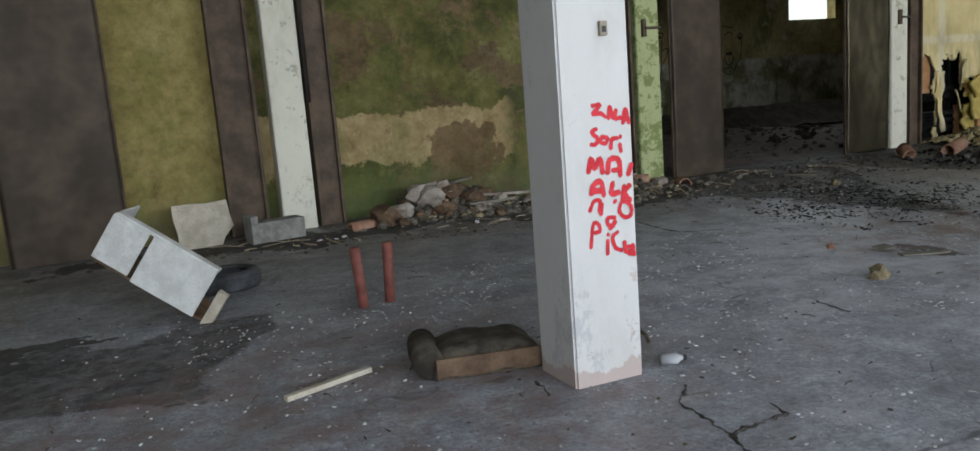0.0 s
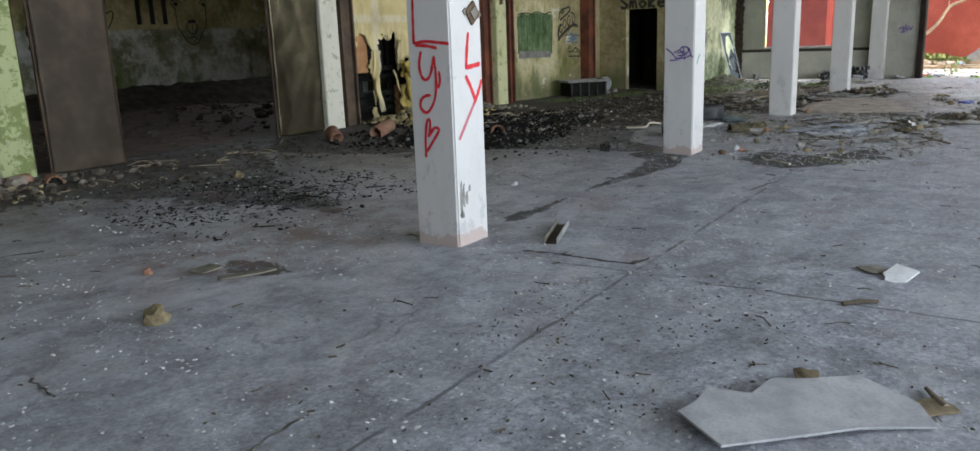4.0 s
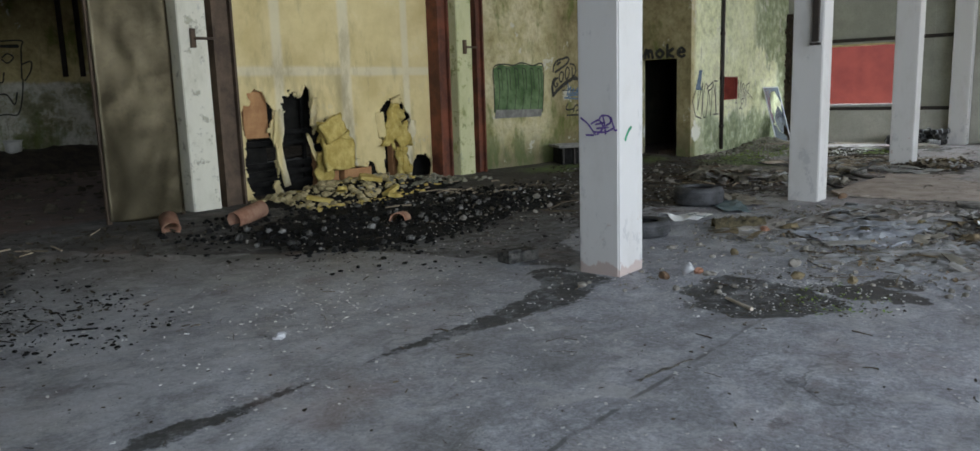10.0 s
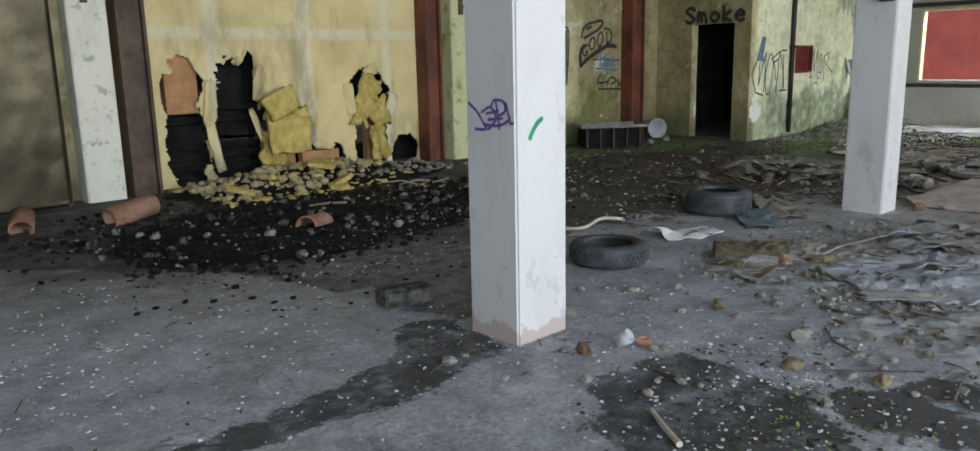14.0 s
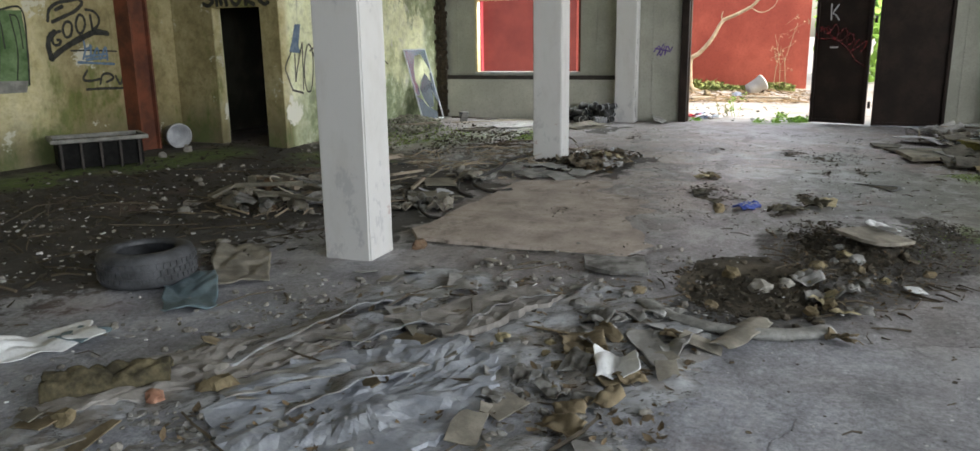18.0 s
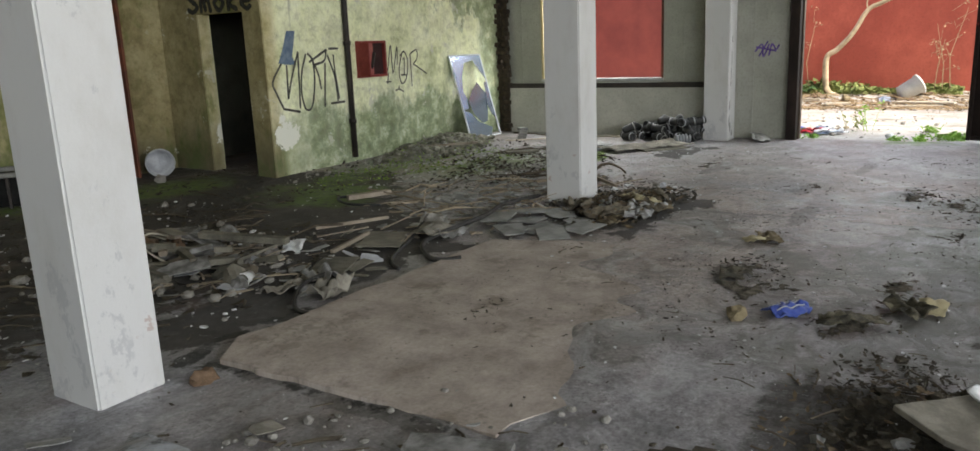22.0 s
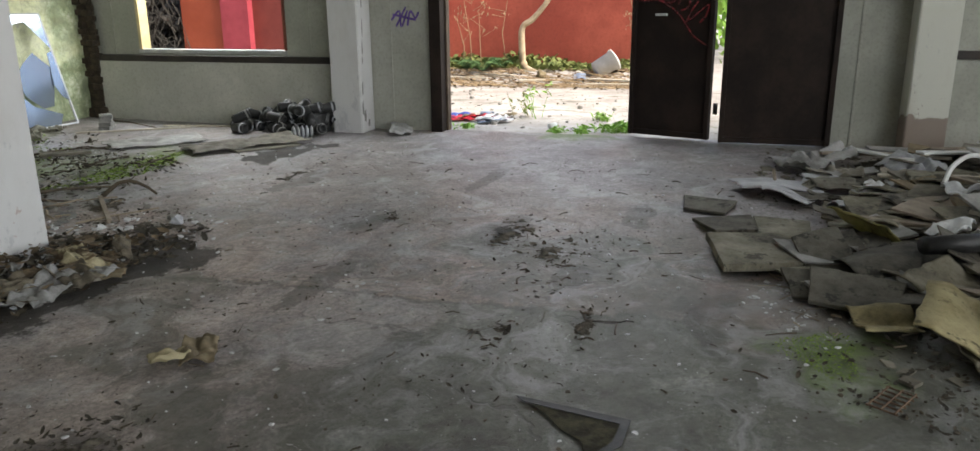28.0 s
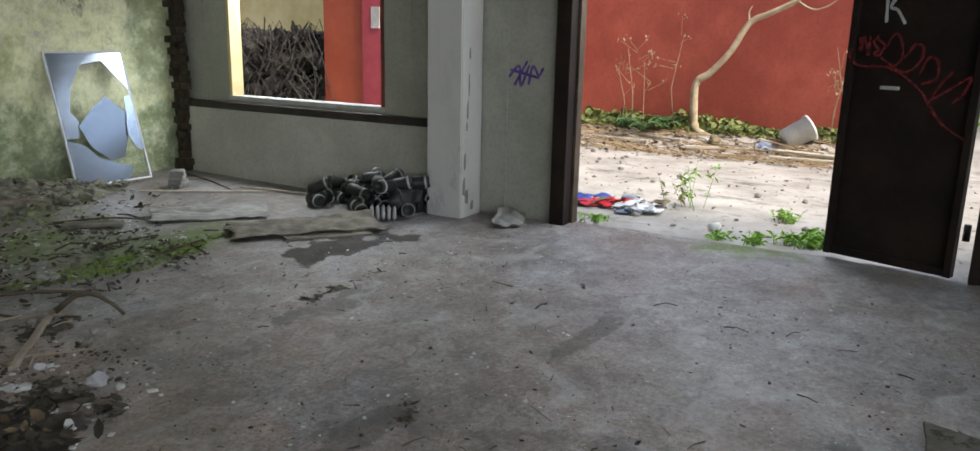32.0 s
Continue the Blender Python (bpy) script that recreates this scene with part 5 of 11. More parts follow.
CONCRETE = simple("cast_concrete", (0.17, 0.165, 0.152), (0.29, 0.283, 0.265), 8, 0.9, 0.5)


def crust_material():
    """Dried grey slurry: pale dust on the folds, dark dirt in the gaps."""
    k = Nodes("dried_slurry")
    flat = k.scaled(k.pos(), (1, 1, 1))
    turned = k.n("Mapping")
    k.put(turned.inputs["Vector"], flat)
    turned.inputs["Rotation"].default_value = (0, 0, radians(48))
    long_ = k.scaled(turned.outputs[0], (1.0, 3.0, 1.0))
    mid, fine, cracks = k.noise(long_, 1.6, 9, 0.7, 0.5), k.noise(flat, 40, 5, 0.7), k.noise(long_, 3.4, 7, 0.7)
    col = k.ramp(mid, (0.33, (0.09, 0.086, 0.08)), (0.43, (0.22, 0.224, 0.232)), (0.55, (0.34, 0.352, 0.376)), (0.72, (0.46, 0.48, 0.515)))
    line = k.step(k.math("ABSOLUTE", k.math("SUBTRACT", cracks, 0.5)), 0.02, 0.006)
    col = k.mix(k.math("MULTIPLY", line, k.step(mid, 0.62, 0.42)), col, (0.03, 0.026, 0.02))
    brown = k.step(k.noise(flat, 2.6, 8, 0.72), 0.48, 0.6)
    col = k.mix(k.math("MULTIPLY", brown, 0.6), col, k.mix(fine, (0.11, 0.09, 0.068), (0.27, 0.23, 0.19)))
    col = k.mix(k.math("MULTIPLY", k.step(fine, 0.5, 0.75), 0.45), col, (0.05, 0.047, 0.043))
    return k.done(col, 0.6, k.bump(k.math("ADD", cracks, k.math("MULTIPLY", fine, 0.5)), 0.6, 0.015), 0, 0.4)


# ---- scattering ----
def oval(cx, cy, rx, ry):
    def pick(r):
        a, q = r.uniform(0, 2 * math.pi), math.sqrt(r.random())
        q *= 1 + 0.25 * math.sin(3 * a + cx)
        return cx + rx * q * math.cos(a), cy + ry * q * math.sin(a)
    return pick


def field(x0, x1, y0, y1):
    return lambda r: (r.uniform(x0, x1), r.uniform(y0, y1))


def clumpy(x0, x1, y0, y1):
    """Places drawn more often where a slow noise is high."""
    def pick(r):
        for _ in range(12):
            x, y = r.uniform(x0, x1), r.uniform(y0, y1)
            if lump(x, y, 1.1, 13.0) + 0.6 * lump(x, y, 3.7, 17.0) > r.uniform(-0.35, 0.55):
                break
        return x, y
    return pick


def floor_at(x, y):
    return yard_height(x, y) if x > 27.95 else ground(x, y) + heap(x, y)


def heap(x, y):
    """Ash and refuse heaped on the floor."""
    z = 0.0
    for cx, cy, rx, ry, h in HEAPS:
        d = math.hypot((x - cx) / rx, (y - cy) / ry)
        if d < 1.0:
            z = max(z, h * (1 - ease(d, 0.15, 1.0)) * (0.75 + 0.5 * lump(x, y, 1.7, cx) + 0.25 * lump(x, y, 6.0, cy)))
    return z


HEAPS = (
    (13.4, 7.4, 2.4, 1.4, 0.09), (14.6, 9.2, 2.2, 0.8, 0.22), (15.4, 7.4, 1.5, 1.1, 0.1), (4.1, 9.4, 1.1, 0.55, 0.3), (6.3, 9.2, 1.0, 0.6, 0.14),
    (22.4, 3.3, 0.7, 0.5, 0.06), (24.4, -2.9, 2.4, 1.9, 0.22), (26.3, -3.2, 1.6, 2.0, 0.22), (17.6, 1.2, 0.9, 0.6, 0.06), (18.7, 0.5, 0.6, 0.5, 0.06), (19.3, 5.9, 1.2, 0.6, 0.1), (25.2, 7.5, 1.7, 0.5, 0.22),
)


def chips(name, label, material, count, pick, low, high, seed, flat=0.3, category="rubble"):
    s, r = Shape(), random.Random(seed)
    for _ in range(count):
        x, y = pick(r)
        q = low + (high - low) * r.random() ** 2.2
        n = r.choice((4, 5, 5, 6))
        m = pose(x, y, floor_at(x, y) + 0.001, r.gauss(0, 9), r.gauss(0, 9), r.uniform(0, 360))
        poly = [(q * r.uniform(0.5, 1.0) * math.cos(2 * math.pi * i / n), q * r.uniform(0.35, 0.8) * math.sin(2 * math.pi * i / n)) for i in range(n)]
        s.prism(poly, q * flat * r.uniform(0.6, 1.4), m)
    return solid(name, s, material, label, category, kind="stuff")


def stones(name, label, material, count, pick, low, high, seed, category="rubble"):
    s, r = Shape(), random.Random(seed)
    for _ in range(count):
        x, y = pick(r)
        q = low + (high - low) * r.random() ** 2
        s.rock((x, y, floor_at(x, y) + q * 0.3), q, r)
    return solid(name, s, material, label, category, kind="stuff")


def twigs(name, label, material, count, pick, low, high, seed, radius=0.004, category="twigs"):
    s, r = Shape(), random.Random(seed)
    for _ in range(count):
        x, y = pick(r)
        ln, a = low + (high - low) * r.random() ** 2, r.uniform(0, 2 * math.pi)
        z = floor_at(x, y) + radius
        dx, dy, b = math.cos(a) * ln / 2, math.sin(a) * ln / 2, r.gauss(0, 0.12) * ln
        rad = radius * r.uniform(0.5, 1.4)
        s.tube([(x - dx, y - dy, z), (x - dy * b / ln, y + dx * b / ln, z + abs(r.gauss(0, 0.06)) * ln), (x + dx, y + dy, z + abs(r.gauss(0, 0.04)) * ln)], rad, 4, rad * 0.6)
    return solid(name, s, material, label, category, kind="stuff")


def leaves(name, label, material, count, pick, low, high, seed, lift=0.0, category="leaves", tilt=16):
    s, r = Shape(), random.Random(seed)
    for _ in range(count):
        x, y = pick(r)
        q = r.uniform(low, high)
        m = pose(x, y, floor_at(x, y) + 0.004 + r.random() * lift, r.gauss(0, tilt), r.gauss(0, tilt), r.uniform(0, 360))
        c, w = q * r.uniform(0.1, 0.45), q * r.uniform(0.3, 0.55)
        pts = [(-q, 0, c), (-q * 0.3, -w, c * 0.4), (-q * 0.3, w, c * 0.7), (0, 0, 0), (q * 0.5, -w * 0.8, c * 0.5), (q * 0.5, w * 0.8, c * 0.3), (q, 0, c)]
        s.add([m @ Vector(p) for p in pts], [(0, 1, 3), (0, 3, 2), (1, 4, 3), (3, 5, 2), (4, 6, 3), (3, 6, 5)])
    return solid(name, s, material, label, category, kind="stuff")


def heap_sheet(name, label, material, x0, x1, y0, y1, step, category):
    """The surface of a heap, where it stands above the floor."""
    s, index = Shape(), {}
    nx_, ny_ = int((x1 - x0) / step), int((y1 - y0) / step)

    def corner(i, j):
        if (i, j) not in index:
            x, y = x0 + i * step, y0 + j * step
            index[(i, j)] = len(s.v)
            s.v.append((x, y, ground(x, y) + heap(x, y) - 0.006 + 0.02 * lump(x, y, 14.0, 2.0) * min(1.0, heap(x, y) / 0.05)))
        return index[(i, j)]

    for i in range(nx_):
        for j in range(ny_):
            if heap(x0 + (i + 0.5) * step, y0 + (j + 0.5) * step) > 0.012:
                s.f.append((corner(i, j), corner(i + 1, j), corner(i + 1, j + 1), corner(i, j + 1)))
    return solid(name, s, material, label, category, kind="stuff", smooth=True)


PLASTERBITS = simple("yellow_plaster_bits", (0.13, 0.105, 0.05), (0.38, 0.32, 0.18), 8, 0.9, 0.6, random_tint=0.3, islands=True)
ASH = simple("black_ash", (0.003, 0.003, 0.0035), (0.012, 0.012, 0.0125), 5, 0.9, 0.9, local=False, spec=0.2)
SOIL = simple("brown_refuse_soil", (0.035, 0.029, 0.02), (0.1, 0.083, 0.06), 5, 0.95, 0.8, local=False)
RUBSOIL = simple("pale_rubble_dust", (0.1, 0.097, 0.07), (0.29, 0.28, 0.225), 5, 0.95, 0.8, local=False)
BROWNRUB = simple("brown_plaster_rubble", (0.06, 0.05, 0.038), (0.2, 0.175, 0.14), 6, 0.95, 0.9, local=False)
heap_sheet("ash_heap", "heap of black ash and charred refuse", ASH, 10.8, 17.2, 5.9, 9.84, 0.06, "ash")
heap_sheet("rubble_heap", "heap of fallen plaster at the foot of the wall", BROWNRUB, 2.9, 7.4, 8.5, 9.84, 0.06, "rubble")
heap_sheet("leaf_mould", "dark leaf mould round the column foot", SOIL, 21.5, 23.4, 2.6, 4.0, 0.06, "leaves")
heap_sheet("refuse_soil", "dark refuse under the heap of boards", SOIL, 21.9, 27.7, -5.3, -0.9, 0.08, "refuse")
heap_sheet("drain_soil", "dark soil in and round the open drain", SOIL, 16.6, 19.5, 0.0, 2.0, 0.05, "soil")
heap_sheet("silt_bank", "bank of crumbled plaster and moss at the wall foot", RUBSOIL, 23.4, 27.0, 6.9, 7.94, 0.06, "rubble")
heap_sheet("litter_bank", "bank of leaf litter and broken wood", SOIL, 18.0, 20.7, 5.2, 6.6, 0.06, "litter")

hall = field(0.0, 26.5, -1.0, 7.5)
chips("concrete_crumbs", "pale crumbs of concrete strewn over the floor", CRUMB, 9000, clumpy(0.0, 14.5, -0.5, 7.0), 0.0035, 0.017, 1, 0.22)
chips("concrete_crumbs", "pale crumbs of concrete strewn over the floor", CRUMB, 1600, field(13.5, 27.0, -1.0, 7.5), 0.004, 0.02, 2)
chips("concrete_crumbs", "pale crumbs of concrete strewn over the floor", CRUMB, 2600, clumpy(2.6, 9.0, 0.3, 6.8), 0.003, 0.011, 201, 0.22)
chips("dark_chips", "dark flakes of bark and dirt on the floor", TWIG, 2200, hall, 0.004, 0.018, 3, 0.25, "litter")
twigs("twigs", "thin dark twigs on the floor", TWIG, 700, hall, 0.03, 0.16, 4)
leaves("leaf_litter", "small rotten leaves on the floor", DARKLEAF, 420, oval(6.4, 1.9, 1.2, 1.05), 0.005, 0.016, 5)
leaves("leaf_litter", "small rotten leaves on the floor", DARKLEAF, 700, hall, 0.007, 0.022, 6)
# along the wall foot, first bays
stones("plaster_rubble", "lumps of fallen plaster and brick", BROWNRUB, 130, oval(4.2, 9.2, 1.4, 0.45), 0.02, 0.1, 7)
stones("brick_rubble", "broken brown bricks in the rubble", RUSTY, 60, oval(4.3, 9.2, 1.4, 0.45), 0.03, 0.1, 107)
chips("plaster_flakes", "flakes of fallen plaster", CRUMB, 60, oval(4.4, 9.0, 2.0, 0.6), 0.01, 0.06, 8, 0.25)
stones("plaster_rubble", "lumps of fallen plaster and brick", BROWNRUB, 150, oval(6.9, 8.9, 1.6, 0.55), 0.015, 0.08, 9)
stones("brick_rubble", "broken plaster and brick along the wall foot", BROWNRUB, 320, oval(5.6, 9.0, 1.9, 0.5), 0.015, 0.075, 110)
stones("plaster_rubble", "pale plaster lumps along the wall foot", PLASTERBITS, 110, oval(5.8, 8.95, 1.9, 0.5), 0.012, 0.06, 111)
chips("dark_flakes", "dark dirt and splinters along the wall foot", TWIG, 900, oval(5.5, 8.6, 4.5, 0.75), 0.008, 0.045, 10, 0.25, "litter")
twigs("splinters", "wood splinters along the wall foot", WOODS, 110, oval(6.0, 8.7, 4.5, 0.7), 0.08, 0.5, 11, 0.009)
chips("burnt_flakes", "black burnt flakes on the floor", CHAR, 420, oval(8.2, 6.8, 1.4, 0.8), 0.005, 0.025, 12, 0.3, "ash")
chips("burnt_flakes", "black burnt bits and crumbled plaster on the floor", CHAR, 1100, clumpy(6.8, 9.8, 5.4, 8.2), 0.005, 0.03, 401, 0.3, "ash")
chips("concrete_crumbs", "grey crumbs among the burnt bits", CRUMB, 420, clumpy(6.6, 10.0, 5.2, 8.4), 0.004, 0.022, 402, 0.25)
leaves("leaf_litter", "dark curled flakes among the burnt bits", DARKLEAF, 420, oval(8.0, 6.9, 1.5, 1.2), 0.01, 0.035, 403, 0.01)
twigs("burnt_sticks", "charred sticks on the floor", CHAR, 50, oval(8.2, 6.6, 1.6, 0.9), 0.06, 0.3, 13, 0.006)
leaves("leaf_litter", "rotten leaves at the wall foot", DARKLEAF, 500, oval(9.5, 8.6, 2.6, 0.9), 0.015, 0.05, 14, 0.02)
# room behind
stones("room_rubble", "dark rubble in the room behind", SOIL, 160, field(7.0, 16.0, 10.4, 16.0), 0.03, 0.15, 15)
chips("room_refuse", "dark refuse in the room behind", DARKLEAF, 900, field(6.5, 16.5, 10.2, 16.4), 0.02, 0.09, 16, 0.25, "refuse")
# burnt heap
stones("charcoal", "charcoal and burnt lumps", CHAR, 1300, oval(13.7, 7.6, 2.9, 1.3), 0.01, 0.05, 17, "ash")
stones("heap_stones", "grey stones in the ash", STONE, 420, oval(13.8, 7.3, 2.8, 1.3), 0.006, 0.026, 18)
chips("burnt_flakes", "black burnt flakes at the edge of the heap", CHAR, 600, oval(13.4, 6.7, 3.1, 1.5), 0.008, 0.045, 19, 0.3, "ash")
chips("foam_scraps", "yellow scraps of insulation foam", FOAM, 130, oval(14.1, 8.85, 1.3, 0.6), 0.02, 0.085, 20, 0.35, "insulation")
stones("heap_rubble", "pale rubble on the heap", RUBSOIL, 200, oval(15.5, 9.1, 1.3, 0.45), 0.015, 0.07, 21)
stones("heap_rubble", "yellow-grey plaster rubble below the broken wall", PLASTERBITS, 480, oval(13.9, 9.15, 1.2, 0.6), 0.015, 0.08, 121)
twigs("heap_sticks", "grey sticks and laths on the heap", WOODS, 22, oval(15.6, 8.3, 1.8, 1.0), 0.12, 0.6, 22, 0.011)
# litter between the heap and the doorway
leaves("leaf_litter", "brown leaf litter", DARKLEAF, 700, oval(18.2, 6.9, 3.4, 2.0), 0.02, 0.06, 23, 0.03)
leaves("leaf_litter", "rotten leaf litter", DARKLEAF, 700, oval(17.6, 6.4, 3.4, 1.9), 0.02, 0.06, 24, 0.02)
stones("litter_stones", "stones among the litter", STONE, 130, oval(17.6, 6.4, 3.4, 2.0), 0.015, 0.07, 25)
twigs("litter_sticks", "sticks and laths among the litter", TWIG, 110, oval(18.3, 6.4, 3.2, 1.9), 0.1, 0.9, 26, 0.01)
chips("litter_chips", "pale scraps among the litter", CRUMB, 420, oval(17.8, 6.6, 3.3, 2.0), 0.01, 0.04, 27, 0.25)
leaves("leaf_litter", "leaf litter at the plaster wall", DARKLEAF, 700, field(18.0, 26.5, 6.3, 9.2), 0.02, 0.05, 28, 0.02)
# trampled plastic and rubble in the middle
chips("trodden_scraps", "scraps of plastic and plaster trodden flat", MUDSHEET, 900, oval(15.6, 2.5, 2.1, 1.5), 0.01, 0.05, 29, 0.15, "scraps")
stones("trodden_stones", "small stones among trodden scraps", STONE, 700, oval(15.6, 2.6, 2.4, 1.6), 0.008, 0.04, 30)
leaves("leaf_litter", "leaves among trodden scraps", LEAF, 900, oval(15.7, 2.3, 2.0, 1.2), 0.01, 0.04, 31, 0.02)
twigs("trodden_sticks", "sticks among trodden scraps", TWIG, 60, oval(15.6, 2.5, 2.2, 1.4), 0.08, 0.6, 32, 0.009)
stones("scrub_stones", "stones on the floor past the column", STONE, 120, oval(13.5, 3.2, 1.6, 1.2), 0.01, 0.05, 33)
chips("damp_refuse", "dark refuse on the damp patch", DARKLEAF, 420, oval(12.6, 2.5, 0.75, 0.65), 0.005, 0.024, 34, 0.25, "refuse")
chips("damp_crumbs", "pale crumbs on the damp patch", CRUMB, 260, oval(12.65, 2.6, 0.85, 0.75), 0.005, 0.018, 234, 0.25)
leaves("paint_flakes", "curled dark flakes on the damp floor", DARKLEAF, 90, oval(23.6, 0.7, 0.5, 0.45), 0.005, 0.02, 236, 0.01, "flakes", 22)
leaves("drain_leaves", "rotten leaves in the open drain", DARKLEAF, 900, oval(17.35, 1.22, 0.55, 0.42), 0.008, 0.024, 35, 0.03)
stones("drain_stones", "stones round the open drain", SOIL, 110, oval(17.5, 1.05, 0.8, 0.55), 0.01, 0.04, 36)
leaves("drain_leaves", "rotten leaves by the drain", DARKLEAF, 600, oval(18.8, 0.5, 0.6, 0.5), 0.008, 0.026, 37, 0.03)
leaves("drain_leaves", "rotten leaves on the floor past the drain", DARKLEAF, 520, oval(19.3, -0.25, 0.4, 0.35), 0.007, 0.024, 137, 0.05)
stones("drain_stones", "stones by the drain", SOIL, 45, oval(18.7, 0.5, 0.7, 0.5), 0.015, 0.06, 38)
# round the fifth column
leaves("dead_leaves", "large brown dead leaves round the column foot", LEAF, 260, oval(22.25, 3.25, 0.75, 0.45), 0.015, 0.07, 39, 0.08)
leaves("dead_leaves", "rotten leaves round the column foot", DARKLEAF, 600, oval(22.4, 3.4, 0.9, 0.6), 0.02, 0.06, 40, 0.03)
chips("pale_scraps", "pale plaster scraps among the dead leaves", CRUMB, 300, oval(22.5, 3.7, 1.1, 0.9), 0.01, 0.05, 140, 0.3, "scraps")
chips("glass_scraps", "pale broken sheet scraps behind the column", SLATE, 420, oval(22.5, 4.9, 1.1, 0.8), 0.02, 0.1, 41, 0.1, "scraps")
twigs("column_sticks", "sticks and laths behind the column", WOODS, 110, oval(22.2, 4.7, 1.6, 1.0), 0.1, 0.8, 42, 0.01)
stones("column_stones", "stones round the column", STONE, 150, oval(22.4, 4.3, 1.6, 1.2), 0.012, 0.06, 43)
stones("wall_foot_rubble", "pale lumps of fallen plaster at the wall foot", RUBSOIL, 320, oval(25.3, 7.45, 1.3, 0.4), 0.02, 0.08, 143)
stones("wall_foot_rubble", "plaster crumbs on the mossy floor", RUBSOIL, 160, oval(24.6, 6.0, 1.6, 0.9), 0.01, 0.04, 144)
twigs("wall_foot_sticks", "sticks on the mossy floor", TWIG, 40, oval(24.3, 5.6, 1.5, 0.9), 0.1, 0.6, 145, 0.009)
leaves("leaf_litter", "rotten leaves on the mossy floor", DARKLEAF, 700, oval(24.2, 5.5, 1.6, 0.9), 0.01, 0.045, 146, 0.02)
chips("glass_scraps", "pale grey broken sheet scraps on the mossy floor", SLATE, 260, oval(23.6, 5.0, 1.0, 0.7), 0.02, 0.09, 311, 0.1, "scraps")
chips("pale_scraps", "pale plaster flakes on the mossy floor", CRUMB, 500, oval(24.4, 6.2, 1.7, 1.2), 0.006, 0.035, 312, 0.25, "scraps")
# clumps of dirt on the bay before the gate
DIRT = simple("crumbly_dark_dirt", (0.04, 0.035, 0.027), (0.15, 0.132, 0.105), 16, 0.95, 0.9, local=False, fine=90, spec=0.12)


def dirt_mat(cx, cy, rx, ry, seed):
    """A low ragged crust of dirt, open in places."""
    s, index, step = Shape(), {}, 0.012
    nx_, ny_ = int(2.6 * rx / step), int(2.6 * ry / step)

    def height(i, j):
        x, y = cx + (i - nx_ / 2) * step, cy + (j - ny_ / 2) * step
        d = math.hypot((x - cx) / rx, (y - cy) / ry)
        return x, y, 0.3 - d + 0.9 * lump(x, y, 7.0, seed) + 0.7 * lump(x, y, 19.0, seed + 3.0) + 0.35 * lump(x, y, 45.0, seed)

    for i in range(nx_):
        for j in range(ny_):
            ring_ = [(i, j), (i + 1, j), (i + 1, j + 1), (i, j + 1)]
            at_ = [height(*c) for c in ring_]
            if min(h for _, _, h in at_) > 0.0:
                for c, (x, y, h) in zip(ring_, at_):
                    if c not in index:
                        index[c] = len(s.v)
                        s.v.append((x, y, floor_at(x, y) + 0.002 + 0.022 * min(1.0, h * 0.9) * (0.6 + 0.6 * lump(x, y, 30.0, seed))))
                s.f.append(tuple(index[c] for c in ring_))
    return solid("dirt_clump", s, DIRT, "ragged crust of dark dirt on the floor", "dirt", "dirt clumps", kind="stuff")


for n, (x, y, rx, ry) in enumerate(((21.65, 1.8, 0.2, 0.12), (22.2, 0.6, 0.2, 0.09), (20.3, 1.6, 0.35, 0.25), (20.75, 1.75, 0.35, 0.22), (19.95, 1.0, 0.4, 0.25), (24.0, 0.95, 0.4, 0.12), (23.9, 1.9, 0.2, 0.07), (22.4, 0.2, 0.28, 0.06), (20.7, 0.8, 0.25, 0.14), (20.32, 0.7, 0.22, 0.14), (25.1, 3.35, 0.5, 0.12), (19.2, 2.9, 0.25, 0.06), (22.9, 4.3, 0.4, 0.2), (23.0, 0.5, 0.3, 0.08), (23.5, 0.62, 0.42, 0.22), (23.75, 0.95, 0.3, 0.12))):
    dirt_mat(x, y, rx * 1.1, ry * 1.1, n)
    leaves("leaf_clump", "clump of rotten leaves and dirt on the floor", DARKLEAF, 16, oval(x, y, rx * 1.1, ry * 1.1), 0.008, 0.03, 50 + n, 0.012)
    twigs("twig_clump", "bits of bark and twig on the floor", TWIG, 6, oval(x, y, rx * 1.2, ry * 1.2), 0.03, 0.12, 80 + n, 0.004)


def crack(points, width, label, seed):
    """A broken line in the floor, filled with dark dirt: a ragged low strip through plan points."""
    s, r, row = Shape(), random.Random(seed), []
    for (xa, ya), (xb, yb) in zip(points, points[1:]):
        d = Vector((xb - xa, yb - ya, 0))
        count = max(2, int(d.length / 0.03))
        n = Vector((-d.y, d.x, 0)).normalized()
        for i in range(count):
            q = Vector((xa, ya, 0)) + d * (i / count) + n * r.gauss(0, 0.006)
            h = width * max(0.02, min(1.0, 0.35 + 0.9 * lump(q.x, q.y, 6.0, seed) + r.gauss(0, 0.22)))
            row.append([q + n * h, q - n * h * r.uniform(0.4, 1.0)])
    for a, b in row:
        for q, z in ((a, 0.0005), ((a + b) / 2, 0.006), (b, 0.0005)):
            s.v.append((q.x, q.y, floor_at(q.x, q.y) + z))
    s.f = [(3 * i + j, 3 * i + j + 1, 3 * i + j + 4, 3 * i + j + 3) for i in range(len(row) - 1) for j in range(2)]
    return solid("floor_crack", s, DARKCRACK, label, "crack", kind="structure")


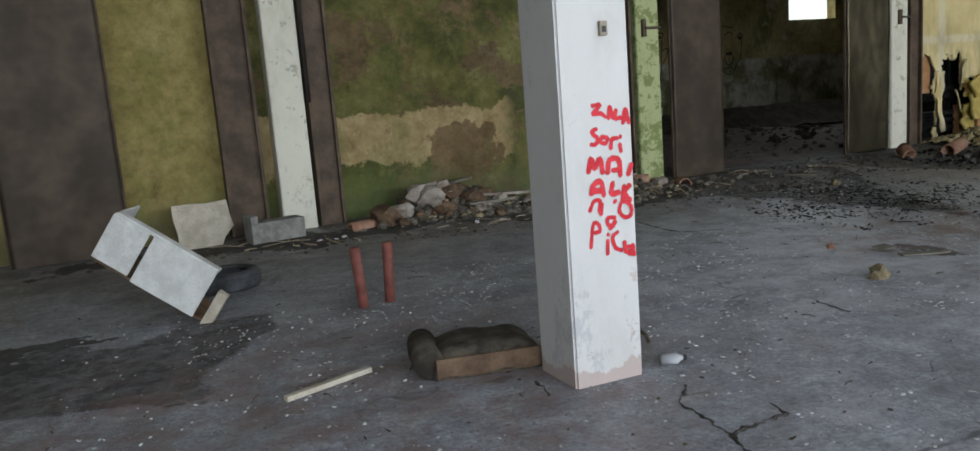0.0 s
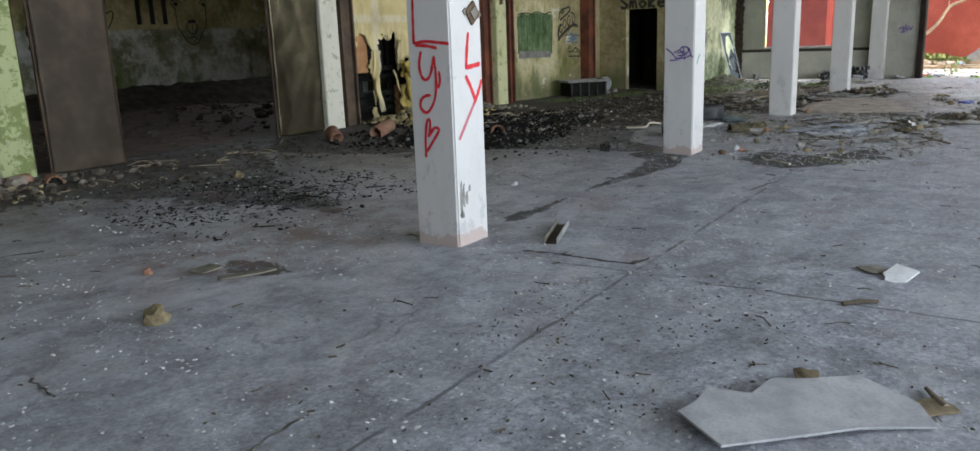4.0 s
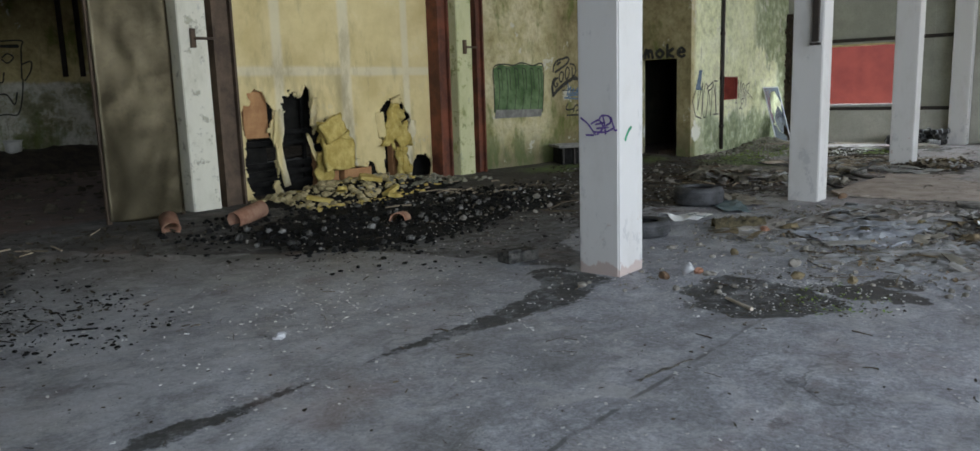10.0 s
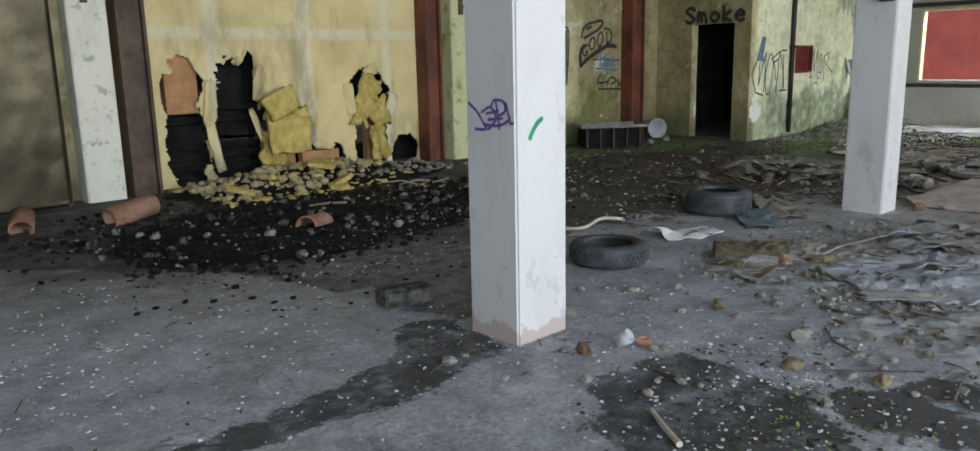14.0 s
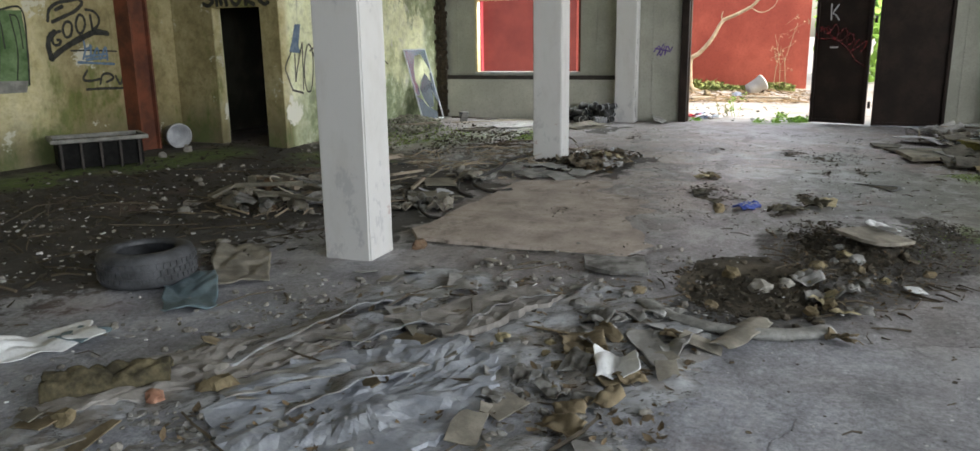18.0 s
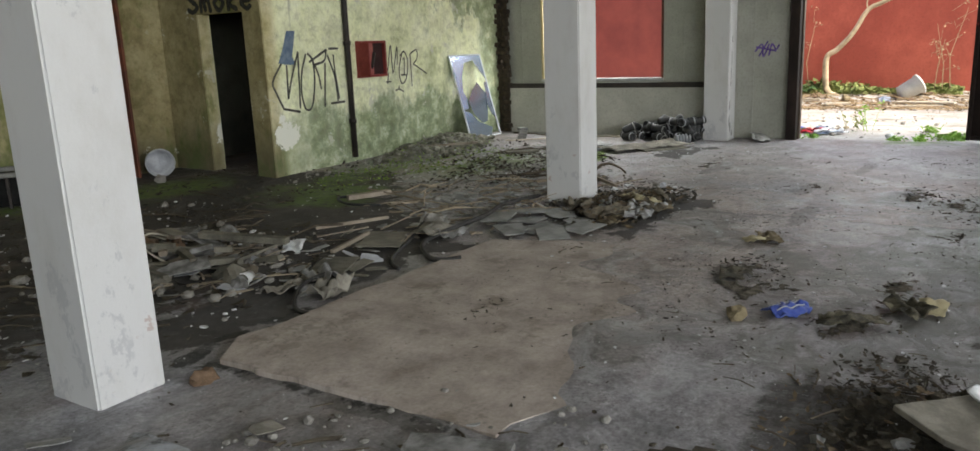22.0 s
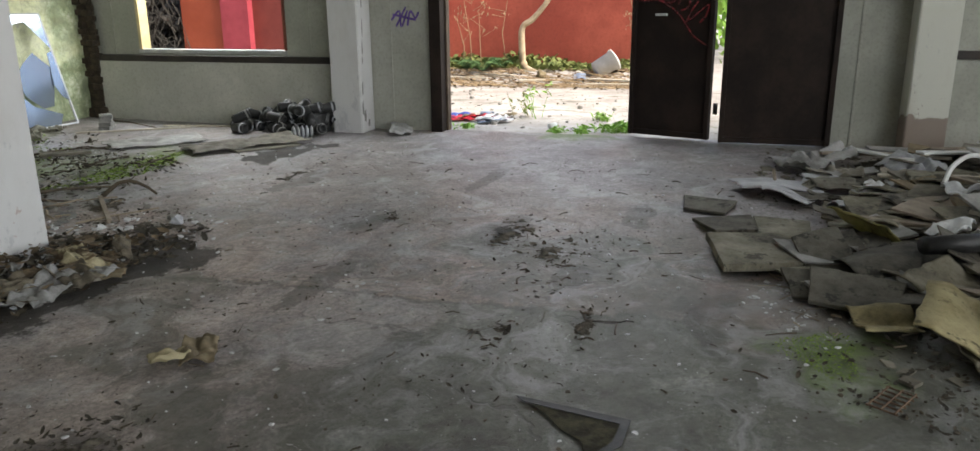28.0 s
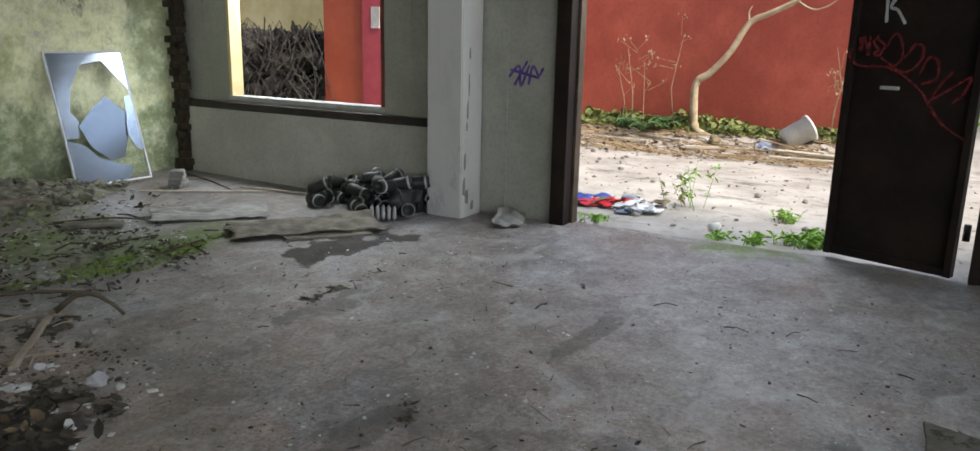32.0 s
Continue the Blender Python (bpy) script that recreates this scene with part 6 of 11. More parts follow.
DARKCRACK = simple("crack_dirt", (0.04, 0.037, 0.032), (0.13, 0.122, 0.11), 14, 0.95, 0.8, local=False, fine=80, spec=0.15)
for n, (points, width) in enumerate((
    (((3.02, 3.52), (2.84, 3.33), (2.83, 3.12), (2.81, 2.94), (2.97, 2.96), (3.16, 2.97), (3.18, 3.13)), 0.026), (((2.81, 2.94), (2.75, 2.8), (2.8, 2.66)), 0.03), (((2.41, 4.0), (2.37, 3.74)), 0.018),
    (((7.64, 3.3), (7.68, 3.01), (7.66, 2.67), (7.68, 2.48), (7.9, 2.42)), 0.035), (((10.45, 2.5), (10.6, 2.48), (10.95, 2.42)), 0.035), (((4.5, 2.68), (4.8, 2.75), (5.08, 2.77)), 0.012),
    (((5.54, 7.5), (5.56, 7.1), (5.6, 6.84), (6.0, 6.63)), 0.03), (((4.64, 4.2), (4.6, 3.98), (4.58, 3.85)), 0.02), (((22.45, 0.18), (22.5, -0.05)), 0.03),
)):
    crack(points, width, "dark dirt-filled crack in the concrete floor", 60 + n)
leaves("leaf_clump", "crumbled leaves and dirt on the floor", DARKLEAF, 130, oval(20.7, 1.7, 0.36, 0.26), 0.005, 0.026, 301, 0.02)
chips("floor_grit", "fine dark grit trodden over the floor", TWIG, 2600, clumpy(18.6, 26.5, -0.8, 4.3), 0.002, 0.009, 302, 0.3, "litter")
chips("concrete_crumbs", "fine pale crumbs on the floor before the gate", CRUMB, 900, clumpy(18.6, 26.5, -0.8, 4.3), 0.002, 0.008, 303, 0.25)
leaves("floor_grit", "curled flakes of dirt on the floor", DARKLEAF, 500, clumpy(19.0, 24.0, -0.4, 3.2), 0.004, 0.016, 304, 0.004, "litter", 24)
chips("floor_grit", "dark grit on the floor before the gate", TWIG, 500, clumpy(19.0, 27.6, -1.0, 4.5), 0.003, 0.014, 44, 0.3, "litter")
leaves("floor_grit", "rotten leaf bits on the floor before the gate", DARKLEAF, 200, clumpy(18.5, 27.0, -0.5, 3.4), 0.005, 0.02, 144)
leaves("moss_tufts", "low green moss tufts", GREEN, 1500, oval(24.9, 5.0, 0.85, 0.22), 0.008, 0.022, 45)
leaves("moss_tufts", "low green moss tufts at the wall foot", GREEN, 1100, oval(24.2, 6.9, 2.0, 0.7), 0.008, 0.03, 46, 0.03)
leaves("moss_tufts", "low green moss tufts beside the boards", GREEN, 900, oval(22.36, -0.86, 0.24, 0.16), 0.003, 0.009, 47)
leaves("moss_tufts", "low green moss tufts on the damp patch", GREEN, 120, oval(12.6, 2.15, 0.5, 0.35), 0.006, 0.018, 48)
stones("wall_foot_rubble", "pale crumbled plaster at the wall foot", STONE, 420, oval(24.6, 7.45, 2.2, 0.45), 0.008, 0.045, 49)


# ---- single things ----
def board(name, x, y, w, d, t, turn, material, label, category="board", tilt=(0, 0), lift=0.0, group="", seed=1):
    """A flat piece of sheet with a broken outline."""
    r = random.Random(seed)
    ring = [(-0.5, -0.5), (-0.15, -0.5), (0.2, -0.5), (0.5, -0.5), (0.5, -0.1), (0.5, 0.15), (0.5, 0.5), (0.1, 0.5), (-0.2, 0.5), (-0.5, 0.5), (-0.5, 0.2), (-0.5, -0.15)]
    torn = r.choice((0, 3, 6, 9, 12, 12))
    poly = []
    for i, (a, b) in enumerate(ring):
        k = r.uniform(0.55, 0.75) if i == torn else r.uniform(0.93, 1.0)
        poly.append((w * (a * k + r.uniform(-0.015, 0.015)), d * (b * k + r.uniform(-0.015, 0.015))))
    return solid(name, Shape().prism(poly, t, Matrix()), material, label, category, group, bevel=min(0.004, t * 0.3), at=pose(x, y, floor_at(x, y) + 0.004 + lift, tilt[0], tilt[1], turn))


def plank(x, y, ln, w, t, turn, material, label, tilt=0.0, lift=0.0, group="planks on the floor"):
    s = Shape().box(-ln / 2, ln / 2, -w / 2, w / 2, 0, t)
    return solid("plank", s, material, label, "plank", group, bevel=0.004, at=pose(x, y, floor_at(x, y) + 0.005 + lift, 0, tilt, turn))


def crumpled(name, x, y, w, d, turn, amp, material, label, category, seed, lift=0.0, res=26, freq=1.0):
    """A creased sheet lying on the floor."""
    def fn(u, v):
        a, b = (u - 0.5) * w, (v - 0.5) * d
        edge = 1 + 0.16 * lump(u * 4, v * 4, 1.0, seed)
        h = abs(lump(a * 1.7 * freq, b * 4.2 * freq, 1.0, seed)) * 0.8 + abs(lump(a * 7 * freq, b * 9 * freq, 1.0, seed + 2)) * 0.35
        q = Vector((a * edge, b * edge, 0))
        q.rotate(Euler((0, 0, radians(turn))))
        return (q.x, q.y, amp * h + floor_at(x + q.x, y + q.y) - floor_at(x, y))

    s = Shape().sheet(fn, res, res, 0.004)
    return solid(name, s, material, label, category, at=pose(x, y, floor_at(x, y) + 0.006 + lift), smooth=True)


def lump_stone(x, y, size, material, label, seed, squash=0.75):
    b = bmesh.new()
    bmesh.ops.create_icosphere(b, subdivisions=2, radius=1.0)
    for v in b.verts:
        k = 1 + 0.45 * noise.noise(v.co * 1.5 + Vector((seed, 0, 0))) + 0.3 * noise.noise(v.co * 3.5 + Vector((0, seed, 0)))
        v.co = Vector((v.co.x * size * k, v.co.y * size * 0.75 * k, v.co.z * size * squash * k))
    me = bpy.data.meshes.new("stone")
    b.to_mesh(me)
    b.free()
    me.materials.append(material)
    ob = new("stone", me)
    ob.matrix_basis = pose(x, y, floor_at(x, y) + size * squash * 0.6, 0, 0, seed * 47)
    return tagged(ob, label, "stone", "single stones on the floor")


def tyre(x, y, z, r, width, label, tilt=(0, 0), turn=0.0):
    ob = thing("tyre", label, "tyre", "old tyres")
    ob.matrix_basis = pose(x, y, z, tilt[0], tilt[1], turn)
    ri = r * 0.6
    prof = [(ri, 0.12 * width), (ri + 0.02, 0.02 * width), (r * 0.8, 0.0), (r * 0.95, 0.06 * width), (r, 0.2 * width), (r, 0.8 * width), (r * 0.95, 0.94 * width), (r * 0.8, width), (ri + 0.02, 0.98 * width), (ri, 0.88 * width), (ri + 0.03, 0.84 * width), (r * 0.9, 0.78 * width), (r * 0.9, 0.22 * width), (ri + 0.03, 0.16 * width), (ri, 0.12 * width)]
    part("carcass", Shape().lathe(prof, Matrix(), 40), RUBBER, ob, smooth=True)
    tread = Shape()
    for i in range(44):
        for zz in (0.3, 0.5, 0.7):
            tread.box(r - 0.006, r + 0.006, -0.016, 0.016, (zz - 0.07) * width, (zz + 0.07) * width, pose(0, 0, 0, 0, 0, i * 360 / 44 + (4 if zz == 0.5 else 0)))
    part("tread", tread, RUBBER, ob)
    return ob


tyre(14.16, 4.55, ground(14.16, 4.55) + 0.004, 0.29, 0.16, "worn black tyre lying flat on the floor")
tyre(16.42, 4.98, ground(16.42, 4.98) + 0.004, 0.31, 0.23, "wide dusty grey tyre lying flat on the floor")
tyre(1.25, 7.5, ground(1.25, 7.5) + 0.004, 0.27, 0.17, "small black tyre lying flat beside the broken cabinet")

# first bay
cab = thing("broken_cabinet", "overturned broken white cabinet with split panels", "cabinet", at=(0.7, 7.05, -0.06), turn=-24)
m = pose(0, 0, 0.4, 0, 36, 0)
part("front_panel", Shape().box(-0.42, -0.12, -0.31, -0.29, -0.02, 0.36, m), WHITE, cab, bevel=0.008)
part("door_panel", Shape().box(-0.09, 0.44, -0.3, -0.28, -0.05, 0.36, m), WHITE, cab, "split white panel", bevel=0.008)
part("side_panel", Shape().box(-0.42, -0.4, -0.28, 0.12, -0.02, 0.36, m), WHITE, cab, bevel=0.006)
part("bottom_panel", Shape().box(-0.4, 0.5, -0.28, 0.12, -0.05, -0.03, m), RUSTY, cab, "rusty brown underside", bevel=0.004)
part("top_rail", Shape().box(-0.4, 0.44, -0.28, -0.2, 0.34, 0.37, m), WHITE, cab, bevel=0.006)
part("loose_strip", Shape().box(0.52, 0.6, -0.34, -0.28, -0.2, 0.25, m), PALEWOOD, cab, bevel=0.004)
board("leaning_board", 1.25, 9.4, 0.62, 0.55, 0.03, 8, PALEWOOD, "cream board leaning on the wall, rusty below", tilt=(62, 0), lift=0.2, seed=3)
blk = Shape().box(-0.3, 0.3, -0.12, 0.12, 0, 0.22).box(-0.3, -0.22, -0.12, 0.12, 0.22, 0.3)
solid("concrete_block", blk, CONCRETE, "grey hollow concrete block by the wall post", "block", bevel=0.008, at=pose(1.95, 9.15, ground(1.95, 9.15), 0, 0, 12))
pp = thing("pipe_stubs", "pair of rusty red pipe stubs rising from the floor", "pipe")
for x, y, dx in ((2.08, 6.16, -0.03), (2.3, 6.2, 0.02)):
    part("pipe_stub", Shape().tube([(x, y, -0.02), (x + dx * 0.5, y, 0.25), (x + dx, y, 0.47)], 0.04, 14), REDPIPE, pp, smooth=True)
sack = thing("metal_box", "dark dented rusty box lying beside the column", "box", at=(2.32, 4.5, 0.0), turn=-12)


def sackfn(u, v):
    a, b = (u - 0.5) * 0.62, (v - 0.5) * 0.5
    return (a, b, 0.16 * (1 - (2 * u - 1) ** 4 * 0.5) * (1 - (2 * v - 1) ** 6) + 0.02 * lump(u * 4, v * 4, 1.0, 3.0))


DARKBAG = simple("dark_rotten_canvas", (0.03, 0.025, 0.019), (0.105, 0.086, 0.064), 8, 0.9, 0.6)
part("lid", Shape().sheet(sackfn, 16, 14, 0.01), DARKBAG, sack, smooth=True)
part("front", Shape().box(-0.3, 0.3, -0.25, -0.235, 0.0, 0.12), RUSTY, sack, bevel=0.006)
part("end_roll", Shape().tube([(-0.33, -0.22, 0.09), (-0.34, 0, 0.1), (-0.32, 0.22, 0.09)], 0.085, 14), DARKBAG, sack, "dark crumpled end", smooth=True)
plank(1.45, 4.62, 0.55, 0.045, 0.03, 20, PALEWOOD, "short pale lath on the floor")
bot = thing("bottle", "small white plastic bottle lying on the floor", "bottle", at=(3.15, 3.8, ground(3.15, 3.8) + 0.032), turn=70)
part("body", Shape().lathe([(0.0, -0.06), (0.03, -0.06), (0.032, 0.03), (0.014, 0.05), (0.014, 0.06)], pose(0, 0, 0, 90, 0, 0), 16), PALESHEET, bot, smooth=True)
part("cap", Shape().lathe([(0.016, 0.06), (0.016, 0.08), (0.0, 0.08)], pose(0, 0, 0, 90, 0, 0), 12), BLACK, bot, smooth=True)
twig1 = Shape().tube([(3.22, 4.1, 0.02), (3.26, 4.2, 0.05), (3.3, 4.32, 0.03)], 0.012, 6)
solid("stick", twig1, TWIG, "short black stick on the floor", "stick")
lump_stone(5.42, 4.36, 0.085, OCHRE, "ochre stone on the dusty floor", 1.0)
board("scrap_board", 6.3, 4.65, 0.4, 0.09, 0.012, -28, BOARD, "dark scrap of board on the floor", seed=4)
board("scrap_board", 6.2, 4.95, 0.22, 0.12, 0.012, 14, BOARD, "dark scrap of board on the floor", tilt=(6, 4), lift=0.02, seed=5)
lump_stone(5.98, 5.3, 0.04, CLAY, "orange brick crumb on the floor", 2.0)
lump_stone(8.75, 7.75, 0.07, OCHRE, "yellowish stone in the black ash", 3.0)
sheet_ = [(-0.25, 0.36), (-0.4, 0.14), (0.0, -0.26), (0.16, -0.5), (0.32, -0.42), (0.45, -0.18), (0.3, 0.0), (0.22, 0.13), (0.05, 0.16), (0.0, 0.33), (-0.12, 0.33)]
solid("plaster_sheet", Shape().prism(sheet_, 0.012, Matrix()), PALESHEET, "large broken piece of grey-white sheet", "sheet", bevel=0.003, at=pose(5.98, 1.07, ground(5.98, 1.07) + 0.03, 3.0, -2.0, 0))
board("paper_scrap", 6.28, 0.66, 0.3, 0.12, 0.01, -50, CARDBOARD, "brown wet flap beside the broken sheet", category="paper", tilt=(4, -3), seed=9)
crumpled("rag", 6.35, 1.08, 0.16, 0.1, 20, 0.05, CARDBOARD, "mossy brown rag behind the broken sheet", "rag", 27.0, 0.0, 14, 2.0)
board("paper_scrap", 8.12, 0.95, 0.24, 0.15, 0.008, -20, BAG, "folded white scrap on the floor", category="paper", tilt=(8, -10), lift=0.01, seed=11)
board("paper_scrap", 8.2, 1.1, 0.16, 0.14, 0.01, 40, CLOTH, "grey-brown scrap on the floor", category="paper", seed=12)
for x, y, ln, a, mt, lab in ((7.5, 1.06, 0.2, -52, TWIG, "short black stick on the floor"), (6.42, 0.6, 0.17, 30, WOOD, "short grey stick on the floor"), (12.12, 2.65, 0.32, 55, PALEWOOD, "white stick on the damp patch")):
    s = Shape().tube([(-ln / 2, 0, 0), (0, 0.008, 0.004), (ln / 2, 0, 0)], 0.014, 8, 0.01)
    solid("stick", s, mt, lab, "stick", "single sticks", at=pose(x, y, ground(x, y) + 0.014, 0, 0, a))
iron = thing("channel_iron", "short open steel channel lying on the floor", "channel iron", at=(8.17, 3.32, ground(8.17, 3.32)), turn=20)
part("web", Shape().box(-0.3, 0.3, -0.045, 0.045, 0.002, 0.008), DARKIRON, iron)
part("flange", Shape().box(-0.3, 0.3, -0.05, -0.042, 0.0, 0.05), SLATE, iron, "pale scraped flange", bevel=0.002)
part("flange", Shape().box(-0.3, 0.3, 0.042, 0.05, 0.0, 0.05), BOARD, iron, bevel=0.002)
PLASTERLUMP = simple("pinkish_plaster_lump", (0.22, 0.18, 0.15), (0.42, 0.37, 0.32), 6, 0.9, 0.6)
r = random.Random(31)
for n, (cx, cy, rx, ry, q0, q1) in enumerate([(3.9, 9.2, 0.6, 0.22, 0.12, 0.24)] * 11 + [(4.6, 9.15, 0.6, 0.25, 0.06, 0.12)] * 8 + [(6.6, 9.1, 0.7, 0.3, 0.05, 0.11)] * 8):
    x, y = oval(cx, cy, rx, ry)(r)
    lump_stone(x, y, r.uniform(q0, q1), PLASTERLUMP if n % 3 else RUSTY, "broken pinkish lump of plaster on the rubble" if n % 3 else "broken brown lump of brick on the rubble", 510.0 + n, 0.6)
for n, (x, y, ln, a) in enumerate(((4.7, 9.2, 0.9, 6), (4.5, 9.05, 0.7, 14), (4.9, 9.3, 0.6, -8), (4.2, 9.4, 0.5, 24))):
    plank(x, y, ln, 0.1, 0.03, a, BOARD if n % 2 else PLASTERLUMP, "broken lath board on the rubble", 4 - 2 * n, 0.03 + 0.02 * n, "boards of the wall rubble")
# clay tiles at the green post
for x, y, a in ((7.05, 9.2, 20), (7.35, 9.05, 70), (6.7, 9.15, -30), (2.9, 9.1, 10)):
    s = Shape().sheet(lambda u, v: ((u - 0.5) * 0.3, 0.08 * math.cos(math.pi * v), 0.08 * math.sin(math.pi * v)), 6, 10, 0.012)
    solid("clay_tile", s, CLAY, "broken red clay tile on the rubble", "tile", "broken clay tiles", at=pose(x, y, floor_at(x, y), 8, 0, a), smooth=True)

HEAPGREY = simple("ash_dusted_stone", (0.05, 0.05, 0.05), (0.27, 0.268, 0.258), 12, 0.9, 0.6)
SOOTSTONE = simple("sooty_stone", (0.02, 0.02, 0.02), (0.12, 0.115, 0.105), 12, 0.9, 0.6)
# burnt heap: clay pipes, foam and stones
for x, y, ln, a, t in ((12.08, 8.5, 0.46, 12, 10), (11.2, 8.65, 0.2, 70, 30)):
    s = Shape().lathe([(0.1, -ln / 2), (0.1, ln / 2), (0.085, ln / 2), (0.085, -ln / 2), (0.1, -ln / 2)], pose(0, 0, 0, 0, 90 - t, 0), 22)
    solid("clay_pipe", s, CLAY, "broken orange clay pipe on the ash heap", "pipe", "broken clay pipes", at=pose(x, y, floor_at(x, y) + 0.09, 0, 0, a), smooth=True)
for n, (x, y, w, d, a) in enumerate(((13.75, 8.85, 0.44, 0.12, 55), (14.5, 9.1, 0.4, 0.32, 50), (14.45, 8.6, 0.36, 0.14, 15), (14.25, 8.35, 0.24, 0.12, 30), (13.3, 8.75, 0.34, 0.1, -50))):
    board("insulation_slab", x, y, w, d, 0.05, a, FOAM, "yellow slab of insulation foam on the heap", category="insulation", tilt=(12 * math.sin(n * 2.3), 14 * math.cos(n * 1.7)), lift=0.03, group="foam slabs on the heap", seed=20 + n)
for n, (x, y, q) in enumerate(((11.5, 7.8, 0.1), (12.1, 7.4, 0.07), (13.0, 6.9, 0.07), (13.6, 7.2, 0.08), (14.2, 6.8, 0.06), (12.6, 8.0, 0.06), (14.9, 7.5, 0.08), (11.8, 7.2, 0.05), (15.3, 6.9, 0.07))):
    lump_stone(x, y, q * 0.62, SOOTSTONE, "sooty grey stone on the ash heap", 5.0 + n)
r = random.Random(88)
for n in range(70):
    x, y = oval(*((13.0, 7.3, 1.8, 0.9) if n % 2 else (14.6, 7.6, 1.8, 1.0)))(r)
    lump_stone(x, y, r.uniform(0.018, 0.05), r.choice((HEAPGREY, SOOTSTONE, HEAPGREY)), "ash-dusted grey stone on the burnt heap", 130.0 + n, 0.7)
for x, y, ln, a, t in ((13.2, 7.15, 0.42, 38, 12),):
    halfpipe = Shape().sheet(lambda u, v: ((u - 0.5) * 0.44, 0.09 * math.cos(math.pi * v), 0.09 * math.sin(math.pi * v)), 8, 12, 0.014)
    solid("clay_pipe", halfpipe, CLAY, "half of an orange clay pipe on the ash heap", "pipe", "broken clay pipes", at=pose(x, y, floor_at(x, y) + 0.02, 0, 6, a), smooth=True)
solid("concrete_block", Shape().box(-0.17, 0.17, -0.09, 0.09, 0, 0.1).box(-0.17, -0.02, -0.09, -0.04, 0.1, 0.125), SOOTSTONE, "sooty concrete block by the column", "block", bevel=0.01, at=pose(12.47, 4.86, ground(12.47, 4.86), 0, 0, -14))
lump_stone(9.8, 4.72, 0.038, PALESHEET, "small white stone on the dusty floor", 7.7)
for n, (x, y, q, mt, lab) in enumerate(((12.87, 3.3, 0.045, CLAY, "orange brick stone by the column"), (13.7, 3.35, 0.05, OCHRE, "yellow ochre stone on the floor"), (12.55, 3.45, 0.05, RUSTY, "brown stone at the column foot"), (13.1, 2.58, 0.05, OCHRE, "mossy ochre stone on the floor"), (13.2, 2.2, 0.045, OCHRE, "mossy ochre stone on the floor"), (14.65, 3.75, 0.06, OCHRE, "ochre stone among scraps"), (14.95, 3.55, 0.05, CLAY, "orange stone among scraps"), (13.5, 2.75, 0.055, STONE, "grey stone on the floor"))):
    lump_stone(x, y, q, mt, lab, 11.0 + n)
cup = Shape().lathe([(0.0, 0.0), (0.032, 0.0), (0.04, 0.09), (0.036, 0.09), (0.03, 0.006)], pose(0, 0, 0, 55, 0, 20), 16)
solid("plastic_cup", cup, PALESHEET, "crushed white plastic cup on the floor", "cup", at=pose(12.74, 3.38, 0.03), smooth=True)
crumpled("plastic_bag", 15.3, 4.62, 0.5, 0.34, -30, 0.1, BAG, "crumpled white and blue plastic bag on the floor", "plastic bag", 3.0)
crumpled("plastic_bag", 15.42, 4.5, 0.24, 0.2, 10, 0.09, CYAN, "crumpled pale blue plastic bag on the floor", "plastic bag", 4.0, 0.01)
crumpled("cloth", 16.25, 4.48, 0.7, 0.32, 40, 0.08, CYAN, "teal-grey cloth lying by the tyre", "cloth", 5.0)
crumpled("cloth", 16.9, 4.6, 1.0, 0.4, 35, 0.09, CLOTH, "grey-brown cloth trodden into the floor", "cloth", 6.0)

# trough, bucket and basket by the doorway
tr = thing("trough", "dark ribbed trough with a pale rim against the wall", "trough", at=(20.0, 9.15, ground(20.0, 9.15)), turn=-36)
part("rim", Shape().box(-0.55, 0.55, -0.32, -0.27, 0.33, 0.38).box(-0.55, 0.55, 0.27, 0.32, 0.33, 0.38).box(-0.55, -0.5, -0.27, 0.27, 0.33, 0.38).box(0.5, 0.55, -0.27, 0.27, 0.33, 0.38), CONCRETE, tr, "stone-grey dusty rim", bevel=0.01)
part("body", Shape().box(-0.48, 0.48, -0.25, -0.22, 0.02, 0.33).box(-0.48, 0.48, 0.22, 0.25, 0.02, 0.33).box(-0.48, -0.45, -0.22, 0.22, 0.02, 0.33).box(0.45, 0.48, -0.22, 0.22, 0.02, 0.33).box(-0.45, 0.45, -0.22, 0.22, 0.02, 0.05), CHAR, tr, bevel=0.006)
for i in range(5):
    part("rib", Shape().box(-0.46 + 0.22 * i, -0.43 + 0.22 * i, -0.29, -0.25, 0.0, 0.33), DARKIRON, tr, bevel=0.004)
bk = thing("bucket", "dirty white bucket lying on its side by the doorway", "bucket", at=(21.8, 9.55, ground(21.8, 9.55) + 0.17), turn=150)
mm = pose(0, 0, 0, 90, 0, 0)
part("body", Shape().lathe([(0.0, 0.16), (0.135, 0.16), (0.17, -0.16), (0.175, -0.17), (0.165, -0.17), (0.13, 0.145), (0.0, 0.145)], mm, 26), PALESHEET, bk, smooth=True)
part("rim", Shape().lathe([(0.17, -0.15), (0.183, -0.15), (0.183, -0.175), (0.17, -0.175)], mm, 26), PALESHEET, bk, smooth=True)
lump_stone(21.4, 9.0, 0.08, STONE, "pale rounded stone beside the bucket", 31.0)
lump_stone(20.8, 8.9, 0.07, STONE, "grey stone beside the trough", 32.0)

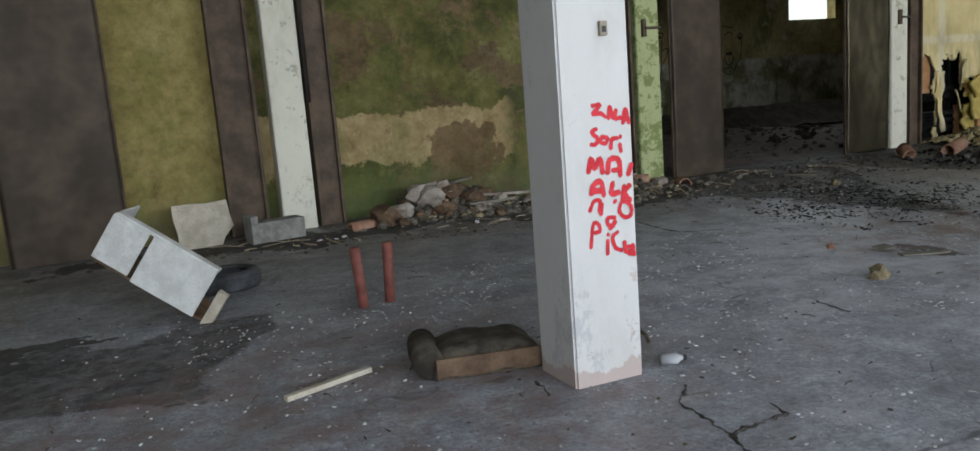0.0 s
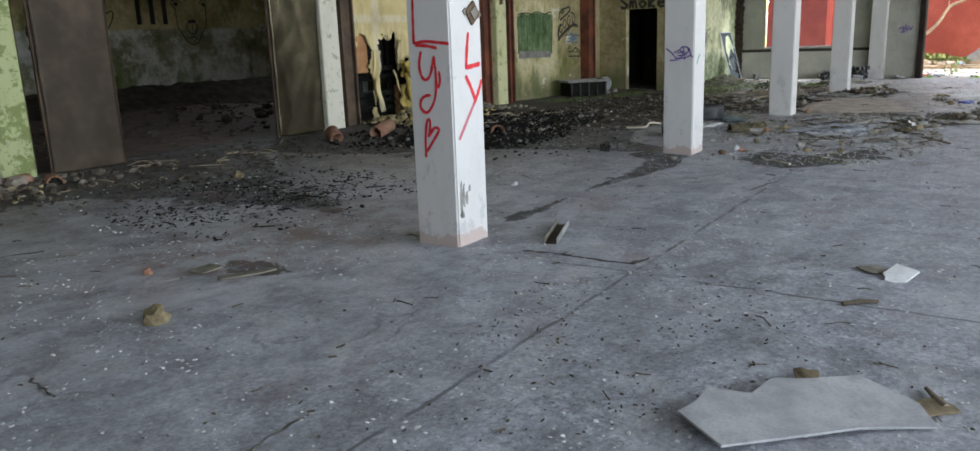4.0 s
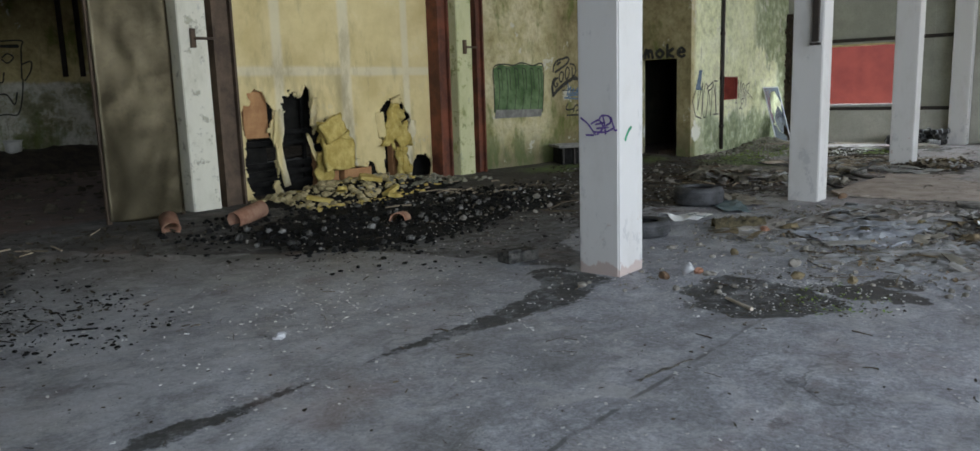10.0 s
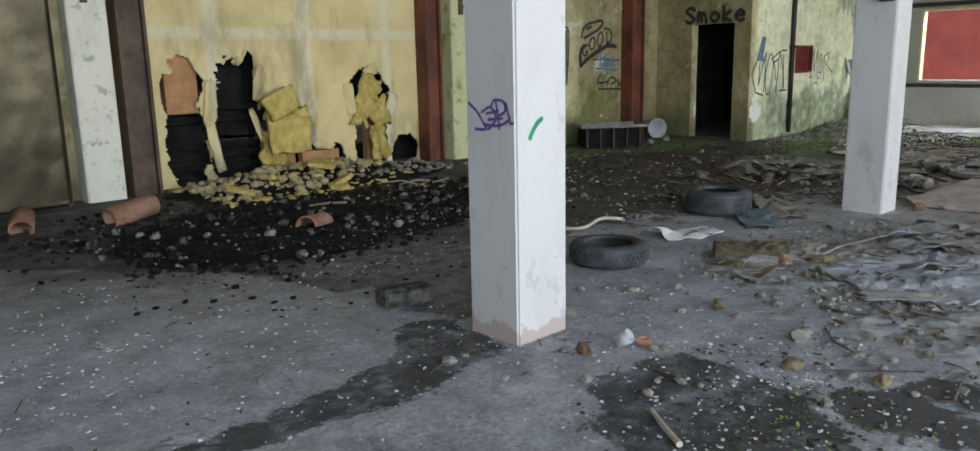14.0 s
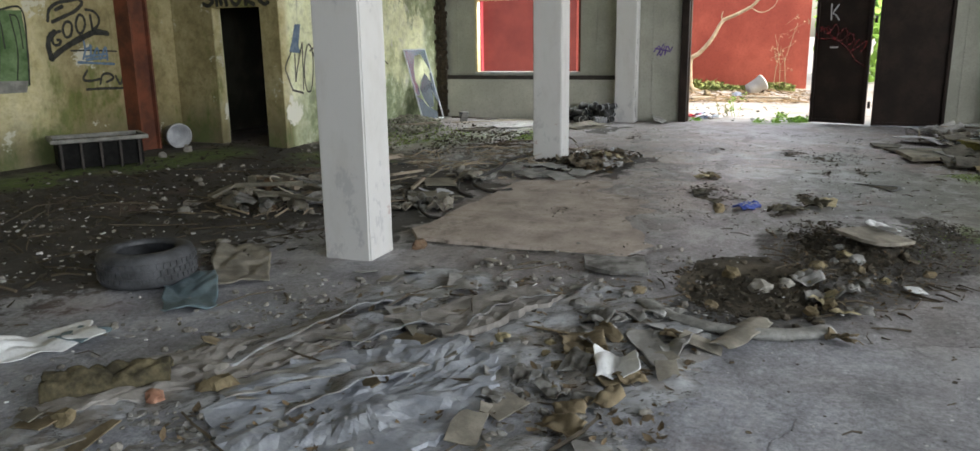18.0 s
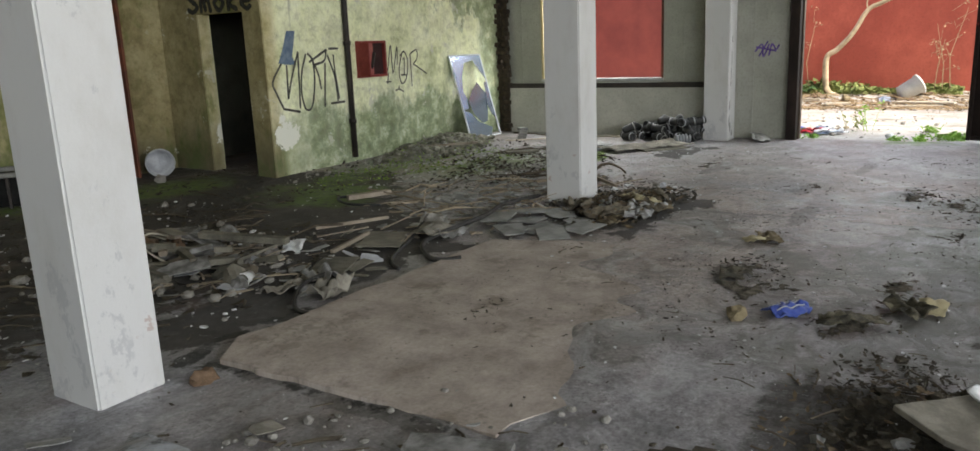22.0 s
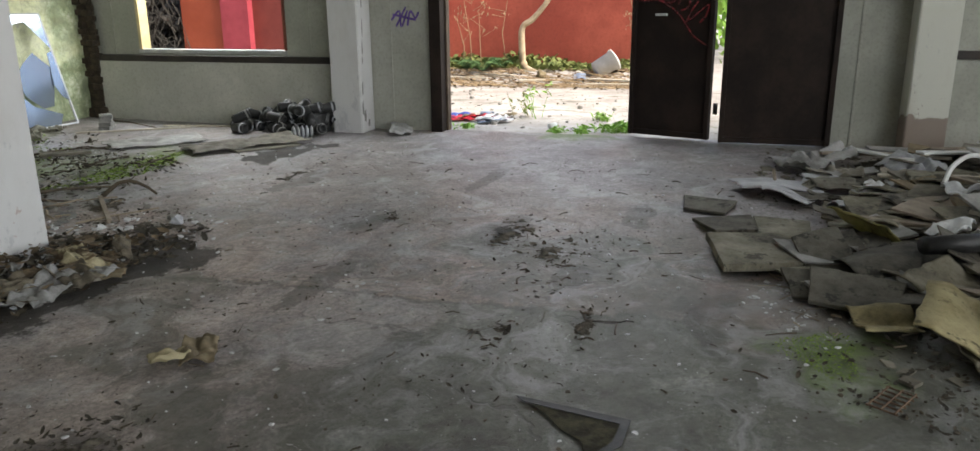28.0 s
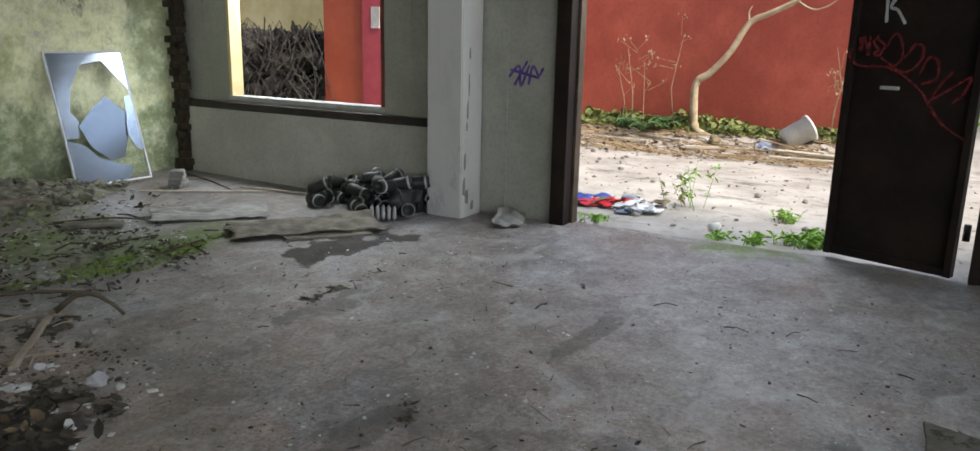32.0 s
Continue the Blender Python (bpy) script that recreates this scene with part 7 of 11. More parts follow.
# torn sheets trodden into the middle bay
CRUST = crust_material()
SPILLS = ((15.2, 2.7, 1.7, 1.15), (16.2, 2.0, 1.2, 0.8), (14.6, 1.9, 1.0, 0.8), (16.6, 3.1, 1.0, 0.5), (15.0, 3.75, 0.8, 0.3))


def spill_height(x, y):
    """Dried slurry over trodden sheets, in long low folds with gaps between."""
    u, v = 0.67 * x - 0.74 * y, 0.74 * x + 0.67 * y
    inside = max(1 - math.hypot((x - cx) / rx, (y - cy) / ry) for cx, cy, rx, ry in SPILLS)
    fold = 1 - abs(lump(u * 0.6, v * 1.7, 1.0, 4.0) + 0.25 * lump(x, y, 4.0, 8.0)) * 2.6
    fine_fold = 1 - abs(lump(u * 2.6, v * 6.5, 1.0, 11.0)) * 2.4
    rag = lump(x, y, 3.3, 21.0) * 0.35 + lump(x, y, 9.0, 2.0) * 0.2
    h = 0.024 * fold + 0.006 * fine_fold + 0.02 * lump(x, y, 11.0, 7.0) + 0.01 * lump(x, y, 26.0, 3.0) + 0.006
    return h * ease(inside + rag * 0.6, 0.0, 0.35) + 0.03 * min(0.0, inside + rag * 0.6) - 0.004


s, index = Shape(), {}
for i in range(150):
    for j in range(124):
        cells = [(i + a, j + b) for a, b in ((0, 0), (1, 0), (1, 1), (0, 1))]
        spots_ = [(13.5 + 0.025 * a, 1.0 + 0.025 * b) for a, b in cells]
        if max(spill_height(*q) for q in spots_) > -0.004:
            for c_, q in zip(cells, spots_):
                if c_ not in index:
                    index[c_] = len(s.v)
                    s.v.append((*q, ground(*q) + spill_height(*q)))
            s.f.append(tuple(index[c_] for c_ in cells))
CRUSTY = simple("crumbling_grey_crust", (0.08, 0.075, 0.066), (0.28, 0.275, 0.265), 9, 0.9, 0.9, fine=70)
BLUECRUST = simple("blue_grey_dried_sheet", (0.2, 0.215, 0.245), (0.37, 0.39, 0.43), 5, 0.6, 0.8, local=False, fine=34)
BROWNCRUST = simple("grey_brown_dried_sheet", (0.15, 0.138, 0.125), (0.3, 0.28, 0.262), 4, 0.7, 0.8, local=False, fine=34)


def trodden_sheet(points, lift, material, label, seed):
    """A large stiff sheet trodden into the slurry: ragged outline, low folds, a real edge."""
    r, out = random.Random(seed), []
    for (xa, ya), (xb, yb) in zip(points, points[1:] + points[:1]):
        count = max(2, int(math.hypot(xb - xa, yb - ya) / 0.045))
        for i in range(count):
            f = i / count
            out.append((xa + (xb - xa) * f + r.gauss(0, 0.014), ya + (yb - ya) * f + r.gauss(0, 0.014)))
    cx, cy = sum(p[0] for p in out) / len(out), sum(p[1] for p in out) / len(out)
    s, k, rings = Shape(), len(out), 14
    for t in range(rings):
        q = 1 - t / rings
        for x, y in out:
            px, py = cx + (x - cx) * q, cy + (y - cy) * q
            u, v = 0.67 * px - 0.74 * py, 0.74 * px + 0.67 * py
            z = ground(px, py) + max(0.0, spill_height(px, py)) + lift * (1 + 0.7 * lump(px, py, 3.0, seed)) + 0.008 * (1 - abs(lump(u * 0.9, v * 3.0, 1.0, seed + 2.0)) * 2.4) + 0.009 * lump(px, py, 16.0, seed)
            s.v.append((px, py, z))
    s.f = [(t * k + i, t * k + (i + 1) % k, (t + 1) * k + (i + 1) % k, (t + 1) * k + i) for t in range(rings - 1) for i in range(k)]
    s.f.append(tuple((rings - 1) * k + i for i in range(k)))
    base = len(s.v)
    s.v += [(x, y, ground(x, y) - 0.01) for x, y in out]
    s.f += [(base + i, base + (i + 1) % k, (i + 1) % k, i) for i in range(k)]
    return solid("trodden_sheet", s, material, label, "sheet", "sheets trodden into the slurry", smooth=False)


trodden_sheet([(15.5, 3.2), (15.83, 2.88), (16.06, 2.55), (15.78, 2.25), (15.3, 2.1), (14.75, 2.3), (14.5, 2.75), (14.9, 3.25)], 0.014, BLUECRUST, "large blue-grey stiff sheet trodden into the slurry", 3.0)
trodden_sheet([(16.16, 3.02), (16.02, 2.56), (16.3, 2.4), (16.84, 2.2), (16.98, 2.5), (16.6, 2.75)], 0.03, BROWNCRUST, "grey-brown stiff sheet with a torn edge in the slurry", 8.0)
trodden_sheet([(14.6, 3.9), (15.2, 3.35), (15.9, 3.1), (16.1, 3.35), (15.5, 3.8), (15.0, 4.1)], 0.01, BROWNCRUST, "grey-brown stiff sheet lying under crumbs", 14.0)
stones("slurry_crumbs", "crumbs of plaster and mud on the trodden sheets", CRUSTY, 420, oval(15.6, 2.7, 1.6, 1.1), 0.006, 0.035, 660)
chips("slurry_scraps", "small torn scraps on the trodden sheets", MUDSHEET, 260, oval(15.7, 2.6, 1.6, 1.1), 0.012, 0.06, 661, 0.1, "scraps")
solid("dried_slurry", s, CRUST, "grey dried slurry over trodden plastic sheets", "dried mud", kind="stuff", smooth=True)
r = random.Random(77)
for n in range(46):
    cx, cy, rx, ry = r.choice(SPILLS)
    x, y = oval(cx, cy, rx, ry)(r)
    if math.hypot(x - 17.42, y - 1.12) > 0.6:
        board("torn_scrap", x, y, r.uniform(0.08, 0.3), r.uniform(0.05, 0.16), 0.006, r.uniform(0, 180), r.choice((MUDSHEET, CLOTH, MUDSHEET, CARDBOARD, BOARD, CLOTH)), "torn scrap of sheet trodden into the slurry", category="scrap", tilt=(r.gauss(0, 12), r.gauss(0, 12)), lift=0.02, group="torn scraps in the slurry", seed=300 + n)
for n, (x, y, w, d, a) in enumerate(((16.95, 2.9, 0.34, 0.2, 20), (16.2, 1.55, 0.5, 0.16, 30), (16.55, 1.15, 0.5, 0.14, -20), (15.3, 3.1, 0.6, 0.22, -40), (14.6, 2.6, 0.5, 0.2, -50))):
    crumpled("plastic_sheet", x, y, w, d, a, 0.06, (MUDSHEET, GREYSHEET, CLOTH)[n % 3], "torn grey sheet curling out of the slurry", "plastic sheet", 60.0 + n, 0.012, 20, 0.9)
lump_stone(15.14, 3.33, 0.07, OCHRE, "orange-ochre stone among scraps", 75.0)
crumpled("plastic_bag", 15.9, 1.68, 0.26, 0.2, 15, 0.14, BAG, "crumpled white plastic bag among rubble", "plastic bag", 10.0, 0.02)
crumpled("plastic_bag", 16.55, 1.5, 0.26, 0.18, 60, 0.06, PALESHEET, "thin clear plastic scrap among rubble", "plastic bag", 12.0)
crumpled("cloth", 16.15, 1.9, 0.3, 0.22, 20, 0.1, CARDBOARD, "yellowish rag among rubble", "cloth", 13.0)
for n, (x, y, q, mt) in enumerate(((16.1, 1.85, 0.06, OCHRE), (16.0, 2.05, 0.055, OCHRE), (17.2, 0.8, 0.07, OCHRE), (17.5, 1.1, 0.1, STONE), (17.62, 0.95, 0.08, STONE), (17.35, 0.7, 0.08, OCHRE), (17.75, 1.3, 0.09, OCHRE), (15.1, 3.4, 0.08, OCHRE), (15.3, 3.5, 0.08, STONE), (16.4, 1.7, 0.05, STONE), (15.6, 1.9, 0.06, OCHRE), (18.1, 0.75, 0.08, OCHRE), (17.75, 3.6, 0.1, RUSTY))):
    lump_stone(x, y, q * 0.75, mt, "stone among trodden rubble" if x < 16.9 else "stone by the open drain", 41.0 + n, 0.6)
RIM = simple("pale_worn_concrete_rim", (0.16, 0.157, 0.148), (0.33, 0.325, 0.31), 7, 0.85, 0.6)


def drain_rim(u, v):
    """A broken arc of the rim, rounded across."""
    a, q = radians(118 + 104 * u), 0.6 + 0.09 * v + 0.01 * lump(u * 12, v, 1.0, 4.0)
    x, y = 17.25 + q * math.cos(a), 1.16 + q * math.sin(a)
    return (x, y, ground(17.9, 2.0) + 0.015 + 0.016 * math.sin(math.pi * v) + 0.012 * lump(u * 16, v * 3, 1.0, 6.0))


for n, (x, y, rx, ry) in enumerate(((18.2, 0.6, 0.75, 0.4), (18.85, 0.35, 0.6, 0.45), (19.3, -0.3, 0.4, 0.3), (17.7, 0.55, 0.4, 0.25))):
    dirt_mat(x, y, rx, ry, 70 + n)
solid("drain_rim", Shape().sheet(drain_rim, 40, 8, 0.05), RIM, "pale broken concrete rim of the open drain", "drain rim", smooth=True)
crumpled("plastic_bag", 18.78, 0.3, 0.22, 0.13, 35, 0.12, BAG, "crumpled white plastic bag on the board", "plastic bag", 17.0, 0.1, 20, 1.4)
bb = thing("blue_bottle", "squashed blue and grey plastic pack on the floor", "bottle", at=(19.94, 1.32, ground(19.94, 1.32) + 0.04), turn=-35)
part("pack", Shape().sheet(lambda u, v: ((u - 0.5) * 0.26, (v - 0.5) * 0.18 * (1 - 0.3 * (2 * u - 1) ** 2), 0.05 * math.sin(math.pi * v) * (0.7 + 0.4 * lump(u * 5, v * 4, 1.0, 4.0)) - 0.02 + 0.02 * lump(u * 9, v * 9, 1.0, 2.0)), 24, 18, 0.006), BLUE, bb, smooth=True)
for dv in (0.3, 0.55, 0.72):
    part("band", Shape().sheet(lambda u, v, dv=dv: ((u - 0.5) * 0.2, (dv + 0.035 * v - 0.5) * 0.18, 0.05 * math.sin(math.pi * (dv + 0.035 * v)) * (0.7 + 0.4 * lump((0.1 + u * 0.8) * 5, dv * 4, 1.0, 4.0)) - 0.012), 16, 2, 0.004), PALESHEET, bb, "pale stripe on the pack", smooth=True)
lump_stone(19.75, 1.55, 0.07, OCHRE, "ochre stone beside the blue pack", 61.0)
crumpled("paper_scrap", 17.7, 0.2, 0.14, 0.1, 20, 0.03, BAG, "white paper scrap on the floor", "paper", 15.0, 0.0, 10)

YELLOWISH = simple("yellowish_paper_pulp", (0.2, 0.165, 0.09), (0.42, 0.37, 0.24), 10, 0.9, 0.7)
board("slab_piece", 17.64, 2.05, 0.44, 0.36, 0.03, -72, CRUSTY, "dirty loose slab of screed on the floor", seed=31, lift=0.012, tilt=(2, 2))
board("scrap_board", 18.62, 0.38, 0.42, 0.4, 0.025, -40, CLOTH, "pale grey-brown board lying on rubble", seed=32, lift=0.07, tilt=(6, 4))
r = random.Random(640)
for n in range(78):
    cx, cy, rx, ry = ((15.85, 2.05, 0.5, 0.4), (15.6, 1.85, 0.4, 0.3), (16.95, 2.2, 0.35, 0.8), (17.3, 0.75, 0.6, 0.35), (18.2, 0.6, 0.6, 0.5), (16.3, 1.7, 0.5, 0.4))[n % 6]
    x, y = oval(cx, cy, rx, ry)(r)
    if math.hypot(x - 17.42, y - 1.12) < 0.35:
        continue
    mt, lab = r.choice(((YELLOWISH, "crumpled yellowish scrap among the rubble"), (MUDSHEET, "crumpled grey scrap among the rubble"), (CRUSTY, "grey crumbling crust among the rubble"), (CARDBOARD, "crumpled brown scrap among the rubble"), (CRUSTY, "grey crumbling crust among the rubble")))
    if n % 2:
        crumpled("paper_scrap", x, y, r.uniform(0.09, 0.22), r.uniform(0.07, 0.15), r.uniform(0, 180), r.uniform(0.05, 0.12), mt, lab, "paper", 300.0 + n, 0.01, 12, 2.6)
    else:
        lump_stone(x, y, r.uniform(0.025, 0.06), mt, lab.replace("scrap", "lump"), 300.0 + n, 0.6)
# rotten chunk of wood in the slurry
rotten = Shape().sheet(lambda u, v: (14.74 + 0.34 * u + 0.16 * v, 4.0 - 0.42 * u + 0.12 * v, ground(14.9, 3.8) + 0.02 + 0.1 * math.sin(math.pi * min(1.0, v * 1.05)) ** 0.6 * (0.8 + 0.35 * lump(u * 6, v * 5, 1.0, 3.0)) + 0.025 * lump(u * 14, v * 10, 1.0, 8.0)), 30, 16, 0.02)
solid("rotten_wood", rotten, simple("rotten_mossy_wood", (0.035, 0.03, 0.017), (0.15, 0.125, 0.072), 9, 0.95, 0.9, fine=80), "crumbling mossy chunk of rotten wood on the floor", "wood", smooth=True)
# pile of broken wood and rubble left of the screed
for n in range(54):
    x, y = oval(19.05, 5.5, 0.6, 0.75)(r)
    if n % 4 == 0:
        plank(x, y, r.uniform(0.25, 0.75), r.uniform(0.03, 0.09), r.uniform(0.02, 0.05), r.uniform(0, 180), r.choice((BOARD, BOARD, WOOD)), "broken grey batten in the rubble pile", r.gauss(0, 9), 0.05 + 0.1 * r.random(), "battens of the rubble pile")
    elif n % 4 < 3:
        lump_stone(x, y, r.uniform(0.04, 0.12), r.choice((SOIL, CRUSTY, BOARD, RUSTY)), "broken lump of masonry in the rubble pile", 420.0 + n, 0.7)
    else:
        board("scrap_board", x, y, r.uniform(0.12, 0.4), r.uniform(0.08, 0.2), r.uniform(0.01, 0.04), r.uniform(0, 180), r.choice((BOARD, CRUSTY, BOARD)), "broken board in the rubble pile", tilt=(r.gauss(0, 14), r.gauss(0, 14)), lift=0.05 + 0.08 * r.random(), group="boards of the rubble pile", seed=900 + n)
stones("litter_stones", "rubble of the broken pile", STONE, 160, oval(19.1, 5.6, 0.9, 1.0), 0.015, 0.07, 640)
twigs("litter_sticks", "splinters of the broken pile", WOODS, 70, oval(19.1, 5.6, 0.9, 1.0), 0.1, 0.5, 641, 0.009)
leaves("drain_leaves", "rotten leaves over the refuse by the drain", DARKLEAF, 1500, oval(18.5, 0.45, 0.95, 0.6), 0.006, 0.024, 642, 0.04)
leaves("drain_leaves", "brown leaves over the refuse by the drain", LEAF, 420, oval(18.2, 0.55, 1.1, 0.6), 0.006, 0.026, 643, 0.04)
twigs("drain_sticks", "twigs over the refuse by the drain", TWIG, 130, oval(18.2, 0.4, 1.2, 0.75), 0.06, 0.35, 644, 0.006)
leaves("moss_tufts", "low green moss in the refuse by the drain", GREEN, 140, oval(18.9, -0.2, 0.7, 0.4), 0.005, 0.014, 645, 0.01)



def screed_material():
    """Thin beige screed: trodden dirt in ragged patches, paler wear, going over into the grey floor."""
    k = Nodes("beige_screed")
    p = k.scaled(k.pos(), (1, 1, 0))
    sx = k.n("SeparateXYZ")
    k.put(sx.inputs[0], k.pos())
    mid, wear, fine = k.noise(p, 3.2, 8, 0.7), k.noise(p, 1.1, 9, 0.72), k.noise(p, 38, 6, 0.8)
    col = k.ramp(mid, (0.3, (0.23, 0.188, 0.16)), (0.5, (0.36, 0.305, 0.265)), (0.72, (0.49, 0.425, 0.38)))
    over = k.step(k.math("MULTIPLY_ADD", wear, 2.2, k.math("ADD", k.math("MULTIPLY", sx.outputs[0], 0.6), k.math("MULTIPLY", sx.outputs[1], -0.9))), 10.9, 12.9)
    col = k.mix(k.math("MULTIPLY", over, 0.85), col, k.ramp(mid, (0.3, (0.11, 0.105, 0.09)), (0.55, (0.2, 0.192, 0.172)), (0.75, (0.3, 0.29, 0.27))))
    dirt = k.step(k.noise(p, 2.1, 10, 0.76), 0.53, 0.6)
    col = k.mix(k.math("MULTIPLY", dirt, 0.5), col, (0.13, 0.108, 0.08))
    col = k.mix(1.0, col, k.ramp(fine, (0.36, (0.82, 0.815, 0.81)), (0.5, (1.0, 1.0, 1.0)), (0.64, (1.12, 1.12, 1.12))), "MULTIPLY")
    specks = k.math("MULTIPLY", k.step(k.voronoi(p, 21), 0.2, 0.1), k.step(k.noise(p, 3.0, 4), 0.5, 0.6))
    col = k.mix(k.math("MULTIPLY", specks, 0.7), col, (0.05, 0.043, 0.032))
    return k.done(col, 0.7, k.bump(k.math("ADD", mid, k.math("MULTIPLY", fine, 0.5)), 0.5, 0.012), 0, 0.35)


SCREED = screed_material()
r = random.Random(3)
edge = [(17.92 + 0.03 * r.random(), 3.7 - 0.1 * i + r.uniform(-0.03, 0.03)) for i in range(18)] + [(18.05 + 0.3 * i, 1.95 + r.uniform(-0.1, 0.1)) for i in range(10)] + [(20.9 + r.uniform(-0.08, 0.08), 2.0 + 0.15 * i) for i in range(10)] + [(20.7 - 0.25 * i, 3.74 + r.uniform(-0.03, 0.03) + 0.012 * i) for i in range(11)]
solid("screed_slab", Shape().prism(edge, 0.03, pose(18.0, 3.6, 0.004, 0.7, 0.18, 0) @ pose(-18.0, -3.6, 0)), SCREED, "thin beige screed slab with a broken edge", "floor slab", kind="structure", bevel=0.004)

# boards, hoses and tiles by the fifth column
board("panel_board", 20.35, 4.6, 0.6, 0.36, 0.012, 30, BOARD, "grey board lying on the floor", seed=33, lift=0.02, tilt=(3, 2))
plank(20.1, 4.74, 0.62, 0.035, 0.03, 14, WOOD, "pale batten at the edge of a board", lift=0.03)
board("panel_board", 19.5, 4.4, 0.6, 0.3, 0.012, 25, BOARD, "dark board lying on the floor", seed=34, lift=0.015)
plank(20.75, 5.3, 0.7, 0.03, 0.03, -28, WOOD, "thin pale lath on the floor")
plank(21.85, 6.05, 0.5, 0.09, 0.05, -25, WOOD, "short plank on the floor")


def hose(name, pts, r, material, label):
    """A hose laid through plan points, smoothed."""
    out = []
    p = [Vector((x, y, floor_at(x, y) + r + z)) for x, y, z in pts]
    p = [p[0]] + p + [p[-1]]
    for i in range(1, len(p) - 2):
        for k in range(6):
            t = k / 6
            out.append(0.5 * (2 * p[i] + (p[i + 1] - p[i - 1]) * t + (2 * p[i - 1] - 5 * p[i] + 4 * p[i + 1] - p[i + 2]) * t * t + (3 * p[i] - p[i - 1] - 3 * p[i + 1] + p[i + 2]) * t ** 3))
    out.append(p[-2])
    return solid(name, Shape().tube(out, r, 8), material, label, "hose", "loose hoses and cables", smooth=True)


hose("hose", ((20.1, 3.66, 0), (20.02, 3.8, 0), (20.11, 3.99, 0.0), (20.46, 4.23, 0.02), (21.26, 4.2, 0.05), (21.8, 4.32, 0.04), (22.4, 4.26, 0.02)), 0.02, HOSE, "black rubber hose snaking over the floor")
hose("hose", ((19.72, 3.95, 0), (19.85, 4.12, 0), (20.06, 4.25, 0.0), (20.44, 4.4, 0.01), (20.9, 4.62, 0.03)), 0.014, HOSE, "dark grey hose on the floor")
hose("cable", ((21.5, 5.6, 0), (21.35, 5.9, 0.02), (21.55, 6.2, 0.03), (21.9, 6.0, 0.0)), 0.014, BLACK, "black cable loop on the floor")
hose("cable", ((18.7, 3.7, 0), (18.72, 3.95, 0), (18.9, 4.14, 0.02), (19.1, 4.24, 0.04), (19.4, 4.3, 0.02)), 0.014, HOSE, "dark cable curling out of the litter")
hose("cable", ((14.75, 5.7, 0), (14.9, 5.45, 0.0), (15.25, 5.5, 0.03), (15.5, 5.42, 0.0)), 0.016, PALEWOOD, "pale hose on the dark floor")
hose("cable", ((19.0, 5.4, 0), (18.9, 5.7, 0.1), (19.1, 5.9, 0.12), (19.4, 5.8, 0.02), (19.6, 5.9, 0)), 0.008, PALEWOOD, "pale bent cable on the litter")
for n, (x, y, a) in enumerate(((21.45, 3.85, 10), (21.2, 3.6, -20), (21.05, 3.4, 35), (21.55, 3.4, 5), (21.75, 3.7, 40), (21.3, 3.25, -10), (21.7, 3.95, -25), (21.0, 3.75, 50), (21.35, 4.1, 15))):
    board("cement_tile", x, y, 0.36, 0.26, 0.009, a, SLATE, "thin broken grey cement sheet on the floor", category="tile", tilt=(4 * math.sin(n * 3.1), 4 * math.cos(n * 2.1)), lift=0.012 + 0.004 * n, group="broken cement sheets", seed=60 + n)
r = random.Random(55)
for n in range(12):
    x, y = oval(22.1, 3.15, 0.55, 0.32)(r)
    crumpled("paper_scrap", x, y, r.uniform(0.12, 0.26), r.uniform(0.09, 0.18), r.uniform(0, 180), r.uniform(0.07, 0.13), r.choice((CARDBOARD, CLOTH, TAN, MUDSHEET, CARDBOARD)), "crumpled brown scrap among the dead leaves", "paper", 80.0 + n, 0.01, 16, 2.4)
RAGBROWN = simple("brown_rotten_rag", (0.045, 0.037, 0.026), (0.19, 0.16, 0.115), 9, 0.95, 0.9, fine=70)
for n, (x, y, w, d, a, mt, lab) in enumerate(((21.97, 3.62, 0.3, 0.22, 10, RAGBROWN, "brown-grey crumpled rag at the leaf heap"), (22.12, 3.7, 0.22, 0.16, 50, RAGBROWN, "brown crumpled rag at the leaf heap"), (21.82, 3.25, 0.42, 0.26, -30, RAGBROWN, "brown-grey crumpled rag at the leaf heap"), (21.95, 3.0, 0.44, 0.24, 15, MUDSHEET, "grey muddy sheet crumpled at the leaf heap"), (22.14, 2.98, 0.3, 0.2, 70, RAGBROWN, "brown crumpled rag at the leaf heap"), (22.3, 3.05, 0.24, 0.12, 100, YELLOWISH, "olive crumpled scrap at the leaf heap"), (22.55, 3.02, 0.2, 0.1, 40, RAGBROWN, "brown-grey crumpled rag at the leaf heap"))):
    crumpled("rag", x, y, w, d, a, 0.14, mt, lab, "rag", 610.0 + 7 * n, 0.03, 20, 2.0)
dirt_mat(23.32, 3.5, 0.3, 0.22, 40)
dirt_mat(23.75, 4.2, 0.4, 0.3, 41)
chips("litter_chips", "dark scraps of bark and litter past the column", DARKLEAF, 260, oval(23.4, 3.7, 0.4, 0.45), 0.005, 0.024, 651, 0.25, "litter")
plank(23.6, 4.1, 0.85, 0.035, 0.03, 46, WOOD, "grey lath lying past the column")
lump_stone(23.45, 3.33, 0.05, PALESHEET, "pale stone on the litter past the column", 655.0)
crumpled("cloth", 20.65, 4.35, 0.35, 0.3, 0, 0.16, CLOTH, "grey rag on the hoses", "cloth", 18.0, 0.02)
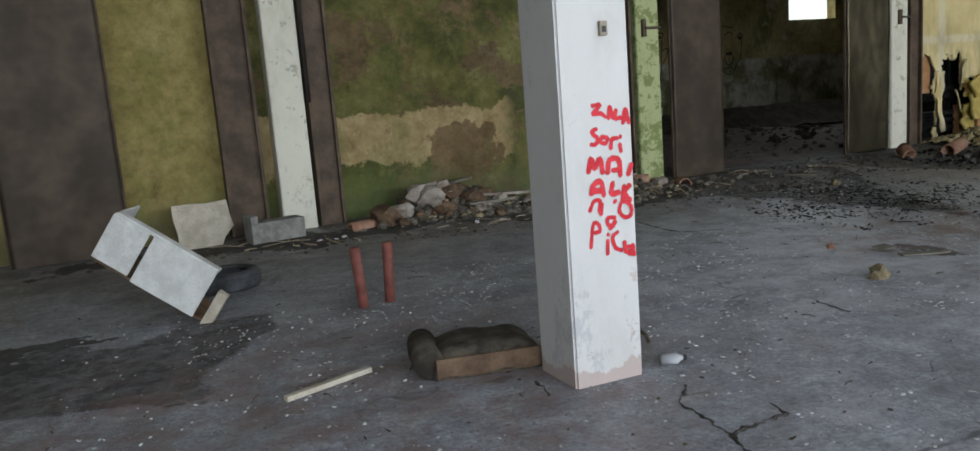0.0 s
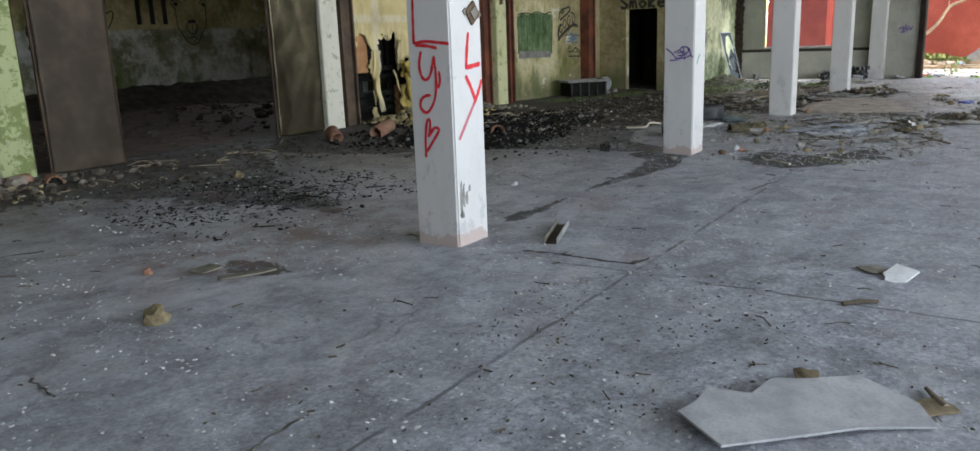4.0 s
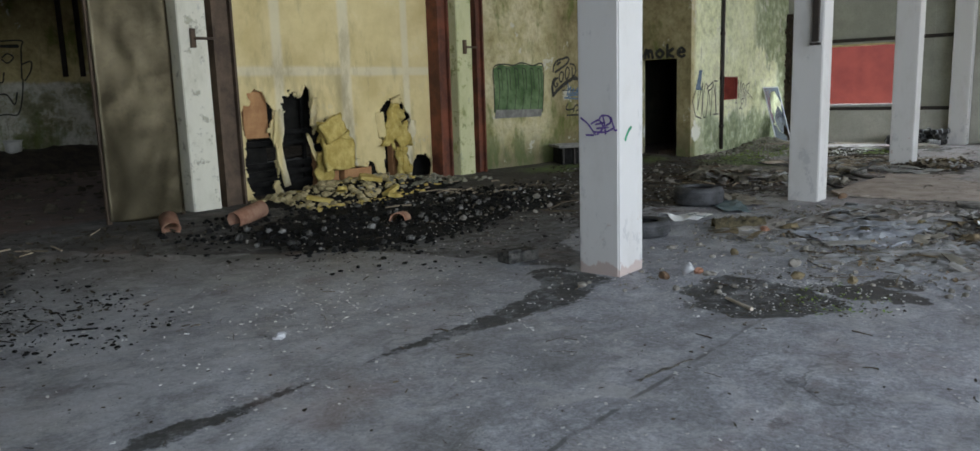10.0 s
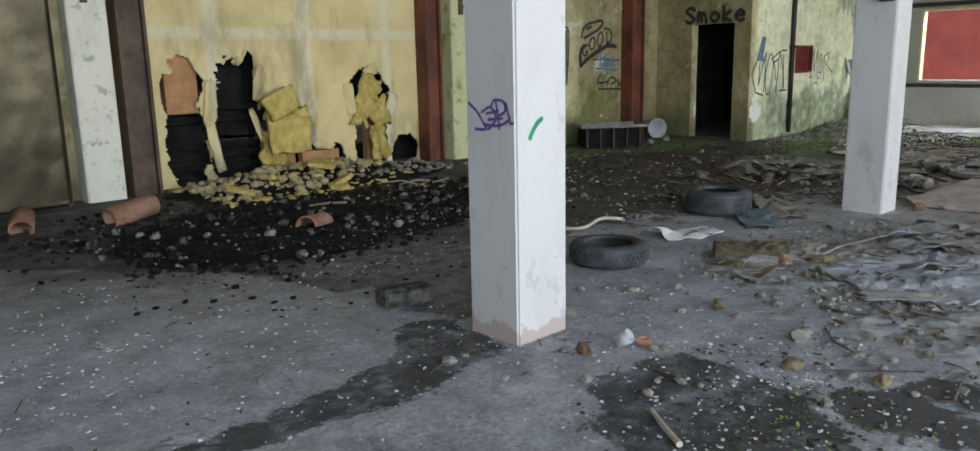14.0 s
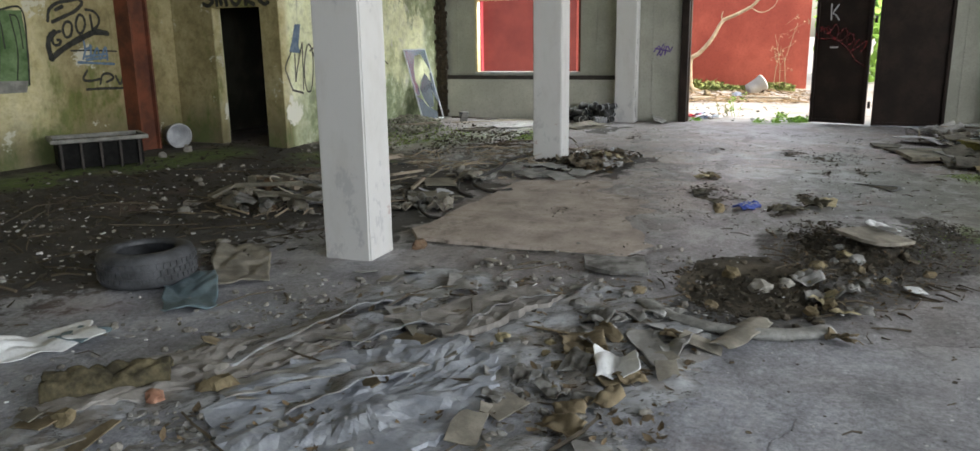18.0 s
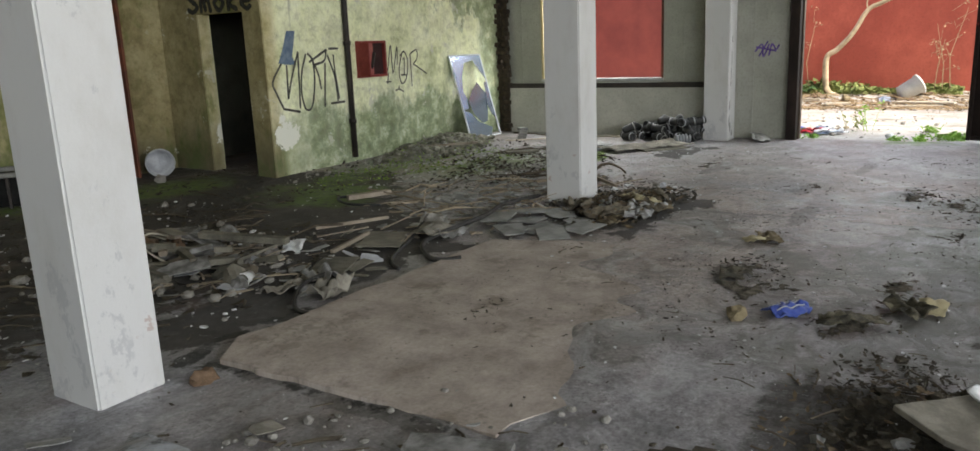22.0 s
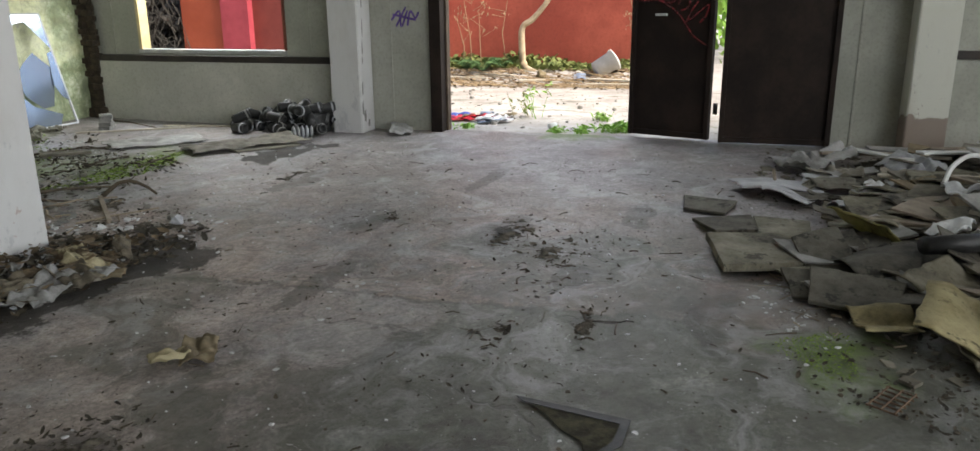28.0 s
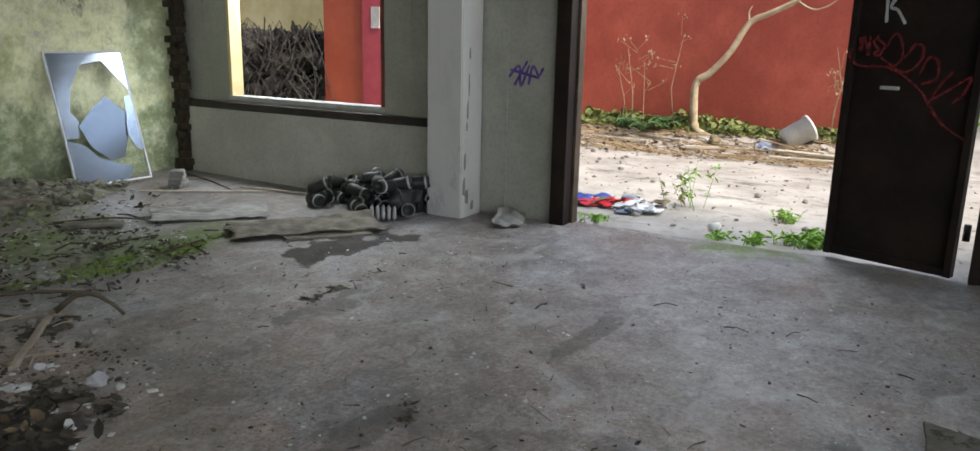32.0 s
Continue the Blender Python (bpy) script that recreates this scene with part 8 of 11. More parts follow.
lump_stone(21.05, 4.6, 0.1, STONE, "pale rounded lump by the hoses", 71.0)
crumpled("rag", 21.6, 1.8, 0.24, 0.15, 30, 0.13, CARDBOARD, "curled brown rag on the floor", "rag", 19.0, 0.0, 22, 2.2)
crumpled("rag", 21.5, 1.88, 0.16, 0.12, -40, 0.1, TAN, "small yellow-brown scrap beside the rag", "rag", 23.0, 0.0, 16, 2.4)
HOLEFLOOR = simple("mossy_brown_bed", (0.02, 0.018, 0.01), (0.08, 0.072, 0.042), 12, 0.9, 0.7, local=False)
# flat patch laid on the floor; its black strip paints the hole's shade
hole = thing("screed_hole", "three-cornered hole broken in the screed with a mossy bed", "hole")
part("bed", Shape().prism([(21.57, 0.29), (21.5, -0.1), (21.36, -0.09), (21.2, 0.0), (21.34, 0.03), (21.4, 0.12), (21.5, 0.2)], 0.002, pose(0, 0, ground(21.4, 0.1) + 0.008)), HOLEFLOOR, hole)
part("painted_edge_shade", Shape().prism([(21.6, 0.34), (21.53, -0.12), (21.34, -0.11), (21.17, 0.01), (21.19, 0.02), (21.36, -0.075), (21.49, -0.085), (21.56, 0.3)], 0.002, pose(0, 0, ground(21.4, 0.1) + 0.012)), BLACK, hole, "black strip painted as shade along the broken edge")

DARKRAG = simple("dark_rotten_rag", (0.03, 0.027, 0.02), (0.13, 0.115, 0.08), 14, 0.95, 0.9)
for n, (x, y, w, d, a, h, mt, lab) in enumerate(((19.08, 4.02, 0.34, 0.24, 20, 0.2, CLOTH, "grey crumpled rag among the litter"), (19.3, 4.3, 0.28, 0.2, 60, 0.16, MUDSHEET, "grey crumpled sheet among the litter"), (19.0, 4.35, 0.3, 0.16, -20, 0.12, CLOTH, "grey crumpled rag among the litter"), (19.83, 5.12, 0.24, 0.16, 35, 0.1, BAG, "crumpled white plastic scrap on the litter"), (20.75, 4.2, 0.26, 0.2, 10, 0.16, MUDSHEET, "grey crumpled sheet by the hoses"), (19.89, 0.97, 0.34, 0.13, 120, 0.12, DARKRAG, "dark rotten rag on the floor"), (20.24, 0.74, 0.3, 0.16, 40, 0.12, DARKRAG, "dark rotten rag on the floor"), (20.3, 0.62, 0.16, 0.12, 80, 0.1, TAN, "yellow-brown scrap beside the dark rag"), (20.55, 1.8, 0.26, 0.15, 15, 0.05, DARKRAG, "dark rotten rag on the floor"))):
    crumpled("rag", x, y, w, d, a, h, mt, lab, "rag", 200.0 + 3 * n, 0.0, 20, 2.2)
can = thing("paper_cup", "white paper cup lying on the litter", "cup", at=(19.0, 4.72, ground(19.0, 4.72) + 0.05), turn=115)
part("cup", Shape().lathe([(0.0, 0.06), (0.034, 0.06), (0.045, -0.06), (0.041, -0.06), (0.031, 0.05), (0.0, 0.05)], mm, 18), WHITE, can, smooth=True)
part("rim", Shape().lathe([(0.044, -0.055), (0.05, -0.058), (0.05, -0.066), (0.044, -0.066)], mm, 18), WHITE, can, smooth=True)
r = random.Random(91)
for n in range(64):
    x, y = oval(*((19.5, 4.75, 0.95, 0.65) if n < 34 else (21.3, 4.5, 0.9, 0.5)))(r)
    board("torn_scrap", x, y, r.uniform(0.06, 0.24), r.uniform(0.03, 0.12), 0.006, r.uniform(0, 180), r.choice((MUDSHEET, CLOTH, MUDSHEET, PALESHEET, BOARD, SLATE)), "torn grey scrap lying in the litter", category="scrap", tilt=(r.gauss(0, 11), r.gauss(0, 11)), lift=0.015, group="torn scraps in the litter", seed=700 + n)
for x, y, ln, a in ((19.58, 5.45, 0.6, -62), (20.4, 5.1, 0.5, -20), (19.3, 4.5, 0.5, 30), (20.9, 4.9, 0.6, 10)):
    plank(x, y, ln, 0.014, 0.012, a, WOOD, "thin grey lath lying on the litter", lift=0.02)
# lifted edges of the sheets under the slurry
for n, line in enumerate((((15.2, 3.5), (15.75, 3.32), (16.2, 3.2), (16.6, 3.06)), ((16.05, 2.6), (16.45, 2.5), (16.65, 2.36), (16.95, 2.2)), ((15.8, 3.05), (16.07, 2.77), (16.16, 2.6)), ((15.0, 2.9), (15.35, 2.66), (15.7, 2.5)))):
    path_ = [Vector((x, y, 0)) for x, y in line]

    def lip(u, v, path_=path_, n=n):
        k = min(int(u * (len(path_) - 1)), len(path_) - 2)
        q = path_[k].lerp(path_[k + 1], u * (len(path_) - 1) - k)
        w = 0.3 * math.sin(math.pi * u) ** 0.5 * (1 + 0.5 * lump(u * 6, n, 1.0, 2.0)) + 0.01
        q = q + Vector((0.45, 0.6, 0)) * (w * v + 0.03 * lump(u * 9, n, 1.0, 6.0))
        return (q.x, q.y, ground(q.x, q.y) + max(0.004, spill_height(q.x, q.y)) + 0.008 + (0.06 * math.sin(math.pi * u) + 0.02 * lump(u * 8, n, 1.0, 9.0)) * (1 - v) ** 1.4)

    solid("lifted_sheet", Shape().sheet(lip, 28, 5, 0.005), CRUST, "grey sheet with a lifted edge under the slurry", "plastic sheet", "lifted sheet edges", smooth=True)

# branches and slabs on the mossy floor
for x0, y0, x1, y1, q, hump in ((23.5, 5.15, 24.25, 4.58, 0.018, 0.03), (23.45, 5.0, 23.75, 4.5, 0.014, 0.02), (23.9, 4.4, 24.1, 4.0, 0.02, 0.12), (27.45, 7.5, 27.15, 6.5, 0.014, 0.02), (25.2, 6.5, 25.75, 6.0, 0.012, 0.03)):
    stem = [(x0 + (x1 - x0) * k / 6 + 0.03 * lump(k, x0, 0.9, 2.0), y0 + (y1 - y0) * k / 6 + 0.03 * lump(k, y0, 0.9, 5.0), floor_at(x0 + (x1 - x0) * k / 6, y0 + (y1 - y0) * k / 6) + q + hump * math.sin(math.pi * k / 6)) for k in range(7)]
    solid("branch", Shape().tube(stem, q, 8, q * 0.5), TWIG, "bare grey branch lying on the mossy floor", "branch", "fallen branches", smooth=True)
plank(25.0, 7.2, 0.9, 0.06, 0.03, -38, WOOD, "pale lath lying before the fallen plaster", lift=0.05)
board("slab_piece", 25.35, 6.15, 0.5, 0.16, 0.03, -45, BOARD, "dark flat slab on the mossy floor", seed=96, lift=0.01)

# corner below the window
crumpled("carpet", 26.25, 5.75, 1.0, 0.62, -40, 0.07, GREYSHEET, "pale grey stiff sheet lying on the floor", "sheet", 20.0, 0.0, 40, 1.1)
crumpled("carpet", 26.3, 4.65, 1.25, 0.62, -38, 0.08, CLOTH, "grey-brown bent sheet lying on the floor", "sheet", 21.0, 0.02, 40, 1.1)
board("panel_board", 26.25, 4.35, 0.75, 0.25, 0.02, -40, BOARD, "thin broken board at the puddle", seed=80)
plank(26.9, 6.6, 1.3, 0.025, 0.02, -55, PALEWOOD, "thin pale lath on the floor")
plank(27.4, 5.9, 1.2, 0.025, 0.02, -80, PALEWOOD, "thin pale lath at the dado")
r = random.Random(8)
for n in range(46):
    x, y = 27.3 + r.uniform(-0.28, 0.25), 4.72 + r.uniform(-0.55, 0.55)
    z = floor_at(x, y) + 0.07 + (0.12 if n % 2 == 0 else 0) + (0.11 if n % 4 == 0 and y < 4.9 else 0)
    ob = thing("insulator", "black and white ribbed cable insulator in a heap", "insulator", "heap of insulators")
    ob.matrix_basis = pose(x, y, z, r.uniform(60, 120), r.uniform(-20, 20), r.uniform(0, 360))
    part("body", Shape().lathe([(0.0, -0.11), (0.045, -0.11), (0.058, -0.09), (0.058, 0.09), (0.05, 0.11), (0.04, 0.11), (0.035, 0.06), (0.0, 0.06)], Matrix(), 16), BLACK, ob, smooth=True)
    part("collar", Shape().lathe([(0.045, 0.06), (0.065, 0.062), (0.065, 0.08), (0.045, 0.082)], Matrix(), 16), PALESHEET if n % 3 else SLATE, ob, "pale grey ring")
lump_stone(27.38, 4.36, 0.17, BLACK, "black rubber lump on the heap of insulators", 90.0, 1.2)
lump_stone(27.3, 4.3, 0.13, BLACK, "black rubber lump beside the column", 92.0, 1.5)
fl = thing("fluted_insulator", "white fluted insulator lying before the heap", "insulator", at=(26.95, 4.3, floor_at(26.95, 4.3) + 0.075), turn=-50)
for k in range(5):
    part("flute", Shape().lathe([(0.0, -0.012), (0.05, -0.02), (0.075, 0.0), (0.05, 0.012), (0.0, 0.012)], pose(-0.1 + 0.05 * k, 0, 0, 0, 90, 0), 18), PALESHEET, fl, smooth=True)
crumpled("plastic_bag", 27.5, 3.3, 0.4, 0.26, 20, 0.16, GREYSHEET, "dirty clear plastic bag by the wall panel", "plastic bag", 22.0)
for k in range(4):
    s = Shape().box(-0.1, 0.1, -0.07, 0.07, 0, 0.045)
    solid("tile_stack_piece", s, SLATE, "pale block in a low stack by the mirror", "block", "stacked blocks", bevel=0.008, at=pose(26.95, 7.05, floor_at(26.95, 7.05) + 0.046 * k, 0, 0, 20 + 9 * k))

# heap of boards and lino by the second column row
r = random.Random(21)
heap_spots = oval(25.2, -2.9, 2.3, 1.6)
for n in range(120):
    x, y = heap_spots(r)
    if 22.2 < x < 22.9 and -2.6 < y < -1.7 or x > 27.3:
        continue
    mt = r.choice((BOARD, BOARD, WOOD, BOARD, CLOTH, SLATE, BOARD, CARDBOARD))
    board("scrap_board", x, y, r.uniform(0.2, 0.7), r.uniform(0.12, 0.4), r.uniform(0.008, 0.025), r.uniform(0, 180), mt, "broken board in the refuse heap", tilt=(r.gauss(0, 9), r.gauss(0, 9)), lift=0.02 + 0.05 * r.random(), group="boards of the refuse heap", seed=100 + n)
for n in range(26):
    x, y = heap_spots(r)
    if x < 27.0 and not (22.2 < x < 23.2):
        plank(x, y, r.uniform(0.4, 1.1), r.uniform(0.03, 0.08), 0.025, r.uniform(0, 180), r.choice((WOOD, PALEWOOD, WOOD)), "loose lath in the refuse heap", r.gauss(0, 5), 0.05 + 0.05 * r.random(), "laths of the refuse heap")
chips("heap_scraps", "scraps and splinters in the refuse heap", BOARD, 900, oval(24.8, -2.4, 2.8, 1.9), 0.015, 0.09, 90, 0.15, "scraps")
leaves("leaf_litter", "leaf litter in the refuse heap", DARKLEAF, 1100, oval(24.4, -2.3, 2.6, 1.7), 0.008, 0.028, 91, 0.03)


def torn_quad(name, corners, z, t, material, label, category, group="", seed=1, tilt=(0.0, 0.0)):
    """A flat plate over four plan corners, with chipped edges."""
    r = random.Random(seed)
    c = [Vector((x, y, 0)) for x, y in corners]
    mid = sum(c, Vector()) / 4
    ring_ = []
    for a, b in zip(c, c[1:] + c[:1]):
        for q in (0.0, 0.3, 0.65):
            p = a.lerp(b, q + r.uniform(-0.06, 0.06) * (q > 0))
            p = p + (mid - p) * r.uniform(-0.01, 0.05)
            ring_.append((p.x - mid.x, p.y - mid.y))
    if sum(a[0] * b[1] - a[1] * b[0] for a, b in zip(ring_, ring_[1:] + ring_[:1])) < 0:
        ring_.reverse()
    return solid(name, Shape().prism(ring_, t, Matrix()), material, label, category, group, bevel=min(0.005, t * 0.3), at=pose(mid.x, mid.y, z, tilt[0], tilt[1], 0))


def curled(corners, z, arch, waves, phase, material, label, seed, thick=0.008):
    """A stiff sheet over four plan corners, bent in waves along its first side."""
    a, b, c, d = (Vector((x, y, 0)) for x, y in corners)

    def fn(u, v):
        p = a.lerp(b, u).lerp(d.lerp(c, u), v)
        edge_ = 0.025 * lump(u * 5, v * 5, 1.0, seed)
        return (p.x + edge_, p.y + 0.025 * lump(u * 5, v * 5, 1.0, seed + 3), z + arch * (0.5 + 0.5 * math.sin(waves * 2 * math.pi * u + phase)) * (0.75 + 0.25 * v) + 0.02 * lump(u * 3, v * 3, 1.0, seed + 5))

    return solid("lino_sheet", Shape().sheet(fn, 30, 14, thick), material, label, "lino", "curled lino sheets", smooth=True)


def mouldy_material(name, pale, mid_, dark):
    """Old floor covering gone mouldy: pale worn places, dark stains with clear outlines, dust."""
    k = Nodes(name)
    p = k.pos()
    big, stain, fine = k.noise(p, 3.0, 8, 0.7), k.noise(p, 5.5, 10, 0.76), k.noise(p, 55, 5, 0.7)
    col = k.ramp(big, (0.34, dark), (0.48, mid_), (0.66, pale))
    col = k.mix(k.math("MULTIPLY", k.step(stain, 0.55, 0.6), 0.8), col, tuple(v * 0.45 for v in dark))
    col = k.mix(k.math("MULTIPLY", k.step(fine, 0.5, 0.75), 0.4), col, tuple(v * 0.5 for v in dark))
    return k.done(col, 0.8, k.bump(k.math("ADD", big, k.math("MULTIPLY", fine, 0.4)), 0.4, 0.01), 0, 0.3)


MOULDTAN = mouldy_material("mouldy_tan_lino", (0.42, 0.36, 0.2), (0.27, 0.225, 0.115), (0.1, 0.085, 0.045))
MOULDGREY = mouldy_material("mouldy_grey_lino", (0.27, 0.255, 0.2), (0.16, 0.145, 0.105), (0.06, 0.055, 0.04))
MOULDDARK = mouldy_material("dark_mouldy_board", (0.15, 0.14, 0.115), (0.09, 0.082, 0.064), (0.035, 0.032, 0.025))
OLIVELINO = mouldy_material("olive_lino_strip", (0.3, 0.28, 0.1), (0.2, 0.18, 0.06), (0.08, 0.07, 0.025))
torn_quad("fibreboard", ((23.85, -0.3), (24.03, -0.88), (23.46, -0.9), (23.26, -0.42)), 0.035, 0.05, MOULDGREY, "thick mouldy fibreboard slab on the floor", "board", "boards of the refuse heap", 201, (1.5, -1.0))
torn_quad("fibreboard", ((24.36, -0.19), (24.63, -0.6), (24.17, -0.64), (24.05, -0.36)), 0.02, 0.025, MOULDDARK, "dark broken board at the edge of the heap", "board", "boards of the refuse heap", 202, (1.0, 2.0))
torn_quad("fibreboard", ((24.57, -0.6), (24.46, -0.98), (24.03, -0.95), (24.05, -0.64)), 0.03, 0.02, MOULDGREY, "grey fibreboard piece at the edge of the heap", "board", "boards of the refuse heap", 203, (-1.5, 1.0))
torn_quad("fibreboard", ((25.1, -0.1), (25.0, -0.5), (24.6, -0.42), (24.7, -0.12)), 0.012, 0.02, MOULDDARK, "dark tile at the edge of the heap", "board", "boards of the refuse heap", 204)
torn_quad("fibreboard", ((23.34, -1.08), (23.26, -1.2), (22.92, -1.4), (22.98, -1.26)), 0.03, 0.03, MOULDDARK, "dark grooved plank at the edge of the heap", "board", "boards of the refuse heap", 205)
torn_quad("fibreboard", ((23.28, -1.24), (23.22, -1.36), (22.86, -1.52), (22.9, -1.42)), 0.04, 0.03, MOULDDARK, "dark grooved plank at the edge of the heap", "board", "boards of the refuse heap", 206)
plank(23.7, -1.0, 0.66, 0.045, 0.03, -38 + 180, WOOD, "grey lath at the edge of the heap", lift=0.01)
curled(((23.15, -1.12), (23.5, -1.02), (23.95, -1.5), (23.36, -1.46)), 0.05, 0.1, 0.5, 0.0, MOULDDARK, "bulging dark brown sheet of lino on the heap", 3.0)
curled(((23.12, -1.28), (22.85, -1.72), (23.22, -2.0), (23.5, -1.6)), 0.06, 0.14, 0.8, 2.6, MOULDGREY, "curled grey-brown sheet of lino on the heap", 2.0)
curled(((22.42, -1.22), (22.27, -1.62), (22.9, -1.82), (22.95, -1.38)), 0.06, 0.12, 0.75, 1.2, MOULDTAN, "curled tan sheet of lino lying over the heap", 1.0, 0.012)
curled(((22.5, -1.62), (22.47, -1.86), (23.1, -2.1), (23.08, -1.82)), 0.1, 0.12, 0.6, 0.2, MOULDTAN, "arched tan sheet of lino beside the column", 4.0, 0.012)
curled(((22.12, -1.44), (22.16, -1.84), (22.7, -1.9), (22.6, -1.4)), 0.015, 0.05, 0.6, 2.0, MOULDGREY, "large dull grey sheet of lino at the column foot", 6.0)
curled(((22.82, -1.0), (22.5, -1.05), (22.52, -1.28), (22.9, -1.3)), 0.03, 0.06, 1.2, 0.6, MOULDTAN, "crumpled tan sheet of lino at the heap's edge", 7.0)
curled(((24.42, -1.05), (24.3, -1.22), (23.82, -1.5), (23.9, -1.3)), 0.08, 0.12, 0.7, 1.0, OLIVELINO, "twisted olive strip of lino on the heap", 5.0)
curled(((24.7, -2.0), (24.6, -2.22), (24.12, -2.5), (24.2, -2.26)), 0.16, 0.07, 0.6, 0.0, PALESHEET, "bent pale blue-white plastic strip on the heap", 8.0)
curled(((24.3, -2.5), (26.2, -3.0), (26.3, -3.7), (24.4, -3.3)), 0.16, 0.3, 0.5, 0.3, MOULDDARK, "dark brown tarpaulin heaped behind the column", 9.0, 0.02)
r = random.Random(404)
for n in range(64):
    x, y = oval(24.7, -1.55, 1.7, 0.95)(r)
    if x > 27.3 or x < 22.7 or y > -0.55 - 0.25 * abs(x - 24.6):
        continue
    a_, w_, d_ = r.uniform(0, math.pi), r.uniform(0.12, 0.36), r.uniform(0.06, 0.2)
    ca, sa = math.cos(a_), math.sin(a_)
    quad_ = [(x + ca * u - sa * v, y + sa * u + ca * v) for u, v in ((-w_, -d_), (w_, -d_), (w_ * r.uniform(0.6, 1), d_), (-w_ * r.uniform(0.7, 1), d_))]
    if n % 3 == 0:
        curled(quad_, floor_at(x, y) + 0.04, r.uniform(0.03, 0.1), r.uniform(0.4, 0.9), r.uniform(0, 6), r.choice((MOULDGREY, MOULDDARK, MOULDGREY, PALESHEET)), "bent scrap of old lino in the refuse heap", 20.0 + n)
    else:
        torn_quad("scrap_board", quad_, floor_at(x, y) + 0.03 + 0.05 * r.random(), r.uniform(0.008, 0.025), r.choice((MOULDDARK, MOULDGREY, MOULDDARK, SLATE)), "broken board in the refuse heap", "board", "boards of the refuse heap", 500 + n, (r.gauss(0, 9), r.gauss(0, 9)))
for n, (x, y, w_, mt, lab) in enumerate(((21.62, -1.72, 0.3, PALESHEET, "crumpled blue-white plastic bag by the column"), (26.4, -1.05, 0.5, MUDSHEET, "grey crumpled sheet heaped at the gate"), (26.1, -1.3, 0.42, CLOTH, "dirty crumpled cloth at the gate"), (26.75, -1.3, 0.45, GREYSHEET, "dirty clear plastic heaped at the gate"), (25.6, -1.6, 0.4, BAG, "crumpled white plastic sheet on the heap"), (26.2, -1.9, 0.5, PALESHEET, "pale blue plastic sheet on the heap"), (24.05, -1.72, 0.22, BAG, "crumpled white plastic bag on the heap"), (23.95, -1.95, 0.24, BAG, "crumpled white plastic bag on the heap"))):
    crumpled("plastic_bag", x, y, w_, w_ * 0.7, 40 * n, 0.2, mt, lab, "plastic bag", 130.0 + n, 0.03, 22, 1.6)
stake = Shape().tube([(25.55, -0.8, 0.02), (25.6, -0.79, 0.09), (25.66, -0.78, 0.16)], 0.014, 8)
solid("stick", stake, WOOD, "short pale stake leaning at the heap's edge", "stick", "single sticks")
net = thing("wire_grille", "small rusty wire grille on the floor", "grille", at=(21.95, -1.07, ground(21.95, -1.07) + 0.012), turn=-30)
for k in range(6):
    part("wire", Shape().tube([(-0.1 + 0.04 * k, -0.06, 0), (-0.1 + 0.04 * k, 0.06, 0.004)], 0.004, 6), RUSTY, net)
for k in range(3):
    part("wire", Shape().tube([(-0.11, -0.05 + 0.05 * k, 0.006), (0.11, -0.05 + 0.05 * k, 0.006)], 0.004, 6), RUSTY, net)
heap_bits = oval(22.15, -1.35, 0.65, 0.5)
leaves("leaf_litter", "rotten leaves and moss at the column foot", DARKLEAF, 260, heap_bits, 0.006, 0.022, 291, 0.01)
stones("heap_stones", "crumbs of earth and plaster at the column foot", SOIL, 60, heap_bits, 0.006, 0.025, 292)
twigs("heap_sticks", "splinters at the edge of the refuse heap", WOODS, 90, oval(23.4, -1.0, 0.9, 0.5), 0.05, 0.3, 293, 0.006)
chips("pale_scraps", "pale crumbs beside the fibreboard", CRUMB, 90, oval(22.95, -0.85, 0.45, 0.3), 0.008, 0.03, 294, 0.2, "scraps")
s = Shape().lathe([(0.0, -0.28), (0.05, -0.28), (0.055, 0.0), (0.05, 0.28), (0.0, 0.28)], pose(0, 0, 0, 90, 0, 0), 16)
solid("black_roll", s, BLACK, "black roll of felt on the heap", "roll", at=pose(23.62, -1.7, 0.2, 2, 0, 30), smooth=True)
for n, (x, y) in enumerate(((24.9, -2.0), (25.05, -2.25), (24.8, -2.35), (24.75, -2.65), (25.2, -2.6))):
    crumpled("plastic_bag", x, y, 0.3, 0.26, 40 * n, 0.2, BAG, "crumpled clear plastic bag on the heap", "plastic bag", 30.0 + n, 0.08, 18)
hose("white_pipe", ((25.1, -1.9, 0.1), (25.3, -2.0, 0.22), (25.5, -2.2, 0.24), (25.5, -2.45, 0.08)), 0.018, WHITE, "bent white plastic pipe on the heap")
for n, (x, y, ln, a) in enumerate(((26.6, -1.7, 0.8, 30), (26.5, -2.4, 1.0, -60), (26.9, -3.0, 0.9, -80), (26.2, -3.4, 0.8, -70))):
    plank(x, y, ln, 0.1, 0.02, a, WHITE, "pale blue-white plastic strip on the heap", 3, 0.1, "plastic strips on the heap")

